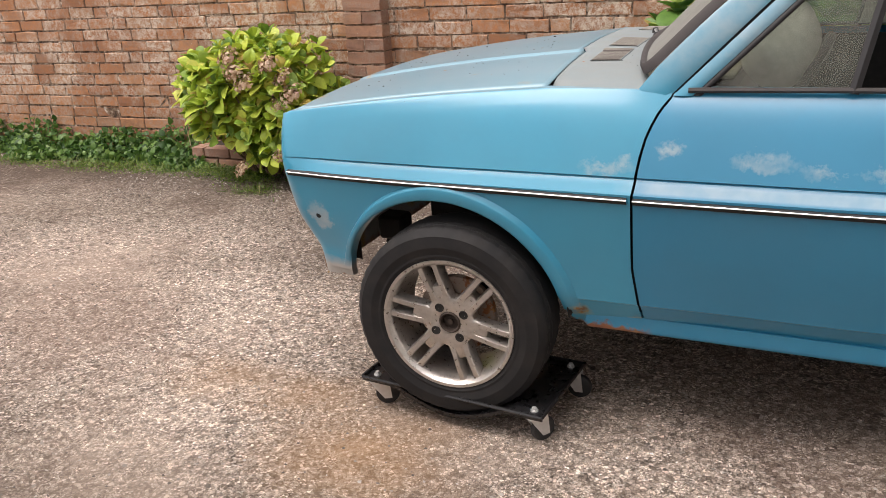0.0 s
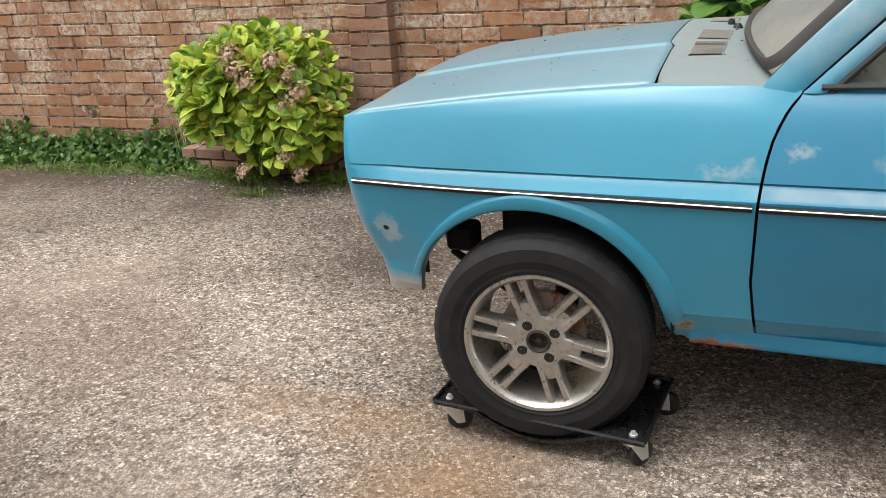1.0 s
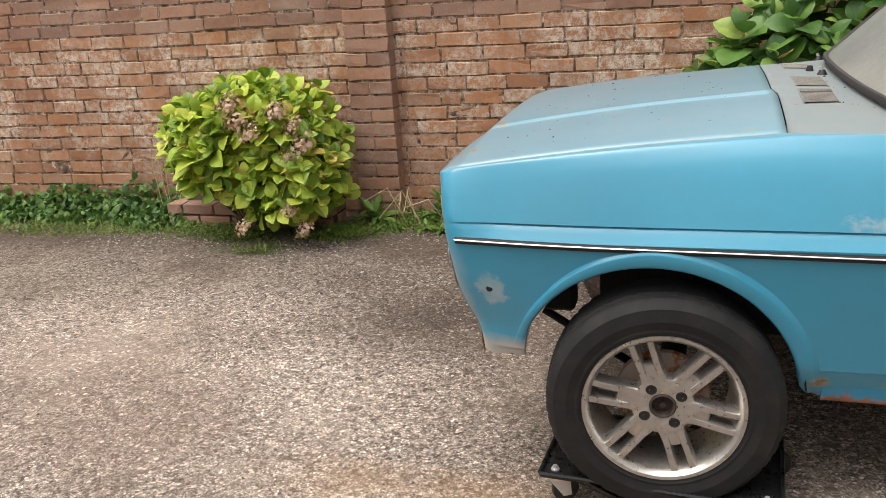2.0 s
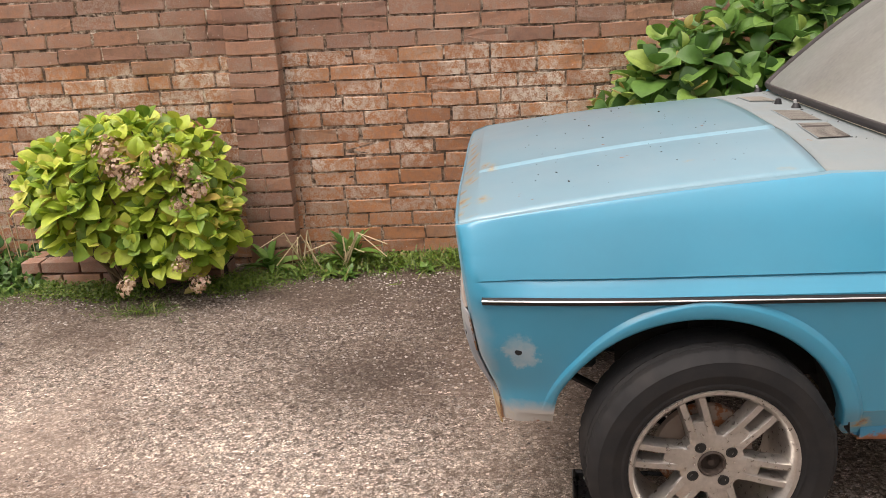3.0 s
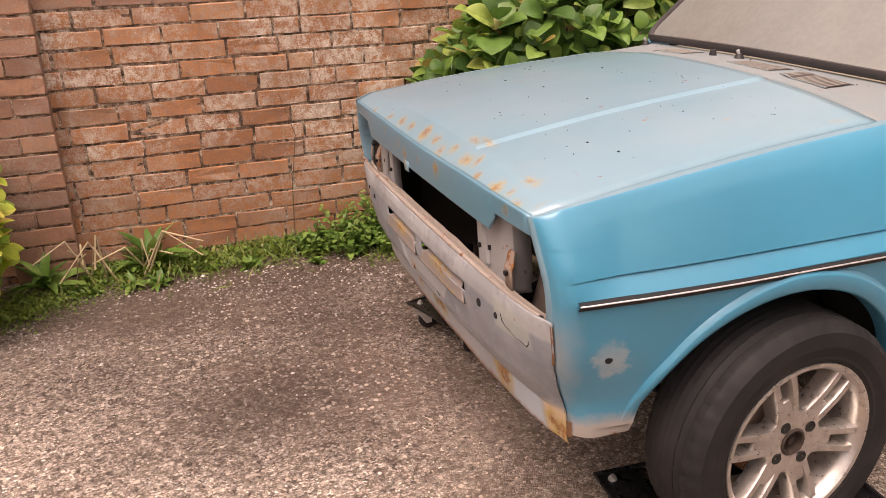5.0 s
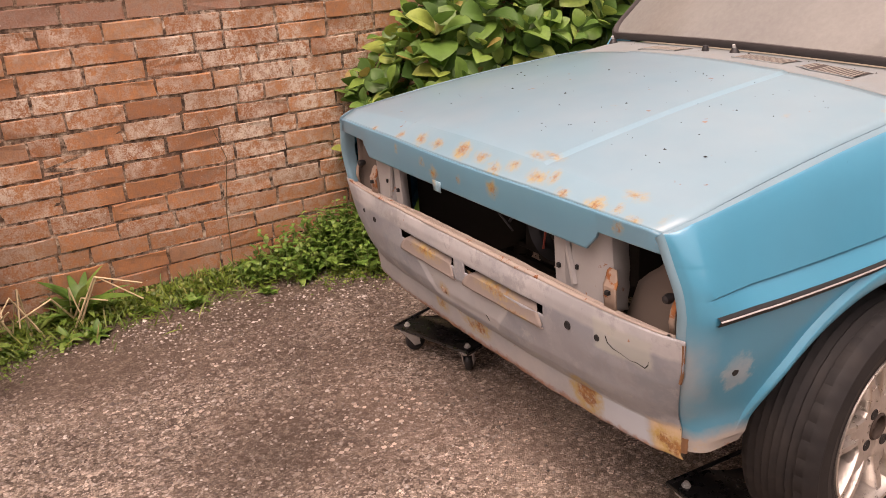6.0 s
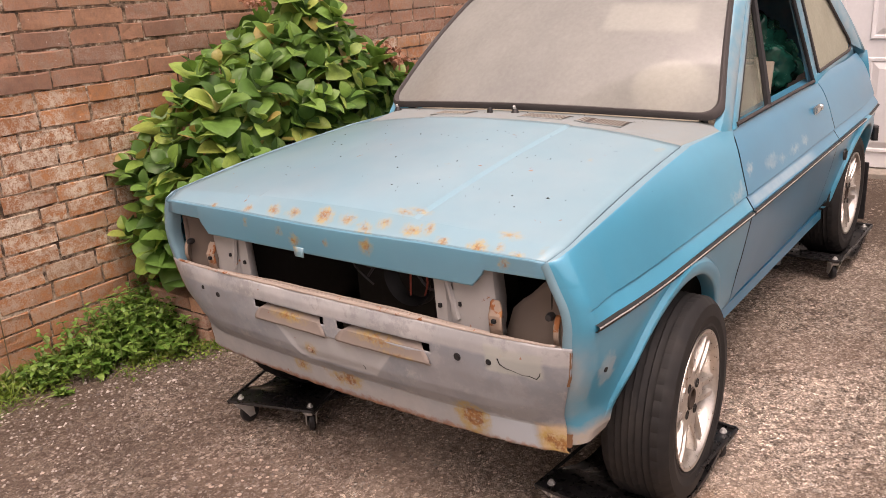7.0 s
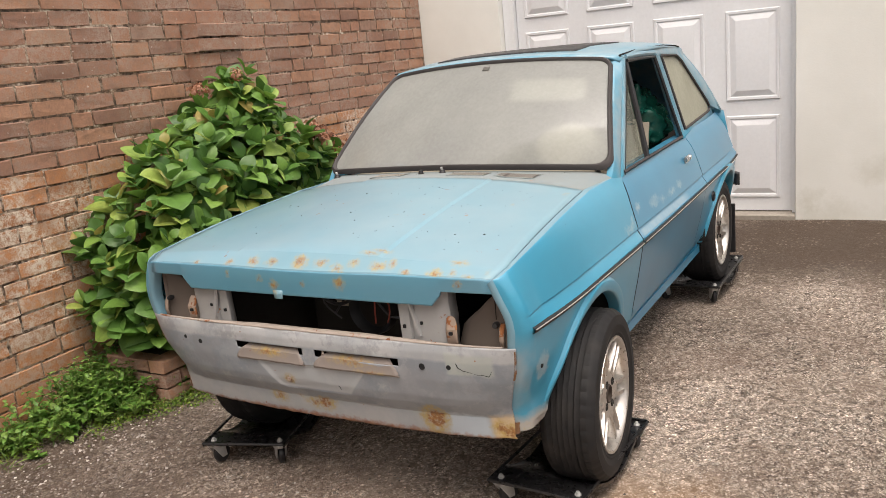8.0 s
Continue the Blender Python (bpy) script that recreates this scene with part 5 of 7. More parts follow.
        part("rubber_plug", lathe_bm([(0.0, -0.012), (0.008, -0.010), (0.011, 0.0), (0.008, 0.012)], 12, "x", (-1.530, s * 0.664, 0.772)), m_black, panel, "black rubber plug")
        # dusty inner wing seen through the lamp opening, with a dark round hole
        sheet("inner_wing", [[(x + 0.02 * math.sin(7 * (z - 0.6)), s * (w - 0.45 * (0.90 - z) * k), z) for z in np.linspace(0.60, top, 12)] for x, w, k, top in ((-1.545, 0.692, 0.0, 0.862), (-1.530, 0.690, 0.02, 0.866), (-1.516, 0.675, 0.08, 0.864), (-1.508, 0.655, 0.2, 0.854), (-1.503, 0.632, 0.35, 0.832), (-1.500, 0.612, 0.5, 0.800), (-1.498, 0.594, 0.58, 0.780), (-1.497, 0.576, 0.65, 0.750))], m_dust, panel, "dusty brown inner wing", 0.003)
        # near-black bay side and wing sheet, the shade put into their colour
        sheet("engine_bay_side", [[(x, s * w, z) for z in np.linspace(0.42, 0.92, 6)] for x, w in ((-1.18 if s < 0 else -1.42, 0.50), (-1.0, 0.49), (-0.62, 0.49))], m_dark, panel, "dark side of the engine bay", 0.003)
        sheet("wing_shade_sheet", [[(x, s * w, z) for z in np.linspace(0.45, 0.945, 6)] for x, w in ((-1.49, 0.645), (-1.42, 0.655), (-1.36, 0.66))], m_dark, panel, "near-black sheet for the shade inside the wing", 0.003)
        # seam between the valance and the wing, rusting out at the top
        line = [(lerp_table(FRONT_X, z) - 0.004, s * (valance_half(z) + 0.002), z) for z in np.linspace(0.415, 0.705, 20)]
        part("seam", tube_bm(line, 0.0010, 6), m_gap, panel, "dark seam")
        rust = [[(lerp_table(FRONT_X, z) - 0.0062 + d, s * (valance_half(z) + o + 0.003 * noise.noise((z * 50, 2, o * 90))), z) for o, d in ((-0.004, 0.003), (-0.002, 0.0), (0.002, 0.0), (0.004, 0.004))] for z in np.linspace(0.610, 0.706, 15)]
        sheet("rust_scab", rust, m_scab, panel, "flaking rust on the seam", 0.0, 30, flip=s > 0)
        rust = [[(lerp_table(FRONT_X, z) - 0.0050 + d, s * (valance_half(z) + 0.006 + o * (1 + 0.5 * noise.noise((z * 70, 2, o * 90)))), z) for o, d in ((-0.014, 0.004), (-0.009, 0.0), (0.004, 0.002), (0.009, 0.007))] for z in np.linspace(0.410, 0.450, 7)]
        sheet("rust_scab", rust, m_scab, panel, "dark rusted-through corner", 0.0, 30, flip=s > 0)
    rows = [[(-1.575 + d, v, 0.868 + h) for v in np.linspace(-0.50, 0.50, 20)] for d, h in ((0.0, -0.012), (0.006, 0.0), (0.06, 0.004))]
    sheet("slam_rail", rows, m_dark, panel, "dark slam panel", 0.004, 40)
    rows = [[(-1.592 + d, v, z) for v in np.linspace(0.068 + k, 0.108 - k, 4)] for d, z, k in ((0.0, 0.852, 0.0), (0.0, 0.836, 0.002), (0.001, 0.824, 0.004), (0.005, 0.822, 0.006))]
    sheet("latch_tab", rows, m_bonnet, panel, "blue latch tab", 0.003, 30)
    return panel


front = build_front()


# ---- wheels
def build_wheel(at, side):
    """side -1: the outer face looks to -y."""
    w = child("wheel", None, car, "silver alloy wheel with a worn black tyre", at)
    R, r = 0.300, 0.196
    half = [(r, 0.075), (r + 0.007, 0.085), (0.212, 0.0895), (0.214, 0.0908), (0.219, 0.0910), (0.221, 0.0905), (0.240, 0.0948), (0.2425, 0.0957), (0.2445, 0.0957), (0.247, 0.0952), (0.264, 0.0955), (0.272, 0.093), (0.276, 0.093), (0.284, 0.087), (0.292, 0.078), (0.2965, 0.070)]
    tread = []
    for k in range(-3, 4):
        yk = k * 0.019
        rr = 0.3005 - 0.00035 * k * k
        if k > -3:
            tread += [(rr - 0.007, -(yk - 0.0115)), (rr - 0.007, -(yk - 0.0085))]
        tread += [(rr, -(yk - 0.0075)), (rr, -(yk + 0.0105))]
    full = half + sorted(tread, key=lambda p: -p[1]) + [(a, -b_) for a, b_ in reversed(half)]
    bm = lathe_bm(full, 176)
    bm.verts.ensure_lookup_table()
    for i, v in enumerate(bm.verts):
        rad = math.hypot(v.co.x, v.co.z)
        if rad > 0.281 and abs(v.co.y) > 0.048 and (i % 176) % 4 == 0:
            k = 1 - 0.0026 / rad
            v.co.x, v.co.z, v.co.y = v.co.x * k, v.co.z * k, v.co.y * 0.994
        elif rad > 0.2975 and abs(v.co.y) < 0.048 and ((i % 176) + int(abs(v.co.y) * 500)) % 6 == 0:
            k = 1 - 0.002 / rad
            v.co.x, v.co.z = v.co.x * k, v.co.z * k
    part("tyre", bm, m_tyre, w, "dusty black tyre", 25)
    y = 1.0 * side
    rim = [(0.198, 0.080), (0.204, 0.086), (0.203, 0.090), (0.194, 0.089), (0.186, 0.080), (0.181, 0.060), (0.172, 0.0), (0.172, -0.07), (0.20, -0.085)]
    part("rim", lathe_bm([(a, b_ * y) for a, b_ in rim], 64), m_alloy, w, "brake-dusted silver alloy rim", 35)
    # hub face, star-shaped, running into six twin-bladed spokes
    first = radians(108)
    rings = []
    for k, dy in ((0.36, 0.060), (0.42, 0.067), (0.55, 0.0695), (0.86, 0.069), (0.97, 0.066), (1.0, 0.060), (1.0, 0.030)):
        ring = []
        for i in range(144):
            a = 2 * math.pi * i / 144
            off = abs(((math.degrees(a * side * -1 - first) + 30) % 60) - 30)
            lobe = max(0.0, min(1.0, (25 - off) / 12))
            lobe = lobe * lobe * (3 - 2 * lobe)
            rad = (0.080 + 0.040 * lobe) * k if k > 0.5 else 0.083 * k
            ring.append((rad * math.cos(a), dy * y, rad * math.sin(a)))
        rings.append(ring)
    sheet("hub_face", rings, m_alloy, w, "", 0, 35, closed=True, flip=side < 0)
    for k in range(6):
        base_a = -side * (first + radians(60 * k))
        for off in (-1, 1):
            rows = []
            for t in np.linspace(0, 1, 9):
                rad = 0.075 + (0.192 - 0.075) * t
                lat = off * (0.0205 + 0.0035 * t)
                wid = 0.0095 + 0.010 * max(0.0, 0.22 - t) + 0.006 * max(0.0, t - 0.8)
                yy = 0.0685 + 0.005 * math.sin(t * 2.6) + 0.006 * t
                sec = [(-wid * 1.15, 0.034), (-wid, yy - 0.005), (-wid * 0.72, yy), (wid * 0.72, yy), (wid, yy - 0.005), (wid * 1.15, 0.034)]
                ca, sa = math.cos(base_a), math.sin(base_a)
                rows.append([(rad * ca - (lat + dl) * sa, dy * y, rad * sa + (lat + dl) * ca) for dl, dy in sec])
            sheet("spoke", rows, m_alloy, w, "", 0, 35, closed=True)
    for k in range(4):
        a = -side * radians(33 + 90 * k)
        c = (0.054 * math.cos(a), 0, 0.054 * math.sin(a))
        # near-black disc on the hub face, the recess's shade as colour
        part("bolt_hole", lathe_bm([(0.0, 0.0693 * y), (0.0105, 0.0697 * y), (0.0125, 0.0715 * y), (0.0145, 0.0685 * y)], 16, "y", c), m_dark, w, "near-black disc for a bolt recess's shade")
    part("centre_bore", lathe_bm([(0.0, 0.062 * y), (0.008, 0.062 * y), (0.009, 0.052 * y), (0.025, 0.050 * y), (0.027, 0.069 * y), (0.030, 0.0715 * y), (0.034, 0.066 * y)], 24), m_hub, w, "dark rusty hub centre")
    part("brake_disc", lathe_bm([(0.03, 0.0), (0.118, 0.0), (0.12, -0.004 * y), (0.12, -0.018 * y), (0.03, -0.02 * y)], 40), m_rusty, w, "rusty brake disc")
    part("hub_carrier", lathe_bm([(0.0, -0.03 * y), (0.07, -0.03 * y), (0.08, -0.09 * y), (0.0, -0.1 * y)], 20), m_dark, w)
    return w


for s in (-1, 1):
    build_wheel(pose(FHX, s * 0.738, HUB, 0, 0, 3.7), s)
    build_wheel(pose(RHX, s * 0.668, HUB + RISE), s)
part("axle", tube_bm([(FHX, -0.62, HUB), (FHX, 0.62, HUB)], 0.016), m_dark, car)
part("axle", tube_bm([(RHX, -0.62, HUB + RISE), (RHX, 0.62, HUB + RISE)], 0.03), m_dark, car)
for s in (-1, 1):
    # open wheel housings
    for cx, cz, rr in ((ACX, ACZ, 0.372), (RHX, HUB + RISE, 0.365)):
        rows = []
        for k in range(25):
            a = math.pi * (0.02 + 0.96 * k / 24)
            rows.append([(cx + rr * math.cos(a), s * w, cz + rr * math.sin(a)) for w in (0.54, 0.64, 0.735)])
        if cx == ACX:
            rows = rows[:15]
        sheet("wheel_housing", rows, m_dark, car, "dark wheel housing", 0.003)


# ---- wheel dollies
def build_dolly(at, label):
    d = thing("wheel_dolly", at, label, "wheel dolly", "wheel dollies under the car")
    L, Wd, H = 0.310, 0.174, 0.104
    rows = []
    for x in np.linspace(-L, L, 25):
        dish = 0.060 * math.cos(min(1.0, abs(x) / 0.20) * math.pi / 2) ** 1.1 if abs(x) < 0.20 else 0.0
        rows.append([(x, -Wd - 0.002, H - 0.010 - dish), (x, -Wd, H + 0.003 - dish), (x, -Wd + 0.010, H - dish)] + [(x, y, H - dish) for y in np.linspace(-Wd + 0.02, Wd - 0.02, 5)] + [(x, Wd - 0.010, H - dish), (x, Wd, H + 0.003 - dish), (x, Wd + 0.002, H - 0.010 - dish)])
    sheet("plate", rows, m_dollyblack, d, "black painted steel plate", 0.004, 30, flip=True)
    for s in (-1, 1):
        part("edge_rail", tube_bm([(-L, s * Wd, H + 0.002), (L, s * Wd, H + 0.002)], 0.006, 6), m_dollyblack, d)
        part("edge_rail", tube_bm([(s * L, -Wd, H + 0.004), (s * L, Wd, H + 0.004)], 0.006, 6), m_dollyblack, d)
    k = 0
    for sx in (-1, 1):
        for sy in (-1, 1):
            x, y = sx * (L - 0.037), sy * (Wd - 0.030)
            c = child("caster", None, d, "swivel caster")
            part("bolt", lathe_bm([(0.0, H + 0.013), (0.006, H + 0.013), (0.008, H + 0.008), (0.008, H + 0.005), (0.012, H + 0.004), (0.012, H)], 8, "z", (x, y, 0)), m_zinc, c, "bright zinc bolt")
            a = radians((35, -20, 60, 10)[k % 4])
            k += 1
            dx, dy = math.cos(a), math.sin(a)
            wx, wy = x + 0.028 * dx, y + 0.028 * dy
            fork = bmesh.new()
            for side in (-1, 1):
                ox, oy = -dy * 0.018 * side, dx * 0.018 * side
                q = [(x + ox - dx * 0.030, y + oy - dy * 0.030, H - 0.010), (x + ox + dx * 0.034, y + oy + dy * 0.034, H - 0.010), (wx + ox + dx * 0.012, wy + oy + dy * 0.012, 0.026), (wx + ox - dx * 0.012, wy + oy - dy * 0.012, 0.026)]
                th = Vector((-dy * 0.002, dx * 0.002, 0))
                a_ = [fork.verts.new(Vector(p) - th) for p in q]
                b_ = [fork.verts.new(Vector(p) + th) for p in q]
                fork.faces.new(a_)
                fork.faces.new(b_[::-1])
                for i in range(4):
                    j = (i + 1) % 4
                    fork.faces.new((a_[i], b_[i], b_[j], a_[j]))
            bmesh.ops.recalc_face_normals(fork, faces=fork.faces)
            part("fork", fork, m_zinc, c, "zinc-plated fork", 30)
            part("swivel", lathe_bm([(0.0, H - 0.004), (0.027, H - 0.004), (0.030, H - 0.010), (0.029, H - 0.018), (0.022, H - 0.024), (0.0, H - 0.025)], 20, "z", (x, y, 0)), m_zinc, c)
            wh = lathe_bm([(0.004, -0.013), (0.026, -0.013), (0.030, -0.011), (0.037, -0.009), (0.039, -0.004), (0.039, 0.004), (0.037, 0.009), (0.030, 0.011), (0.026, 0.013), (0.004, 0.013)], 26)
            bmesh.ops.transform(wh, matrix=Matrix.Translation((wx, wy, 0.039)) @ Matrix.Rotation(a, 4, "Z"), verts=wh.verts)
            part("caster_wheel", wh, m_black, c, "black caster wheel")
    return d


m_dollyblack = plain("black_enamel", (0.012, 0.012, 0.013), 0.3, vary=0.4, relief=0.05)
for x, v, yaw, which in ((-0.990, -0.655, -4, "front"), (-1.067, 0.690, 17, "front"), (1.235, -0.640, -2, "rear"), (RHX, 0.66, 2, "rear")):
    build_dolly(pose(x, CY + v, ground_z(x), 0, -1.2 if which == "rear" else 0, yaw), "black steel wheel dolly on four casters under a %s wheel" % which)

# ---------------------------------------------------------------- small parts of the car
def handle(s):
    h = child("door_handle", None, car, "chrome door handle")
    y = s * (side_w(0.52, 0.93) + 0.004)
    bm = box_bm(0.465, 0.545, min(y, y + s * 0.016), max(y, y + s * 0.016), 0.912, 0.945, 0.006, 2)
    part("grip", bm, m_chrome, h)
    part("lock_button", lathe_bm([(0.0, y + s * 0.012), (0.011, y + s * 0.011), (0.014, y + s * 0.004), (0.014, y - s * 0.004)], 18, "y", (0.585, 0, 0.925)), m_chrome, h)


for s in (-1, 1):
    handle(s)
    y = s * (side_w(-1.44, 0.624) + 0.0012)
    # near-black disc on the wing, the hole's shade as colour
    part("lamp_hole", lathe_bm([(0.0, y), (0.0075, y), (0.0095, y - s * 0.002)], 16, "y", (-1.44, 0, 0.624)), m_gap, car, "near-black disc for the shaded hole where the side lamp was")
    part("mud_flap", box_bm(RHX + 0.355, RHX + 0.367, *sorted((s * 0.585, s * 0.765)), 0.16, 0.47, 0.004), m_black, car, "black rubber mud flap")
    y = s * (side_w(0.95, 0.68) + 0.001)
    part("filler_cap", lathe_bm([(0.016, y + s * 0.002), (0.020, y + s * 0.007), (0.026, y + s * 0.004), (0.027, y - s * 0.004)], 22, "y", (0.93, 0, 0.66)), m_black, car, "dark filler ring")
    rows = [[(1.70 + 0.12 * f, s * (0.755 - 0.16 * f * f), z) for z in (0.575, 0.585, 0.64, 0.65)] for f in np.linspace(0, 1, 8)]
    sheet("rear_bumper_end", rows, m_black, car, "black rear bumper end", 0.03, 40)
part("rear_bumper", box_bm(1.80, 1.85, -0.58, 0.58, 0.575, 0.655, 0.012, 2), m_black, car, "black rear bumper")

# air intake grilles in the scuttle
def scuttle_z(x, v):
    vf = v * 0.658 / 0.700
    a = Vector((-0.716 - (0.016 if abs(vf) < 0.29 else 0.0), vf, bonnet_z(-0.72, vf)))
    e = screen_base(v) + Vector((0.02, 0, -0.005))
    return a.z + (e.z - a.z) * (x - a.x) / (e.x - a.x)


for v0, v1 in ((-0.435, -0.275), (-0.225, -0.06), (0.165, 0.315)):
    vent = child("air_vent", None, scuttle, "dusty slatted air intake")
    x0, x1 = -0.668, -0.585
    # dark sheet on the solid panel, the slots' shade put into its colour
    rows = [[(x, v, scuttle_z(x, v) + 0.0015) for v in np.linspace(v0, v1, 12)] for x in np.linspace(x0, x1, 4)]
    sheet("recess", rows, m_interior, vent, "dark sheet for the shade between the slats", 0.0, 30, flip=True)
    n = 14
    for i in range(n):
        v = v0 + (v1 - v0) * (i + 0.5) / n
        rows = [[(x, v + d + 0.12 * (x - x0), scuttle_z(x, v) + h) for d, h in ((-0.0028, 0.0010), (-0.0024, 0.0022), (0.0024, 0.0022), (0.0028, 0.0010))] for x in np.linspace(x0, x1, 3)]
        sheet("slat", rows, m_slat, vent, "", 0.0, 30, flip=True)
    for x in (x0, x1):
        part("vent_border", tube_bm([(x, v, scuttle_z(x, v) + 0.0002) for v in np.linspace(v0 - 0.003, v1 + 0.003, 8)], 0.002, 6), m_scuttle, vent)

# wiper spindles left on the scuttle
for v, x in ((0.01, -0.575), (0.600, -0.515)):
    sp = child("wiper_spindle", None, scuttle, "bare wiper spindle")
    z = scuttle_z(x, v) - 0.004
    part("boss", lathe_bm([(0.0, 0.018), (0.008, 0.018), (0.011, 0.012), (0.016, 0.003), (0.020, -0.01)], 16, "z", (x, v, z)), m_black, sp)
    part("stud", tube_bm([(x, v, z + 0.012), (x - 0.006, v, z + 0.028)], 0.005, 10), m_zinc, sp, "zinc stud")
part("washer_jet", lathe_bm([(0.0, 0.018), (0.008, 0.016), (0.012, 0.0), (0.012, -0.01)], 12, "z", (-0.60, 0.10, scuttle_z(-0.60, 0.10))), m_black, scuttle, "black washer jet")

# engine bay: lumps coloured near-black for its shade, fan shroud and loose wiring seen through the grille opening
bay = child("engine_bay", None, car, "dark empty engine bay with loose wiring")
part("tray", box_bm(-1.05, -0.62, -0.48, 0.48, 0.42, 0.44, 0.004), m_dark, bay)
part("gearbox", box_bm(-1.15, -0.80, -0.15, 0.35, 0.44, 0.72, 0.05, 3), m_dark, bay, "near-black gearbox block")
part("fan_shroud", lathe_bm([(0.07, 0.0), (0.085, -0.02), (0.09, 0.01), (0.075, 0.03)], 30, "x", (-1.38, -0.13, 0.735)), m_black, bay, "black round shroud")
part("bottle", box_bm(-1.30, -1.22, 0.02, 0.10, 0.70, 0.83, 0.02, 2), m_cream, bay, "yellowed plastic bottle")
m_wire = plain("red_wire_sheath", (0.30, 0.05, 0.03), 0.5)
m_wire_dark = plain("dark_wire_sheath", (0.03, 0.03, 0.035), 0.5)
for i, (v, lean, mt) in enumerate(((-0.20, 0.01, m_wire), (-0.235, -0.012, m_wire), (-0.05, 0.05, m_wire_dark))):
    pts = [(-1.47 + 0.02 * math.sin(3 * t + i), v + lean * math.sin(4 * t), 0.72 + 0.15 * t) for t in np.linspace(0, 1, 9)]
    part("wire", tube_bm(pts, 0.0028, 6), mt, bay, "loose wire")
pts = [(-1.44, -0.02 - 0.30 * t, 0.735 + 0.085 * math.sin(math.pi * min(1, t * 1.4))) for t in np.linspace(0, 1, 16)]
part("wire", tube_bm(pts, 0.004, 6), m_wire_dark, bay, "loose wire loop")
pts = [(-1.40, -0.10 + 0.20 * t, 0.80 - 0.05 * math.sin(math.pi * t)) for t in np.linspace(0, 1, 10)]
part("wire", tube_bm(pts, 0.006, 6), m_wire_dark, bay, "black hose")
# suspension seen past the front wheel
for s in (-1, 1):
    part("suspension_strut", tube_bm([(FHX + 0.02, s * 0.56, HUB), (FHX + 0.05, s * 0.50, 0.92)], 0.035, 14), m_dark, car, "dark suspension strut")
    part("tie_bar", tube_bm([(-1.34, s * 0.52, 0.47), (-1.2, s * 0.55, 0.40), (FHX, s * 0.58, HUB - 0.05)], 0.012, 8), m_dark, car, "dark tie bar")
    part("bump_bracket", box_bm(-1.33, -1.24, *sorted((s * 0.52, s * 0.60)), 0.50, 0.58, 0.01), m_dark, car, "dark bracket")
    part("rear_beam", box_bm(1.0, 1.12, *sorted((s * 0.40, s * 0.58)), 0.30, 0.37, 0.02), m_dark, car)

# ---- cabin
cabin = child("cabin", None, car, "dusty cabin")
part("dashboard", box_bm(-0.60, -0.28, -0.60, 0.60, 0.78, 1.0, 0.04, 3), m_interior, cabin, "dark dashboard")
sheet("dashboard_top", [[(x, v, 1.005 + 0.03 * math.sin(2 * (x + 0.6))) for v in np.linspace(-0.58, 0.58, 12)] for x in np.linspace(-0.57, -0.26, 6)], m_cream, cabin, "dusty dashboard top", 0.01)
for s in (-1, 1):
    seat = child("front_seat", None, cabin, "cream vinyl seat")
    part("seat_base", box_bm(-0.05, 0.45, s * 0.33 - 0.23, s * 0.33 + 0.23, 0.50, 0.64, 0.05, 3), m_cream, seat)
    bm = box_bm(-0.06, 0.06, s * 0.33 - 0.22, s * 0.33 + 0.22, 0.0, 0.58, 0.05, 3)
    bmesh.ops.transform(bm, matrix=Matrix.Translation((0.42, 0, 0.60)) @ Matrix.Rotation(radians(16), 4, "Y"), verts=bm.verts)
    part("backrest", bm, m_cream, seat)
    bm = box_bm(-0.045, 0.045, s * 0.33 - 0.14, s * 0.33 + 0.14, 0.0, 0.19, 0.04, 3)
    bmesh.ops.transform(bm, matrix=Matrix.Translation((0.59, 0, 1.15)) @ Matrix.Rotation(radians(14), 4, "Y"), verts=bm.verts)
    part("headrest", bm, m_cream, seat)
part("rear_bench", box_bm(0.95, 1.35, -0.55, 0.55, 0.5, 0.98, 0.05, 3), m_interior, cabin, "dark rear bench")
# pale domed cover lying on the dash in front of the near seat
dome = bmesh.new()
bmesh.ops.create_icosphere(dome, subdivisions=4, radius=1.0)
for v in dome.verts:
    p = v.co.copy()
    k = 1 + 0.08 * noise.noise(p * 1.7)
    v.co = Vector((0.10 * p.x, 0.15 * p.y, 0.115 * p.z)) * k + Vector((-0.17, -0.40, 1.085))
part("pillow", dome, m_pillow, cabin, "pale rounded cushion behind the windscreen")
rows = [[tuple(screen_point(v, f, -0.06)) for v in np.linspace(-0.55, -0.16, 14)] for f in np.linspace(0.64, 0.86, 7)]
sheet("sun_visor", rows, m_visor, cabin, "pale folded-down sun visor", 0.012, 40)
sheet("glass_patch", [[tuple(screen_point(v, f, 0.0065)) for v in (-0.02, 0.0, 0.02)] for f in (0.885, 0.905, 0.925)], m_gummed, windscreen, "dark gummed patch at the top of the glass", 0.001, 40)
wheel_c = Vector((-0.14, -0.33, 0.93))
ring = [wheel_c + Matrix.Rotation(radians(-62), 3, "Y") @ Vector((0.185 * math.cos(a), 0.185 * math.sin(a), 0)) for a in np.linspace(0, 2 * math.pi, 33)]
part("steering_wheel", tube_bm(ring, 0.013, 10), m_black, cabin, "black steering wheel")
# crumpled green plastic bag on the back seat
bag = bmesh.new()
bmesh.ops.create_icosphere(bag, subdivisions=5, radius=1.0)
for v in bag.verts:
    p = v.co.copy()
    k = 0.80 + 0.30 * abs(noise.noise(p * 2.1)) + 0.26 * abs(noise.noise(p * 4.7 + Vector((3, 1, 2)))) + 0.10 * abs(noise.noise(p * 11.0))
    v.co = Vector((0.24 * p.x, 0.26 * p.y, 0.24 * p.z)) * k
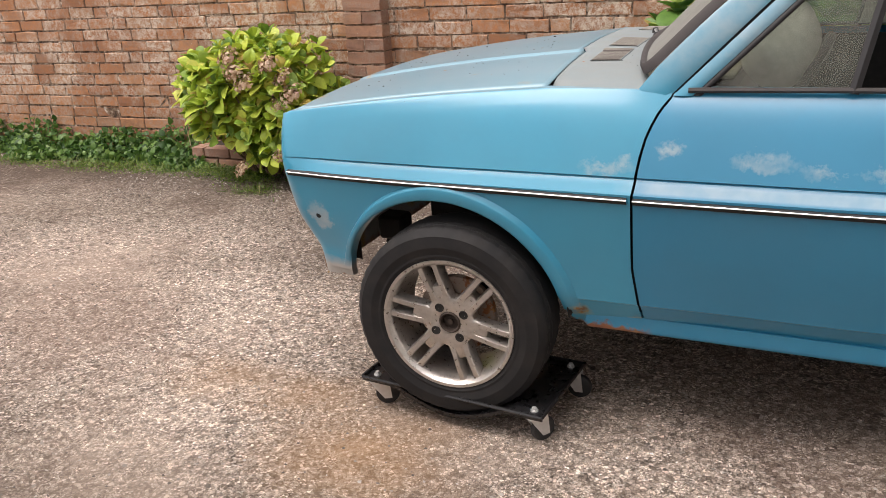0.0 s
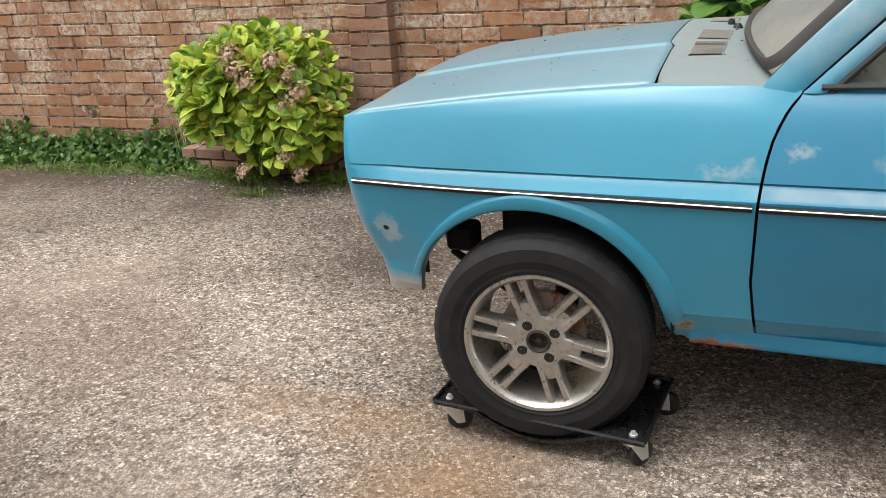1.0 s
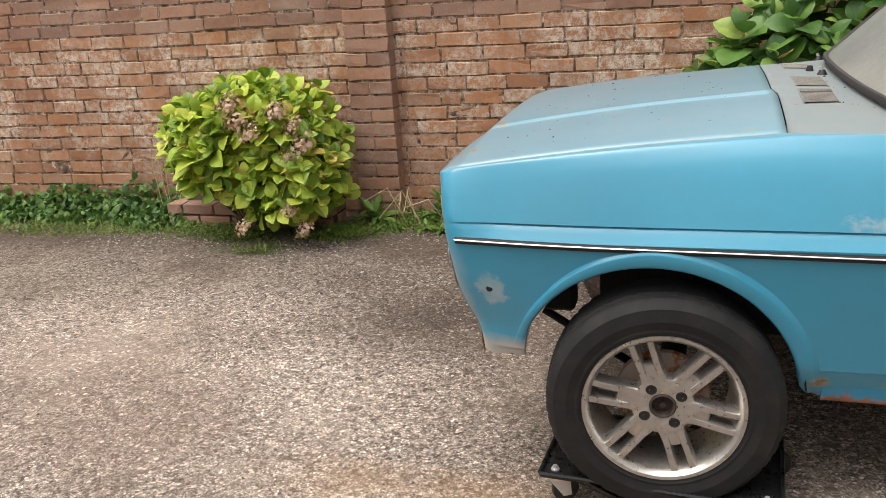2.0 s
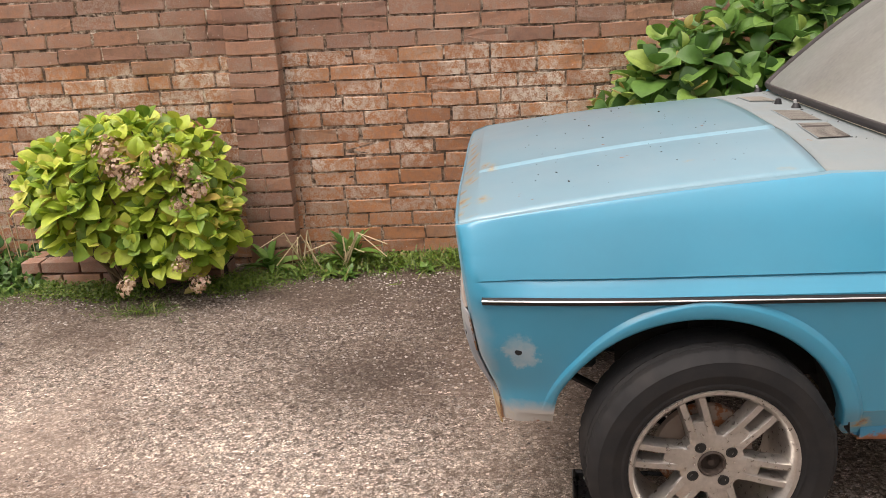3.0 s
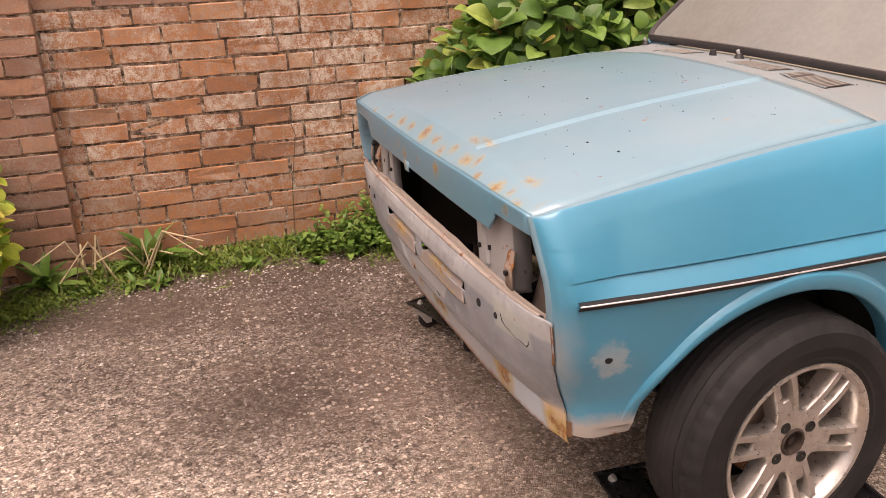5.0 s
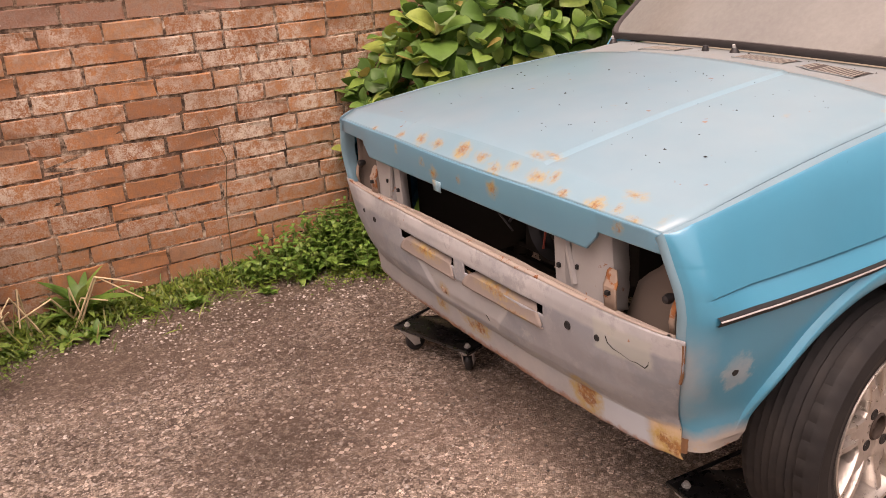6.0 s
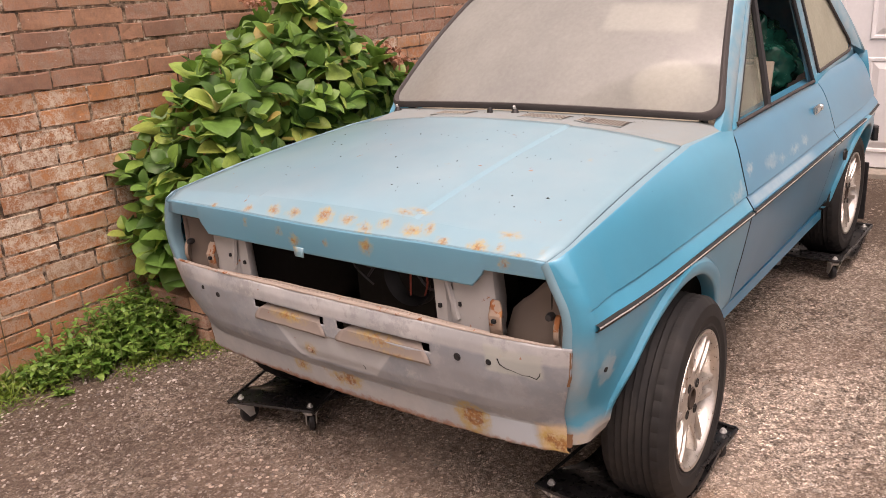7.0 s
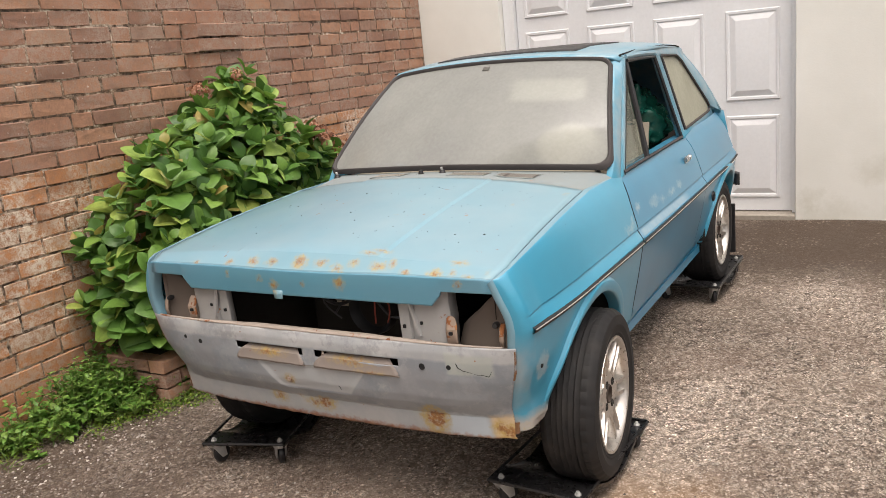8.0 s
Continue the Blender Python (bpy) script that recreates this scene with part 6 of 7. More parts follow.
tagged(part("plastic_bag", bag, m_bag, None, "", 80, pose(0.72, CY - 0.34, 1.08)), "crumpled dark green plastic bag on the rear seat", "bag")


# ---------------------------------------------------------------- plants
def leaf_mat(name, stops, gloss=0.45, edge=None, island=False):
    m, nt, b = mat(name)
    rnd = nt.nodes.new("ShaderNodeNewGeometry").outputs["Random Per Island"]
    c = coords(nt)
    oi = nt.nodes.new("ShaderNodeObjectInfo").outputs["Random"]
    mixr = calc(nt, "FRACT", calc(nt, "ADD", rnd, oi), 0.0)
    col = ramp(nt, mixr, stops)
    n = noise_at(nt, c, 30.0, 4)
    col = mix(nt, ramp(nt, n, [(0.4, 0.0), (0.75, 0.5)]), col, edge or tuple(x * 0.55 for x in stops[0][1]))
    link(nt, col, b.inputs["Base Color"])
    b.inputs["Roughness"].default_value = gloss
    b.inputs["Subsurface Weight"].default_value = 0.0
    trans = nt.nodes.new("ShaderNodeBsdfTranslucent")
    link(nt, col, trans.inputs[0])
    ms = node(nt, "ShaderNodeMixShader", Fac=0.28)
    link(nt, b.outputs[0], ms.inputs[1])
    link(nt, trans.outputs[0], ms.inputs[2])
    link(nt, ms.outputs[0], nt.nodes["Material Output"].inputs["Surface"])
    bump(nt, b, noise_at(nt, c, 90.0, 3), 0.25, 0.003)
    return m


m_leaf_yellow = leaf_mat("yellow_green_hydrangea_leaf", [(0.0, (0.10, 0.21, 0.03)), (0.25, (0.24, 0.38, 0.045)), (0.55, (0.46, 0.60, 0.07)), (0.86, (0.66, 0.74, 0.12)), (0.95, (0.68, 0.60, 0.13)), (1.0, (0.52, 0.30, 0.10))], edge=(0.26, 0.34, 0.045))
m_leaf_green = leaf_mat("deep_green_hydrangea_leaf", [(0.0, (0.045, 0.12, 0.028)), (0.4, (0.10, 0.225, 0.045)), (0.75, (0.185, 0.34, 0.065)), (0.93, (0.34, 0.45, 0.10)), (1.0, (0.36, 0.24, 0.08))], edge=(0.06, 0.13, 0.025))
m_ivy = leaf_mat("ivy_leaf", [(0.0, (0.035, 0.095, 0.022)), (0.5, (0.095, 0.205, 0.045)), (1.0, (0.20, 0.33, 0.075))])
m_weed = leaf_mat("weed_leaf", [(0.0, (0.06, 0.15, 0.025)), (0.5, (0.13, 0.27, 0.045)), (1.0, (0.25, 0.38, 0.09))])
m_moss = leaf_mat("bright_moss", [(0.0, (0.06, 0.12, 0.015)), (0.5, (0.13, 0.22, 0.025)), (0.9, (0.22, 0.30, 0.05)), (1.0, (0.28, 0.24, 0.09))])
m_flower = leaf_mat("faded_hydrangea_flower", [(0.0, (0.24, 0.14, 0.07)), (0.25, (0.50, 0.34, 0.20)), (0.6, (0.70, 0.53, 0.38)), (0.88, (0.78, 0.62, 0.48)), (1.0, (0.74, 0.46, 0.40))], 0.7)
m_dead = leaf_mat("russet_flower", [(0.0, (0.25, 0.10, 0.05)), (0.5, (0.42, 0.20, 0.12)), (1.0, (0.55, 0.30, 0.22))], 0.7)
m_stem = plain("brown_stem", (0.13, 0.09, 0.05), 0.85)
m_straw = plain("dry_straw", (0.52, 0.42, 0.26), 0.8, vary=0.2)
m_soil = plain("dark_soil", (0.035, 0.026, 0.018), 0.95, vary=0.5, relief=0.6)


LEAF = [(0.0, 0.10), (0.07, 0.48), (0.20, 0.86), (0.40, 1.0), (0.60, 0.94), (0.76, 0.73), (0.88, 0.44), (0.96, 0.18), (1.0, 0.0)]


def leaf_rows(length, width, curl, fold, n=6, across=2):
    """Rows across a broad oval leaf that grows along +x: creased along its rib, each half domed, the tip bent down."""
    rows = []
    for i in range(n + 1):
        t = i / n
        w = width * lerp_table(LEAF, t) * (1.0 + (0.05 if i % 2 and across > 2 else 0.0))
        z = curl * (t - t * t * 1.7) * length
        row = []
        for k in range(-(across // 2), across // 2 + 1):
            u = k / (across // 2)
            row.append((length * t, u * w, z + fold * w * (abs(u) if across < 4 else 1.9 * abs(u) - 1.25 * u * u)))
        rows.append(row)
    return rows


def add_leaf(V, F, m, length, width, curl, fold, n=6, across=2):
    rows = leaf_rows(length, width, curl, fold, n, across)
    o, c = len(V), across + 1
    V += [tuple(m @ Vector(p)) for r in rows for p in r]
    for i in range(n):
        for k in range(across):
            a = o + i * c + k
            F.append((a, a + c, a + c + 1, a + 1))


def leaf_cluster(seed, count, length, width, material, spread=1.0):
    """A shoot's rosette of paired leaves, its axis along +z."""
    r = random.Random(seed)
    V, F = [], []
    for i in range(count):
        turn = i * radians(137.5) + r.uniform(-0.3, 0.3)
        k = i / max(1, count - 1)
        lift = radians(62 - 54 * k * spread + r.uniform(-12, 12))
        size = (0.55 + 0.5 * k) * r.uniform(0.85, 1.12)
        m = Matrix.Translation((0, 0, 0.03 * (1 - k) - 0.05 * k)) @ Matrix.Rotation(turn, 4, "Z") @ Matrix.Translation((0.012, 0, 0)) @ Matrix.Rotation(-lift, 4, "Y") @ Matrix.Rotation(r.uniform(-0.35, 0.35), 4, "X")
        add_leaf(V, F, m, length * size, width * size, r.uniform(0.0, 0.32), r.uniform(0.2, 0.55), 8, 4)
    return mesh("shoot", V, F, material, 60)


def flower_head(seed, radius, material):
    r = random.Random(seed)
    V, F = [], []
    for i in range(90):
        d = Vector((r.gauss(0, 1), r.gauss(0, 1), abs(r.gauss(0, 1)) * 0.8)).normalized()
        m = Matrix.Translation(Vector((d.x * 1.3, d.y, d.z * 0.55)) * radius * r.uniform(0.35, 1.15)) @ d.to_track_quat("Z", "Y").to_matrix().to_4x4() @ Matrix.Rotation(r.uniform(0, 6.3), 4, "Z") @ Matrix.Rotation(r.uniform(-0.7, 0.7), 4, "X")
        s = radius * r.uniform(0.13, 0.28)
        o = len(V)
        V += [tuple(m @ Vector(p)) for p in ((-s, 0, 0.2 * s), (0, -s, -0.1 * s), (s, 0, 0.25 * s), (0, s, 0.0))]
        F.append((o, o + 1, o + 2, o + 3))
    return mesh("flower_head", V, F, material, 0)


def aim(p, d, roll=0.0, size=1.0):
    return Matrix.Translation(p) @ Vector(d).normalized().to_track_quat("Z", "Y").to_matrix().to_4x4() @ Matrix.Rotation(roll, 4, "Z") @ Matrix.Scale(size, 4)


def build_shrub(base, label, inside, surface, count, leaf_len, leaf_wid, material, flowers, flower_mat, seed, fill):
    """inside(p): how deep p lies in the crown's shape (0 at its skin, 1 at the core, negative outside); p from the base."""
    r = random.Random(seed)
    shrub = thing("hydrangea_shrub", Matrix.Translation(base), label, "shrub", "shrubs along the wall")
    shapes = [leaf_cluster(seed * 10 + k, r.randint(5, 8), leaf_len, leaf_wid, material) for k in range(7)]
    lo, hi = surface
    placed = []
    tries = 0
    while len(placed) < count and tries < 60000:
        tries += 1
        p = Vector([r.uniform(a, b_) for a, b_ in zip(lo, hi)])
        deep = inside(p)
        if not (0.0 < deep < 0.28):
            continue
        if any((p - q).length < leaf_len * 0.70 for q in placed):
            continue
        placed.append(p)
        e = 0.04
        g = Vector((inside(p + Vector((e, 0, 0))) - inside(p - Vector((e, 0, 0))), inside(p + Vector((0, e, 0))) - inside(p - Vector((0, e, 0))), inside(p + Vector((0, 0, e))) - inside(p - Vector((0, 0, e)))))
        d = (-g).normalized() * 0.62 + Vector((r.uniform(-0.35, 0.35), r.uniform(-0.45, 0.1), 0.95 + r.uniform(-0.3, 0.3)))
        child("shoot", shapes[r.randrange(7)], shrub, at=aim(p, d, r.uniform(0, 6.3), r.uniform(0.75, 1.15)))
    # darker loose leaves inside
    V, F = [], []
    for _ in range(fill * 30):
        p = Vector([r.uniform(a, b_) for a, b_ in zip(lo, hi)])
        if inside(p) < 0.16 or len(F) > fill * 10:
            continue
        m = aim(p, (r.uniform(-1, 1), r.uniform(-1, 0.5), r.uniform(-0.6, 0.9)), r.uniform(0, 6.3), r.uniform(0.5, 0.95))
        add_leaf(V, F, m @ Matrix.Rotation(radians(-90), 4, "Y"), leaf_len, leaf_wid, 0.3, 0.25, 6, 2)
    inner = child("inner_leaves", mesh("inner_leaves", V, F, material, 60), shrub)
    inner["kind"] = "stuff"
    # stems fan out from the base
    for i in range(min(26, len(placed))):
        tip = placed[i * len(placed) // 26]
        start = Vector((tip.x * 0.25 + r.uniform(-0.08, 0.08), tip.y * 0.2, 0.02))
        midp = start.lerp(tip, 0.55) + Vector((r.uniform(-0.05, 0.05), r.uniform(-0.05, 0.05), 0.06))
        part("stem", tube_bm([start, midp, tip], [0.009, 0.006, 0.003], 6), m_stem, shrub)
    heads = [flower_head(seed + 50 + k, 0.05, flower_mat) for k in range(3)]
    for p, size in flowers:
        child("flower_head", heads[r.randrange(3)], shrub, "faded dusty pink flower head", at=aim(p, (r.uniform(-0.4, 0.4), -0.7, 0.7), r.uniform(0, 6), size))
    return shrub


def blob(x, y, z):
    return 0.22 * noise.noise((x * 2.7 + 5, y * 2.7, z * 2.7)) + 0.08 * noise.noise((x * 7, y * 7, z * 7))


def inside_round(p):
    """A low, boxy heap: flat on top, one end hanging lower than the other."""
    top = lerp_table([(-0.56, 0.60), (-0.44, 0.74), (-0.30, 0.83), (0.30, 0.86), (0.42, 0.80), (0.54, 0.58)], p.x)
    low = lerp_table([(-0.60, 0.46), (-0.45, 0.34), (-0.25, 0.26), (-0.02, 0.24), (0.08, 0.11), (0.58, 0.11)], p.x)
    mid, half = (top + low) / 2, (top - low) / 2
    s = (abs((p.z - mid) / half) ** 3.2 + abs(p.y / 0.32) ** 2.4 + abs(p.x / 0.545) ** 5) ** (1 / 2.8)
    return 1 - s + 0.85 * blob(*p)


def inside_cone(p):
    """A tall heap leaning on the wall, highest near its middle and trailing away to the front end."""
    top = lerp_table([(-0.88, 0.50), (-0.72, 0.74), (-0.5, 0.98), (-0.25, 1.16), (0.0, 1.27), (0.12, 1.30), (0.20, 1.56), (0.30, 1.56), (0.36, 1.24), (0.75, 1.0), (0.95, 0.72)], p.x)
    low = lerp_table([(-0.95, 0.24), (-0.6, 0.09), (-0.2, 0.06), (0.9, 0.05)], p.x)
    if p.z > top + 0.2 or p.z < low - 0.2 or abs(p.x) > 1.05:
        return -1.0
    mid, half = (top + low) / 2, (top - low) / 2
    reach = 0.36 - 0.14 * max(0.0, (p.z - 0.8) / 0.8)
    s = (abs((p.z - mid) / half) ** 3 + abs(p.y / reach) ** 2.4 + abs(p.x / (0.80 if p.x < 0 else 0.93)) ** 6) ** (1 / 2.6)
    return 1 - s + 0.85 * blob(*p)


build_shrub((-3.42, 4.26, 0.03), "bushy yellow-green hydrangea with faded pink flower heads against the wall", inside_round, ((-0.65, -0.4, 0.0), (0.65, 0.2, 1.0)), 190, 0.118, 0.051, m_leaf_yellow,
            [((0.08, -0.33, 0.80), 1.2), ((0.13, -0.36, 0.72), 1.1), ((0.20, -0.36, 0.66), 1.2), ((0.34, -0.30, 0.76), 1.2), ((0.42, -0.28, 0.68), 1.0), ((0.46, -0.28, 0.58), 1.3), ((0.40, -0.30, 0.52), 1.0), ((0.36, -0.32, 0.22), 0.9), ((0.08, -0.36, 0.12), 1.0), ((0.42, -0.28, 0.10), 1.0)], m_flower, 3, 330)
build_shrub((-0.27, 4.40, 0.12), "tall dark green hydrangea leaning on the brick wall behind the car", inside_cone, ((-1.0, -0.45, 0.0), (1.0, 0.26, 1.7)), 265, 0.150, 0.062, m_leaf_green,
            [((0.70, -0.27, 0.98), 1.7), ((0.85, -0.27, 0.88), 1.7), ((0.80, -0.30, 0.76), 1.5), ((0.93, -0.24, 0.74), 1.5), ((0.62, -0.28, 1.05), 1.2), ((-0.28, -0.3, 1.36), 0.9), ((0.0, -0.3, 1.42), 0.7)], m_dead, 7, 700)


def scatter_leaves(name, label, where, count, length, width, material, height, seed, category, upright=0.4):
    """Low leafy growth as one mass: where(random) gives (x, y, how tall)."""
    r = random.Random(seed)
    V, F = [], []
    for _ in range(count):
        x, y, k = where(r)
        p = (x, y, ground_z(x) + r.random() ** 1.3 * height * k)
        d = (r.gauss(0, 0.6), r.gauss(-0.35, 0.6), upright + r.random())
        m = aim(p, d, r.uniform(0, 6.3), r.uniform(0.55, 1.2))
        add_leaf(V, F, m @ Matrix.Rotation(radians(r.uniform(-60, 0)), 4, "Y"), length, width, r.uniform(0, 0.5), r.uniform(0, 0.4), 3)
    ob = new(name, mesh(name, V, F, material, 60))
    return tagged(ob, label, category, kind="stuff")


def strip_place(x0, x1, y_of, depth):
    def place(r):
        x = r.uniform(x0, x1)
        k = r.random()
        y = y_of(x) - 0.02 - depth * k * (0.75 + 0.5 * noise.noise((x * 2, 0, 0)))
        return x, y, max(0.12, 1 - k) * (0.75 + 0.5 * noise.noise((x * 3, y * 3, 1)))
    return place


scatter_leaves("ivy", "low dark green ivy and nettles along the wall foot", strip_place(-7.0, -3.95, wall_y, 0.42), 4200, 0.055, 0.023, m_ivy, 0.27, 11, "ivy")
def mossy(r, spots_, spread_x, spread_y):
    x, y = r.choice(spots_)
    return r.gauss(x, spread_x), r.gauss(y, spread_y), 1.0


scatter_leaves("ground_moss", "bright green moss and creeping weeds on the drive's edge", lambda r: mossy(r, ((-3.0, 4.30), (-2.85, 4.36), (-2.75, 4.42), (-3.75, 4.25), (-3.9, 4.25), (-3.5, 4.18), (-3.62, 4.22), (-2.95, 4.25)), 0.11, 0.065), 8200, 0.013, 0.0055, m_moss, 0.042, 12, "moss", 0.9)
scatter_leaves("ground_moss", "low green weeds along the wall foot", lambda r: (lambda x: (x, wall_y(x) - 0.03 - abs(r.gauss(0, 0.10)), 1.0))(r.uniform(-2.6, -1.0)), 4200, 0.020, 0.008, m_moss, 0.05, 13, "moss", 0.8)
scatter_leaves("ground_moss", "sparse moss and grass at the drive's edge", lambda r: mossy(r, ((-5.6, 4.16), (-5.2, 4.2), (-4.9, 4.14), (-4.6, 4.2), (-4.35, 4.2), (-6.2, 4.15)), 0.22, 0.06), 2600, 0.016, 0.0045, m_moss, 0.022, 14, "moss", 0.9)
scatter_leaves("ground_moss", "moss and fallen bits beside the planter", lambda r: mossy(r, ((-1.0, 4.2), (-1.2, 4.3), (-0.85, 4.12)), 0.09, 0.06), 1800, 0.014, 0.006, m_moss, 0.03, 15, "moss", 0.8)

scatter_leaves("grass", "thin green grass along the wall foot", lambda r: (lambda x: (x, wall_y(x) - 0.03 - abs(r.gauss(0, 0.14)), 1.0))(r.uniform(-2.62, -0.8)), 2600, 0.085, 0.0030, m_moss, 0.012, 16, "grass", 1.3)
scatter_leaves("grass", "thin dry grass tufts at the drive's edge", lambda r: mossy(r, ((-4.3, 4.25), (-4.05, 4.3), (-5.1, 4.22), (-3.3, 3.93), (-5.8, 4.2), (-4.7, 4.26)), 0.10, 0.05), 1100, 0.07, 0.0026, m_moss, 0.010, 17, "grass", 1.3)


def build_weed(at, seed, count, length, width, label, material, lean=0.5):
    r = random.Random(seed)
    w = thing("weed", at, label, "weed", "weeds at the wall foot")
    V, F = [], []
    for i in range(count):
        turn = i * 2.4 + r.uniform(-0.3, 0.3)
        lift = radians(r.uniform(15, 75))
        s = r.uniform(0.6, 1.15)
        m = Matrix.Rotation(turn, 4, "Z") @ Matrix.Rotation(-lift, 4, "Y") @ Matrix.Rotation(r.uniform(-0.4, 0.4), 4, "X")
        add_leaf(V, F, m, length * s, width * s, r.uniform(0.2, 0.7), r.uniform(0.15, 0.4), 6)
    child("leaves", mesh("leaves", V, F, material, 60), w)
    return w


for i, (x, y, n, ln, wd) in enumerate(((-2.80, 4.52, 26, 0.20, 0.024), (-2.34, 4.58, 26, 0.22, 0.024), (-2.40, 4.62, 14, 0.16, 0.02))):
    build_weed(pose(x, y, 0.01), 40 + i, n, ln, wd, "dark green long-leaved weed at the wall foot", m_weed)


def build_leafy_weed(at, seed, stems, tall, length, width, label):
    """A clump of thin upright stems with pairs of pointed leaves."""
    r = random.Random(seed)
    w = thing("weed", at, label, "weed", "weeds at the wall foot")
    V, F = [], []
    bm = bmesh.new()
    for _ in range(stems):
        a, lean = r.uniform(0, 6.3), r.uniform(0.05, 0.45)
        h = tall * r.uniform(0.55, 1.1)
        tip = Vector((math.cos(a) * lean * h, math.sin(a) * lean * h, h))
        foot = Vector((r.gauss(0, 0.03), r.gauss(0, 0.03), 0.0))
        tube_bm([foot, foot + tip * 0.5 + Vector((0, 0, 0.03 * h)), foot + tip], [0.003, 0.0022, 0.0012], 5, bm)
        pairs = max(3, int(h / 0.028))
        for k in range(pairs):
            f = (k + 1) / pairs
            for side in (0, math.pi):
                turn = k * 1.57 + side + a + r.uniform(-0.3, 0.3)
                size = (1.15 - 0.6 * f) * r.uniform(0.75, 1.15)
                m = Matrix.Translation(foot + tip * f) @ Matrix.Rotation(turn, 4, "Z") @ Matrix.Rotation(-radians(r.uniform(-5, 50)), 4, "Y")
                add_leaf(V, F, m, length * size, width * size, r.uniform(0.1, 0.5), r.uniform(0.15, 0.4), 5)
    part("stem", bm, m_weedstem, w)["kind"] = "stuff"
    child("leaves", mesh("leaves", V, F, m_weed, 60), w)
    return w


m_weedstem = plain("green_weed_stem", (0.14, 0.20, 0.06), 0.7)
rw = random.Random(9)
for i in range(34):
    x = rw.triangular(-1.75, -0.72, -1.05)
    y = wall_y(x) - 0.07 - rw.random() ** 1.2 * (0.20 + 0.22 * max(0.0, min(1.0, (x + 1.6) / 0.5)))
    k = max(0.35, min(1.0, (x + 1.95) / 0.75)) * (1.0 - 0.45 * (wall_y(x) - y) / 0.45)
    build_leafy_weed(pose(x, y, ground_z(x), 0, 0, rw.uniform(0, 360)), 60 + i, rw.randint(6, 9), 0.27 * k, 0.062, 0.017, "bushy light green weed clump at the wall foot")
for i in range(16):
    x = rw.uniform(-2.75, -0.9)
    y = wall_y(x) - 0.08 - rw.random() * 0.30
    build_weed(pose(x, y, ground_z(x), 0, 0, rw.uniform(0, 360)), 160 + i, 18, rw.uniform(0.05, 0.085), rw.uniform(0.010, 0.016), "flat rosette of dandelion leaves at the wall foot", m_weed)

# dry stalks
r4 = random.Random(21)
for i in range(12):
    x, y = -2.56 + r4.uniform(-0.12, 0.25), 4.55 + r4.uniform(-0.06, 0.06)
    dx = r4.uniform(-0.25, 0.30)
    pts = [(x, y, 0.0), (x + dx * 0.4, y - 0.05, r4.uniform(0.12, 0.24)), (x + dx, y - 0.1, r4.uniform(0.02, 0.22))]
    tagged(part("dry_stalk", tube_bm(pts, [0.0055, 0.0045, 0.003], 6), m_straw, None), "pale dry bent plant stalk at the wall foot", "dry stalk", "dry stalks at the pilaster")
for i in range(4):
    x = -4.12 + r4.uniform(-0.2, 0.12)
    pts = [(x, 4.52, 0.1), (x + r4.uniform(-0.03, 0.03), 4.52, 0.35), (x + r4.uniform(-0.08, 0.08), 4.52, r4.uniform(0.5, 0.62))]
    tagged(part("dry_stalk", tube_bm(pts, [0.003, 0.0025, 0.0015], 5), m_straw, None), "thin upright dry stalk before the wall", "dry stalk", "dry stalks by the ivy")
pts = [(-1.66, 4.66, 0.0), (-1.64, 4.69, 0.3), (-1.60, 4.70, 0.55), (-1.66, 4.70, 0.75)]
tagged(part("dry_stalk", tube_bm(pts, [0.003, 0.0025, 0.002, 0.001], 5), m_stem, None), "thin brown bramble stem on the wall", "dry stalk")
V, F = [], []
add_leaf(V, F, pose(0, 0, 0.012, 8, -6, 35), 0.10, 0.035, 0.25, 0.3)
fallen = new("fallen_leaf", mesh("fallen_leaf", V, F, m_fallen, 60))
fallen.matrix_basis = pose(-3.16, 4.14, 0.004)
tagged(fallen, "pale yellow fallen leaf on the drive", "leaf")


# ---- low brick planters
def build_planter(x0, x1, y0, y1, courses, label):
    p = thing("planter", pose((x0 + x1) / 2, y0, 0), label, "planter", "planters along the wall")
    w = x1 - x0
    part("soil", box_bm(-w / 2 + 0.01, w / 2 - 0.01, 0.05, y1 - y0, 0.0, courses * 0.075 - 0.01, 0.004), m_soil, p, "dark soil")
    r = random.Random(int(abs(x0) * 100))
    n = max(2, round(w / 0.225))
    for k in range(courses):
        for i in range(n + (k % 2)):
            a = -w / 2 + (i - 0.5 * (k % 2)) * w / n
            b_ = a + w / n - 0.010
            a, b_ = max(a, -w / 2), min(b_, w / 2)
            if b_ - a < 0.03:
                continue
            v, f = brick_shape(r.randrange(999), b_ - a, 0.066, 0.10)
            child("brick", mesh("brick", v, f, m_brick_dark, 0), p, at=Matrix.Translation(((a + b_) / 2, r.uniform(-0.003, 0.003), 0.036 + k * 0.075)))
    for sx in (-1, 1):
        for k in range(courses):
            v, f = brick_shape(r.randrange(999), y1 - y0 - 0.12, 0.066, 0.08)
            child("brick", mesh("brick", v, f, m_brick_dark, 0), p, at=Matrix.Translation((sx * w / 2, 0.11 + (y1 - y0 - 0.12) / 2, 0.036 + k * 0.075)) @ Matrix.Rotation(radians(90 * sx), 4, "Z"))


build_planter(-4.16, -3.02, 4.36, 4.60, 2, "low dark brick planter edge below the hydrangea")
build_planter(-0.98, 0.75, 4.20, 4.62, 3, "low brown brick planter at the foot of the tall hydrangea")

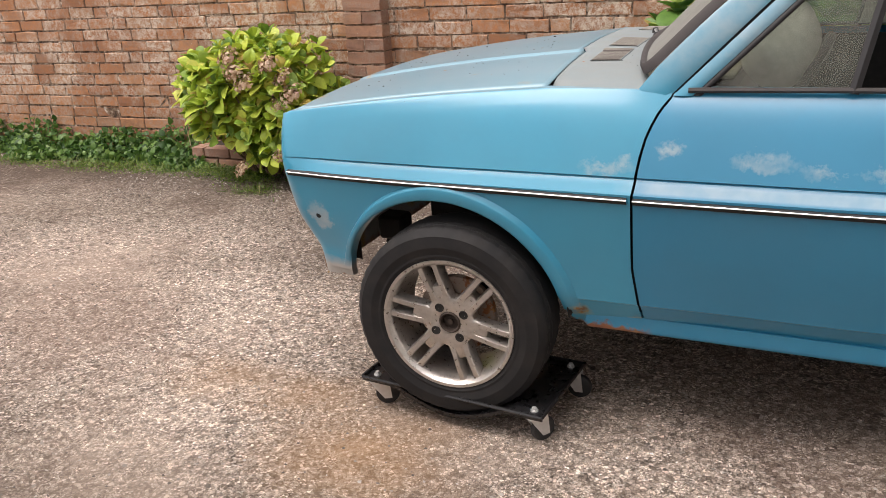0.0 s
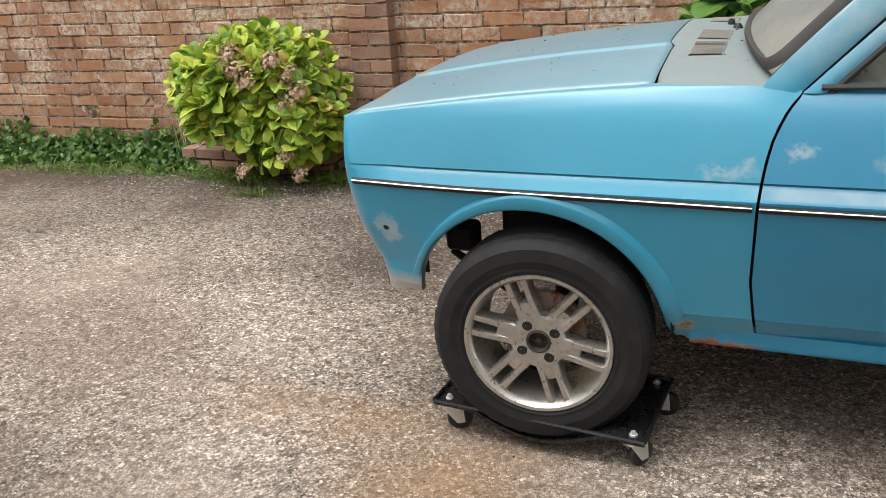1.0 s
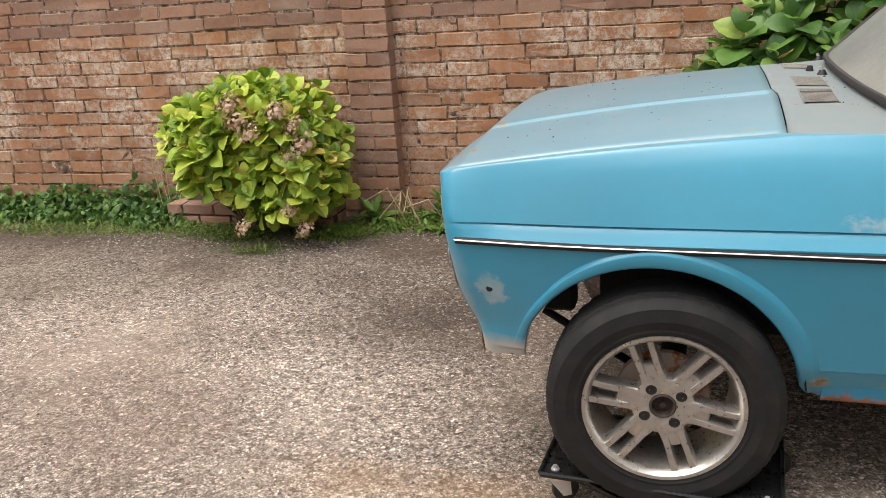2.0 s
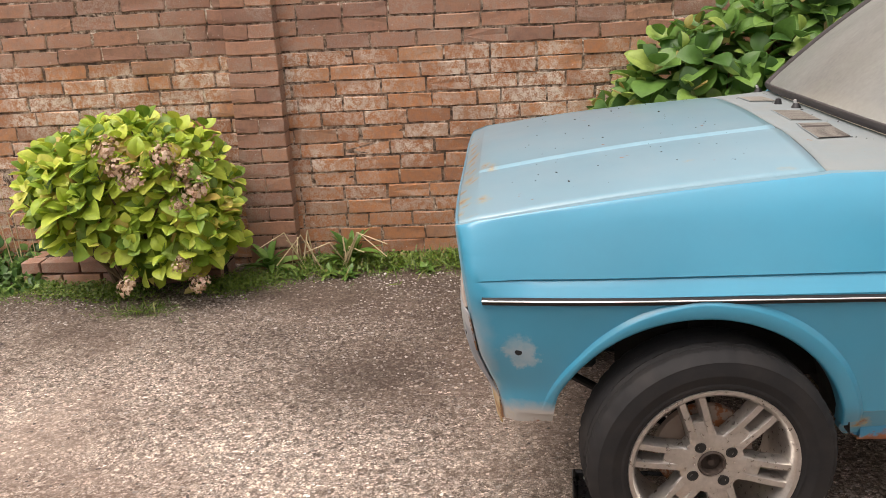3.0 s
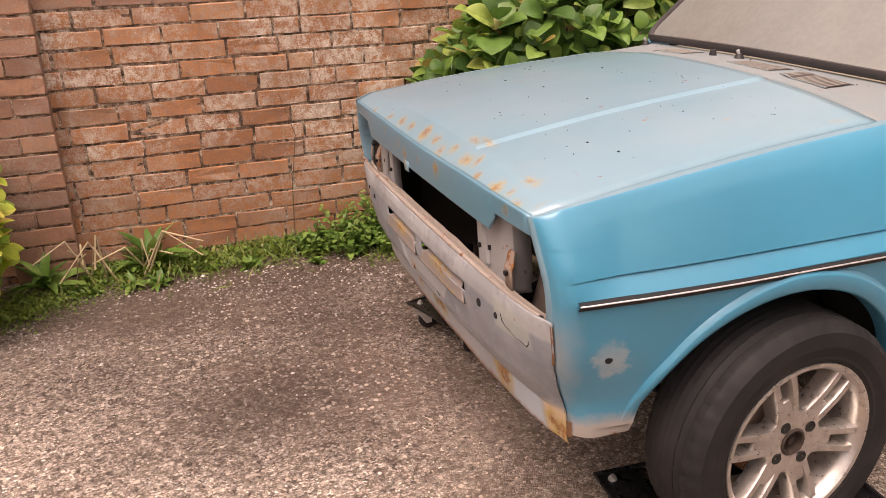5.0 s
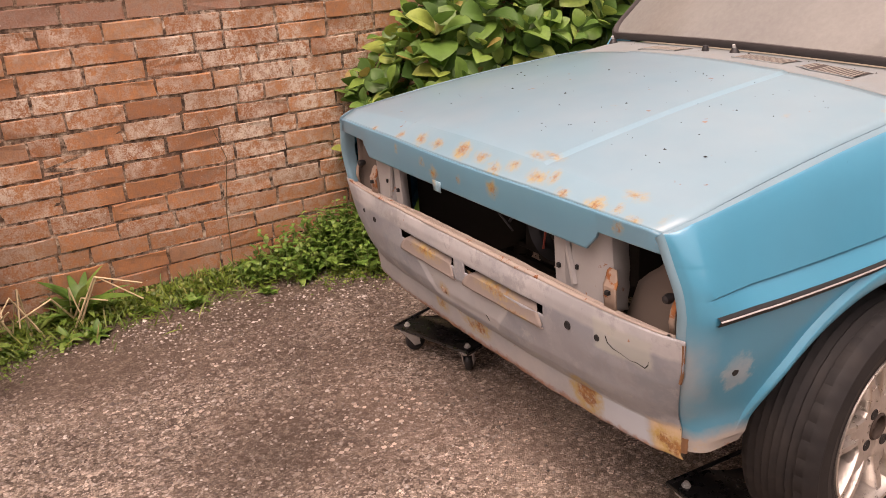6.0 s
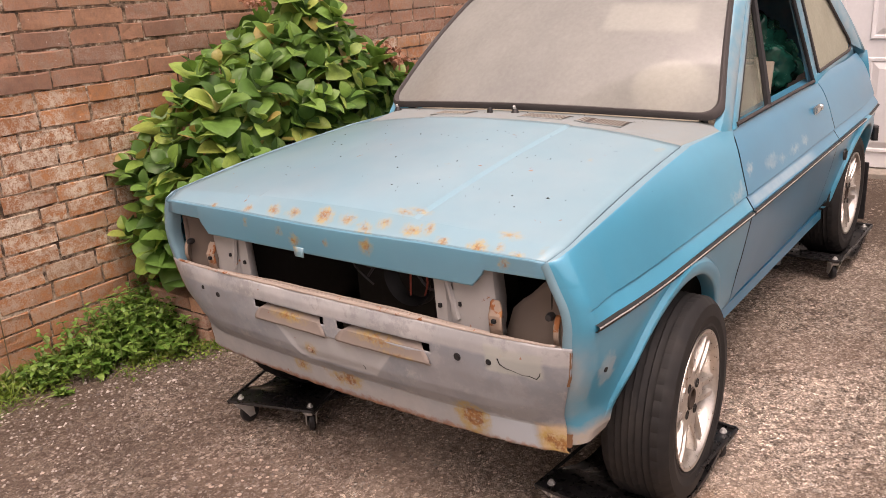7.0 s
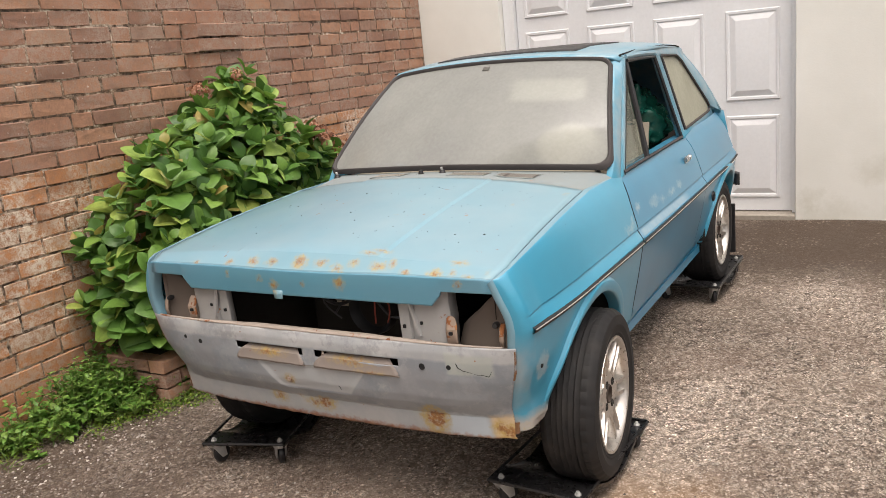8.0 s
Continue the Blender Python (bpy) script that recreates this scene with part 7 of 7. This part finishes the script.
# loose chippings on the drive
def build_chippings():
    r = random.Random(77)
    V, F = [], []
    for i in range(10500):
        x, y = r.uniform(-4.6, 0.6), r.uniform(0.9, 4.4)
        if r.random() < 0.35:
            x, y = r.gauss(-2.0, 0.6), r.gauss(3.3, 0.5)
        if i >= 5200:
            x, y = r.uniform(-4.8, -0.7), 4.42 - abs(r.gauss(0, 0.45))
            if noise.noise((x * 1.6, y * 1.6, 9)) < -0.12 or (i % 3 == 0 and noise.noise((x * 5, y * 5, 2)) < 0.0):
                continue
        s = r.uniform(0.003, 0.0075) * (1.5 if r.random() < 0.06 else 1) * (1.15 if i >= 5200 else 1)
        z = ground_z(x) + 0.006 * noise.noise((x * 0.8, y * 0.8, 0)) + 0.003 * noise.noise((x * 3, y * 3, 4)) - 0.012 * math.exp(-(((x + 1.9) / 0.45) ** 2 + ((y - 3.35) / 0.4) ** 2)) + s * 0.2
        a = r.uniform(0, 6.3)
        o = len(V)
        for px, py, pz in ((1, 0, 0), (0, 1, 0), (-1, 0, 0.1), (0, -1, 0.1), (0.1, 0.1, 0.75), (0, 0, -0.6)):
            k = r.uniform(0.7, 1.2)
            V.append((x + s * k * (px * math.cos(a) - py * math.sin(a)), y + s * k * (px * math.sin(a) + py * math.cos(a)) * 0.8, z + s * k * pz))
        F += [(o, o + 1, o + 4), (o + 1, o + 2, o + 4), (o + 2, o + 3, o + 4), (o + 3, o, o + 4), (o + 1, o, o + 5), (o + 2, o + 1, o + 5), (o + 3, o + 2, o + 5), (o, o + 3, o + 5)]
    ob = new("chippings", mesh("chippings", V, F, m_chip, 0))
    tagged(ob, "loose pale grey stone chippings on the drive", "gravel", kind="stuff")


build_chippings()

# leaf crumbs and grit on the bonnet and the scuttle
def build_crumbs():
    r = random.Random(31)
    V, F = [], []
    for i in range(92):
        if i < 70:
            x, v = r.uniform(-1.45, -0.76), r.gauss(-0.36, 0.16) if i % 2 else r.uniform(-0.6, 0.6)
            z = bonnet_z(x, v)
        else:
            v = r.uniform(-0.55, 0.55)
            x = screen_base(v).x - r.uniform(0.005, 0.07)
            z = scuttle_z(x, v)
        s = r.uniform(0.0010, 0.0022) if r.random() < 0.8 else r.uniform(0.0024, 0.0040)
        o = len(V)
        a = r.uniform(0, 6.3)
        for px, py, pz in ((1.4, 0, 0), (0, 0.8, 0), (-1.4, 0, 0), (0, -0.8, 0), (0, 0, 0.9)):
            V.append((x + s * (px * math.cos(a) - py * math.sin(a)), v + s * (px * math.sin(a) + py * math.cos(a)), z + 0.0005 + s * pz))
        F += [(o, o + 1, o + 4), (o + 1, o + 2, o + 4), (o + 2, o + 3, o + 4), (o + 3, o, o + 4)]
    ob = new("leaf_crumbs", mesh("leaf_crumbs", V, F, m_dark, 0))
    ob.matrix_basis = pose(0, CY, 0)
    tagged(ob, "dark leaf crumbs and grit on the bonnet", "debris", kind="stuff")


build_crumbs()

# ---------------------------------------------------------------- bricks of the wall, last
BASE = -0.0525


def build_bricks():
    far = {False: ([], []), True: ([], [])}
    shapes = {}

    def lay(cx, cz, length, dark, proud, near, seed, parent, depth=0.06, height=COURSE - JOINT):
        key = (round(length, 3), seed % 5, dark)
        if near:
            if key not in shapes:
                v, f = brick_shape(seed % 5 + int(length * 1000), length, height, depth)
                shapes[key] = mesh("brick", v, f, m_brick_dark if dark else m_brick, 0)
            ob = child("brick", shapes[key], parent, at=Matrix.Translation((cx, -proud, cz)) @ Matrix.Rotation(radians((seed * 7919 % 13 - 6) * 0.06), 4, "Y"))
        else:
            v, f = brick_shape(seed, length, height, depth)
            V, F = far[dark]
            o = len(V)
            V += [(a + cx, b_ - proud, c + cz) for a, b_, c in v]
            F += [tuple(i + o for i in q) for q in f]

    rnd = random.Random(5)
    seed = 0
    for row in range(30):
        z = BASE + (row + 0.5) * COURSE
        dark = row >= 15
        x = -2.463 - 20 * PITCH + (0.0, 0.105, 0.178)[(29 - row) % 3] * (1 if dark else -1) + rnd.uniform(-0.02, 0.02)
        while x < 2.84:
            length = rnd.choice((PITCH, PITCH * 0.96, PITCH * 1.04, PITCH * 0.98, PITCH * 1.03, PITCH * 0.52)) if rnd.random() < 0.42 else PITCH
            a, b_ = x, min(x + length, 2.893)
            x += length
            seed += 1
            if b_ - a < 0.05:
                continue
            cx = (a + b_) / 2
            near = -2.6 < cx < -1.02 and row < 18
            lay(cx, z + rnd.uniform(-0.0022, 0.0022) + 0.004 * math.sin(cx * 1.7 + row * 0.4), round(b_ - a - JOINT, 2), dark, rnd.uniform(-0.002, 0.004), near, seed, wall_north)
    # pilasters
    for x0, x1, top, proj in ((-2.925, -2.650, 30, 0.105), (0.045, 0.415, 23, 0.10)):
        p = [(x, y, z) for z in (-0.05, BASE + top * COURSE) for x, y in ((x0 + 0.007, -proj + 0.007), (x1 - 0.007, -proj + 0.007), (x1 - 0.007, 0.05), (x0 + 0.007, 0.05))]
        child("pilaster_core", mesh("pilaster_core", p, [(0, 1, 5, 4), (1, 2, 6, 5), (2, 3, 7, 6), (3, 0, 4, 7), (4, 5, 6, 7), (3, 2, 1, 0)], m_mortar, 0), wall_north)
        for row in range(top):
            z = BASE + (row + 0.5) * COURSE
            w = x1 - x0
            cuts = [x0, x1] if row % 2 else [x0, x0 + w * 0.48, x1]
            for a, b_ in zip(cuts, cuts[1:]):
                seed += 1
                grow = 0.02 if top < 29 and row > top - 3 else 0.0
                lay((a + b_) / 2, z, round(b_ - a - (JOINT if len(cuts) > 2 else 0) + grow, 2), True, proj + grow, False, seed, wall_north, depth=proj + grow)
    for dark in (False, True):
        V, F = far[dark]
        ob = child("brickwork", mesh("brickwork", V, F, m_brick_dark_far if dark else m_brick_far, 0), wall_north)
        ob["kind"] = "stuff"


build_bricks()
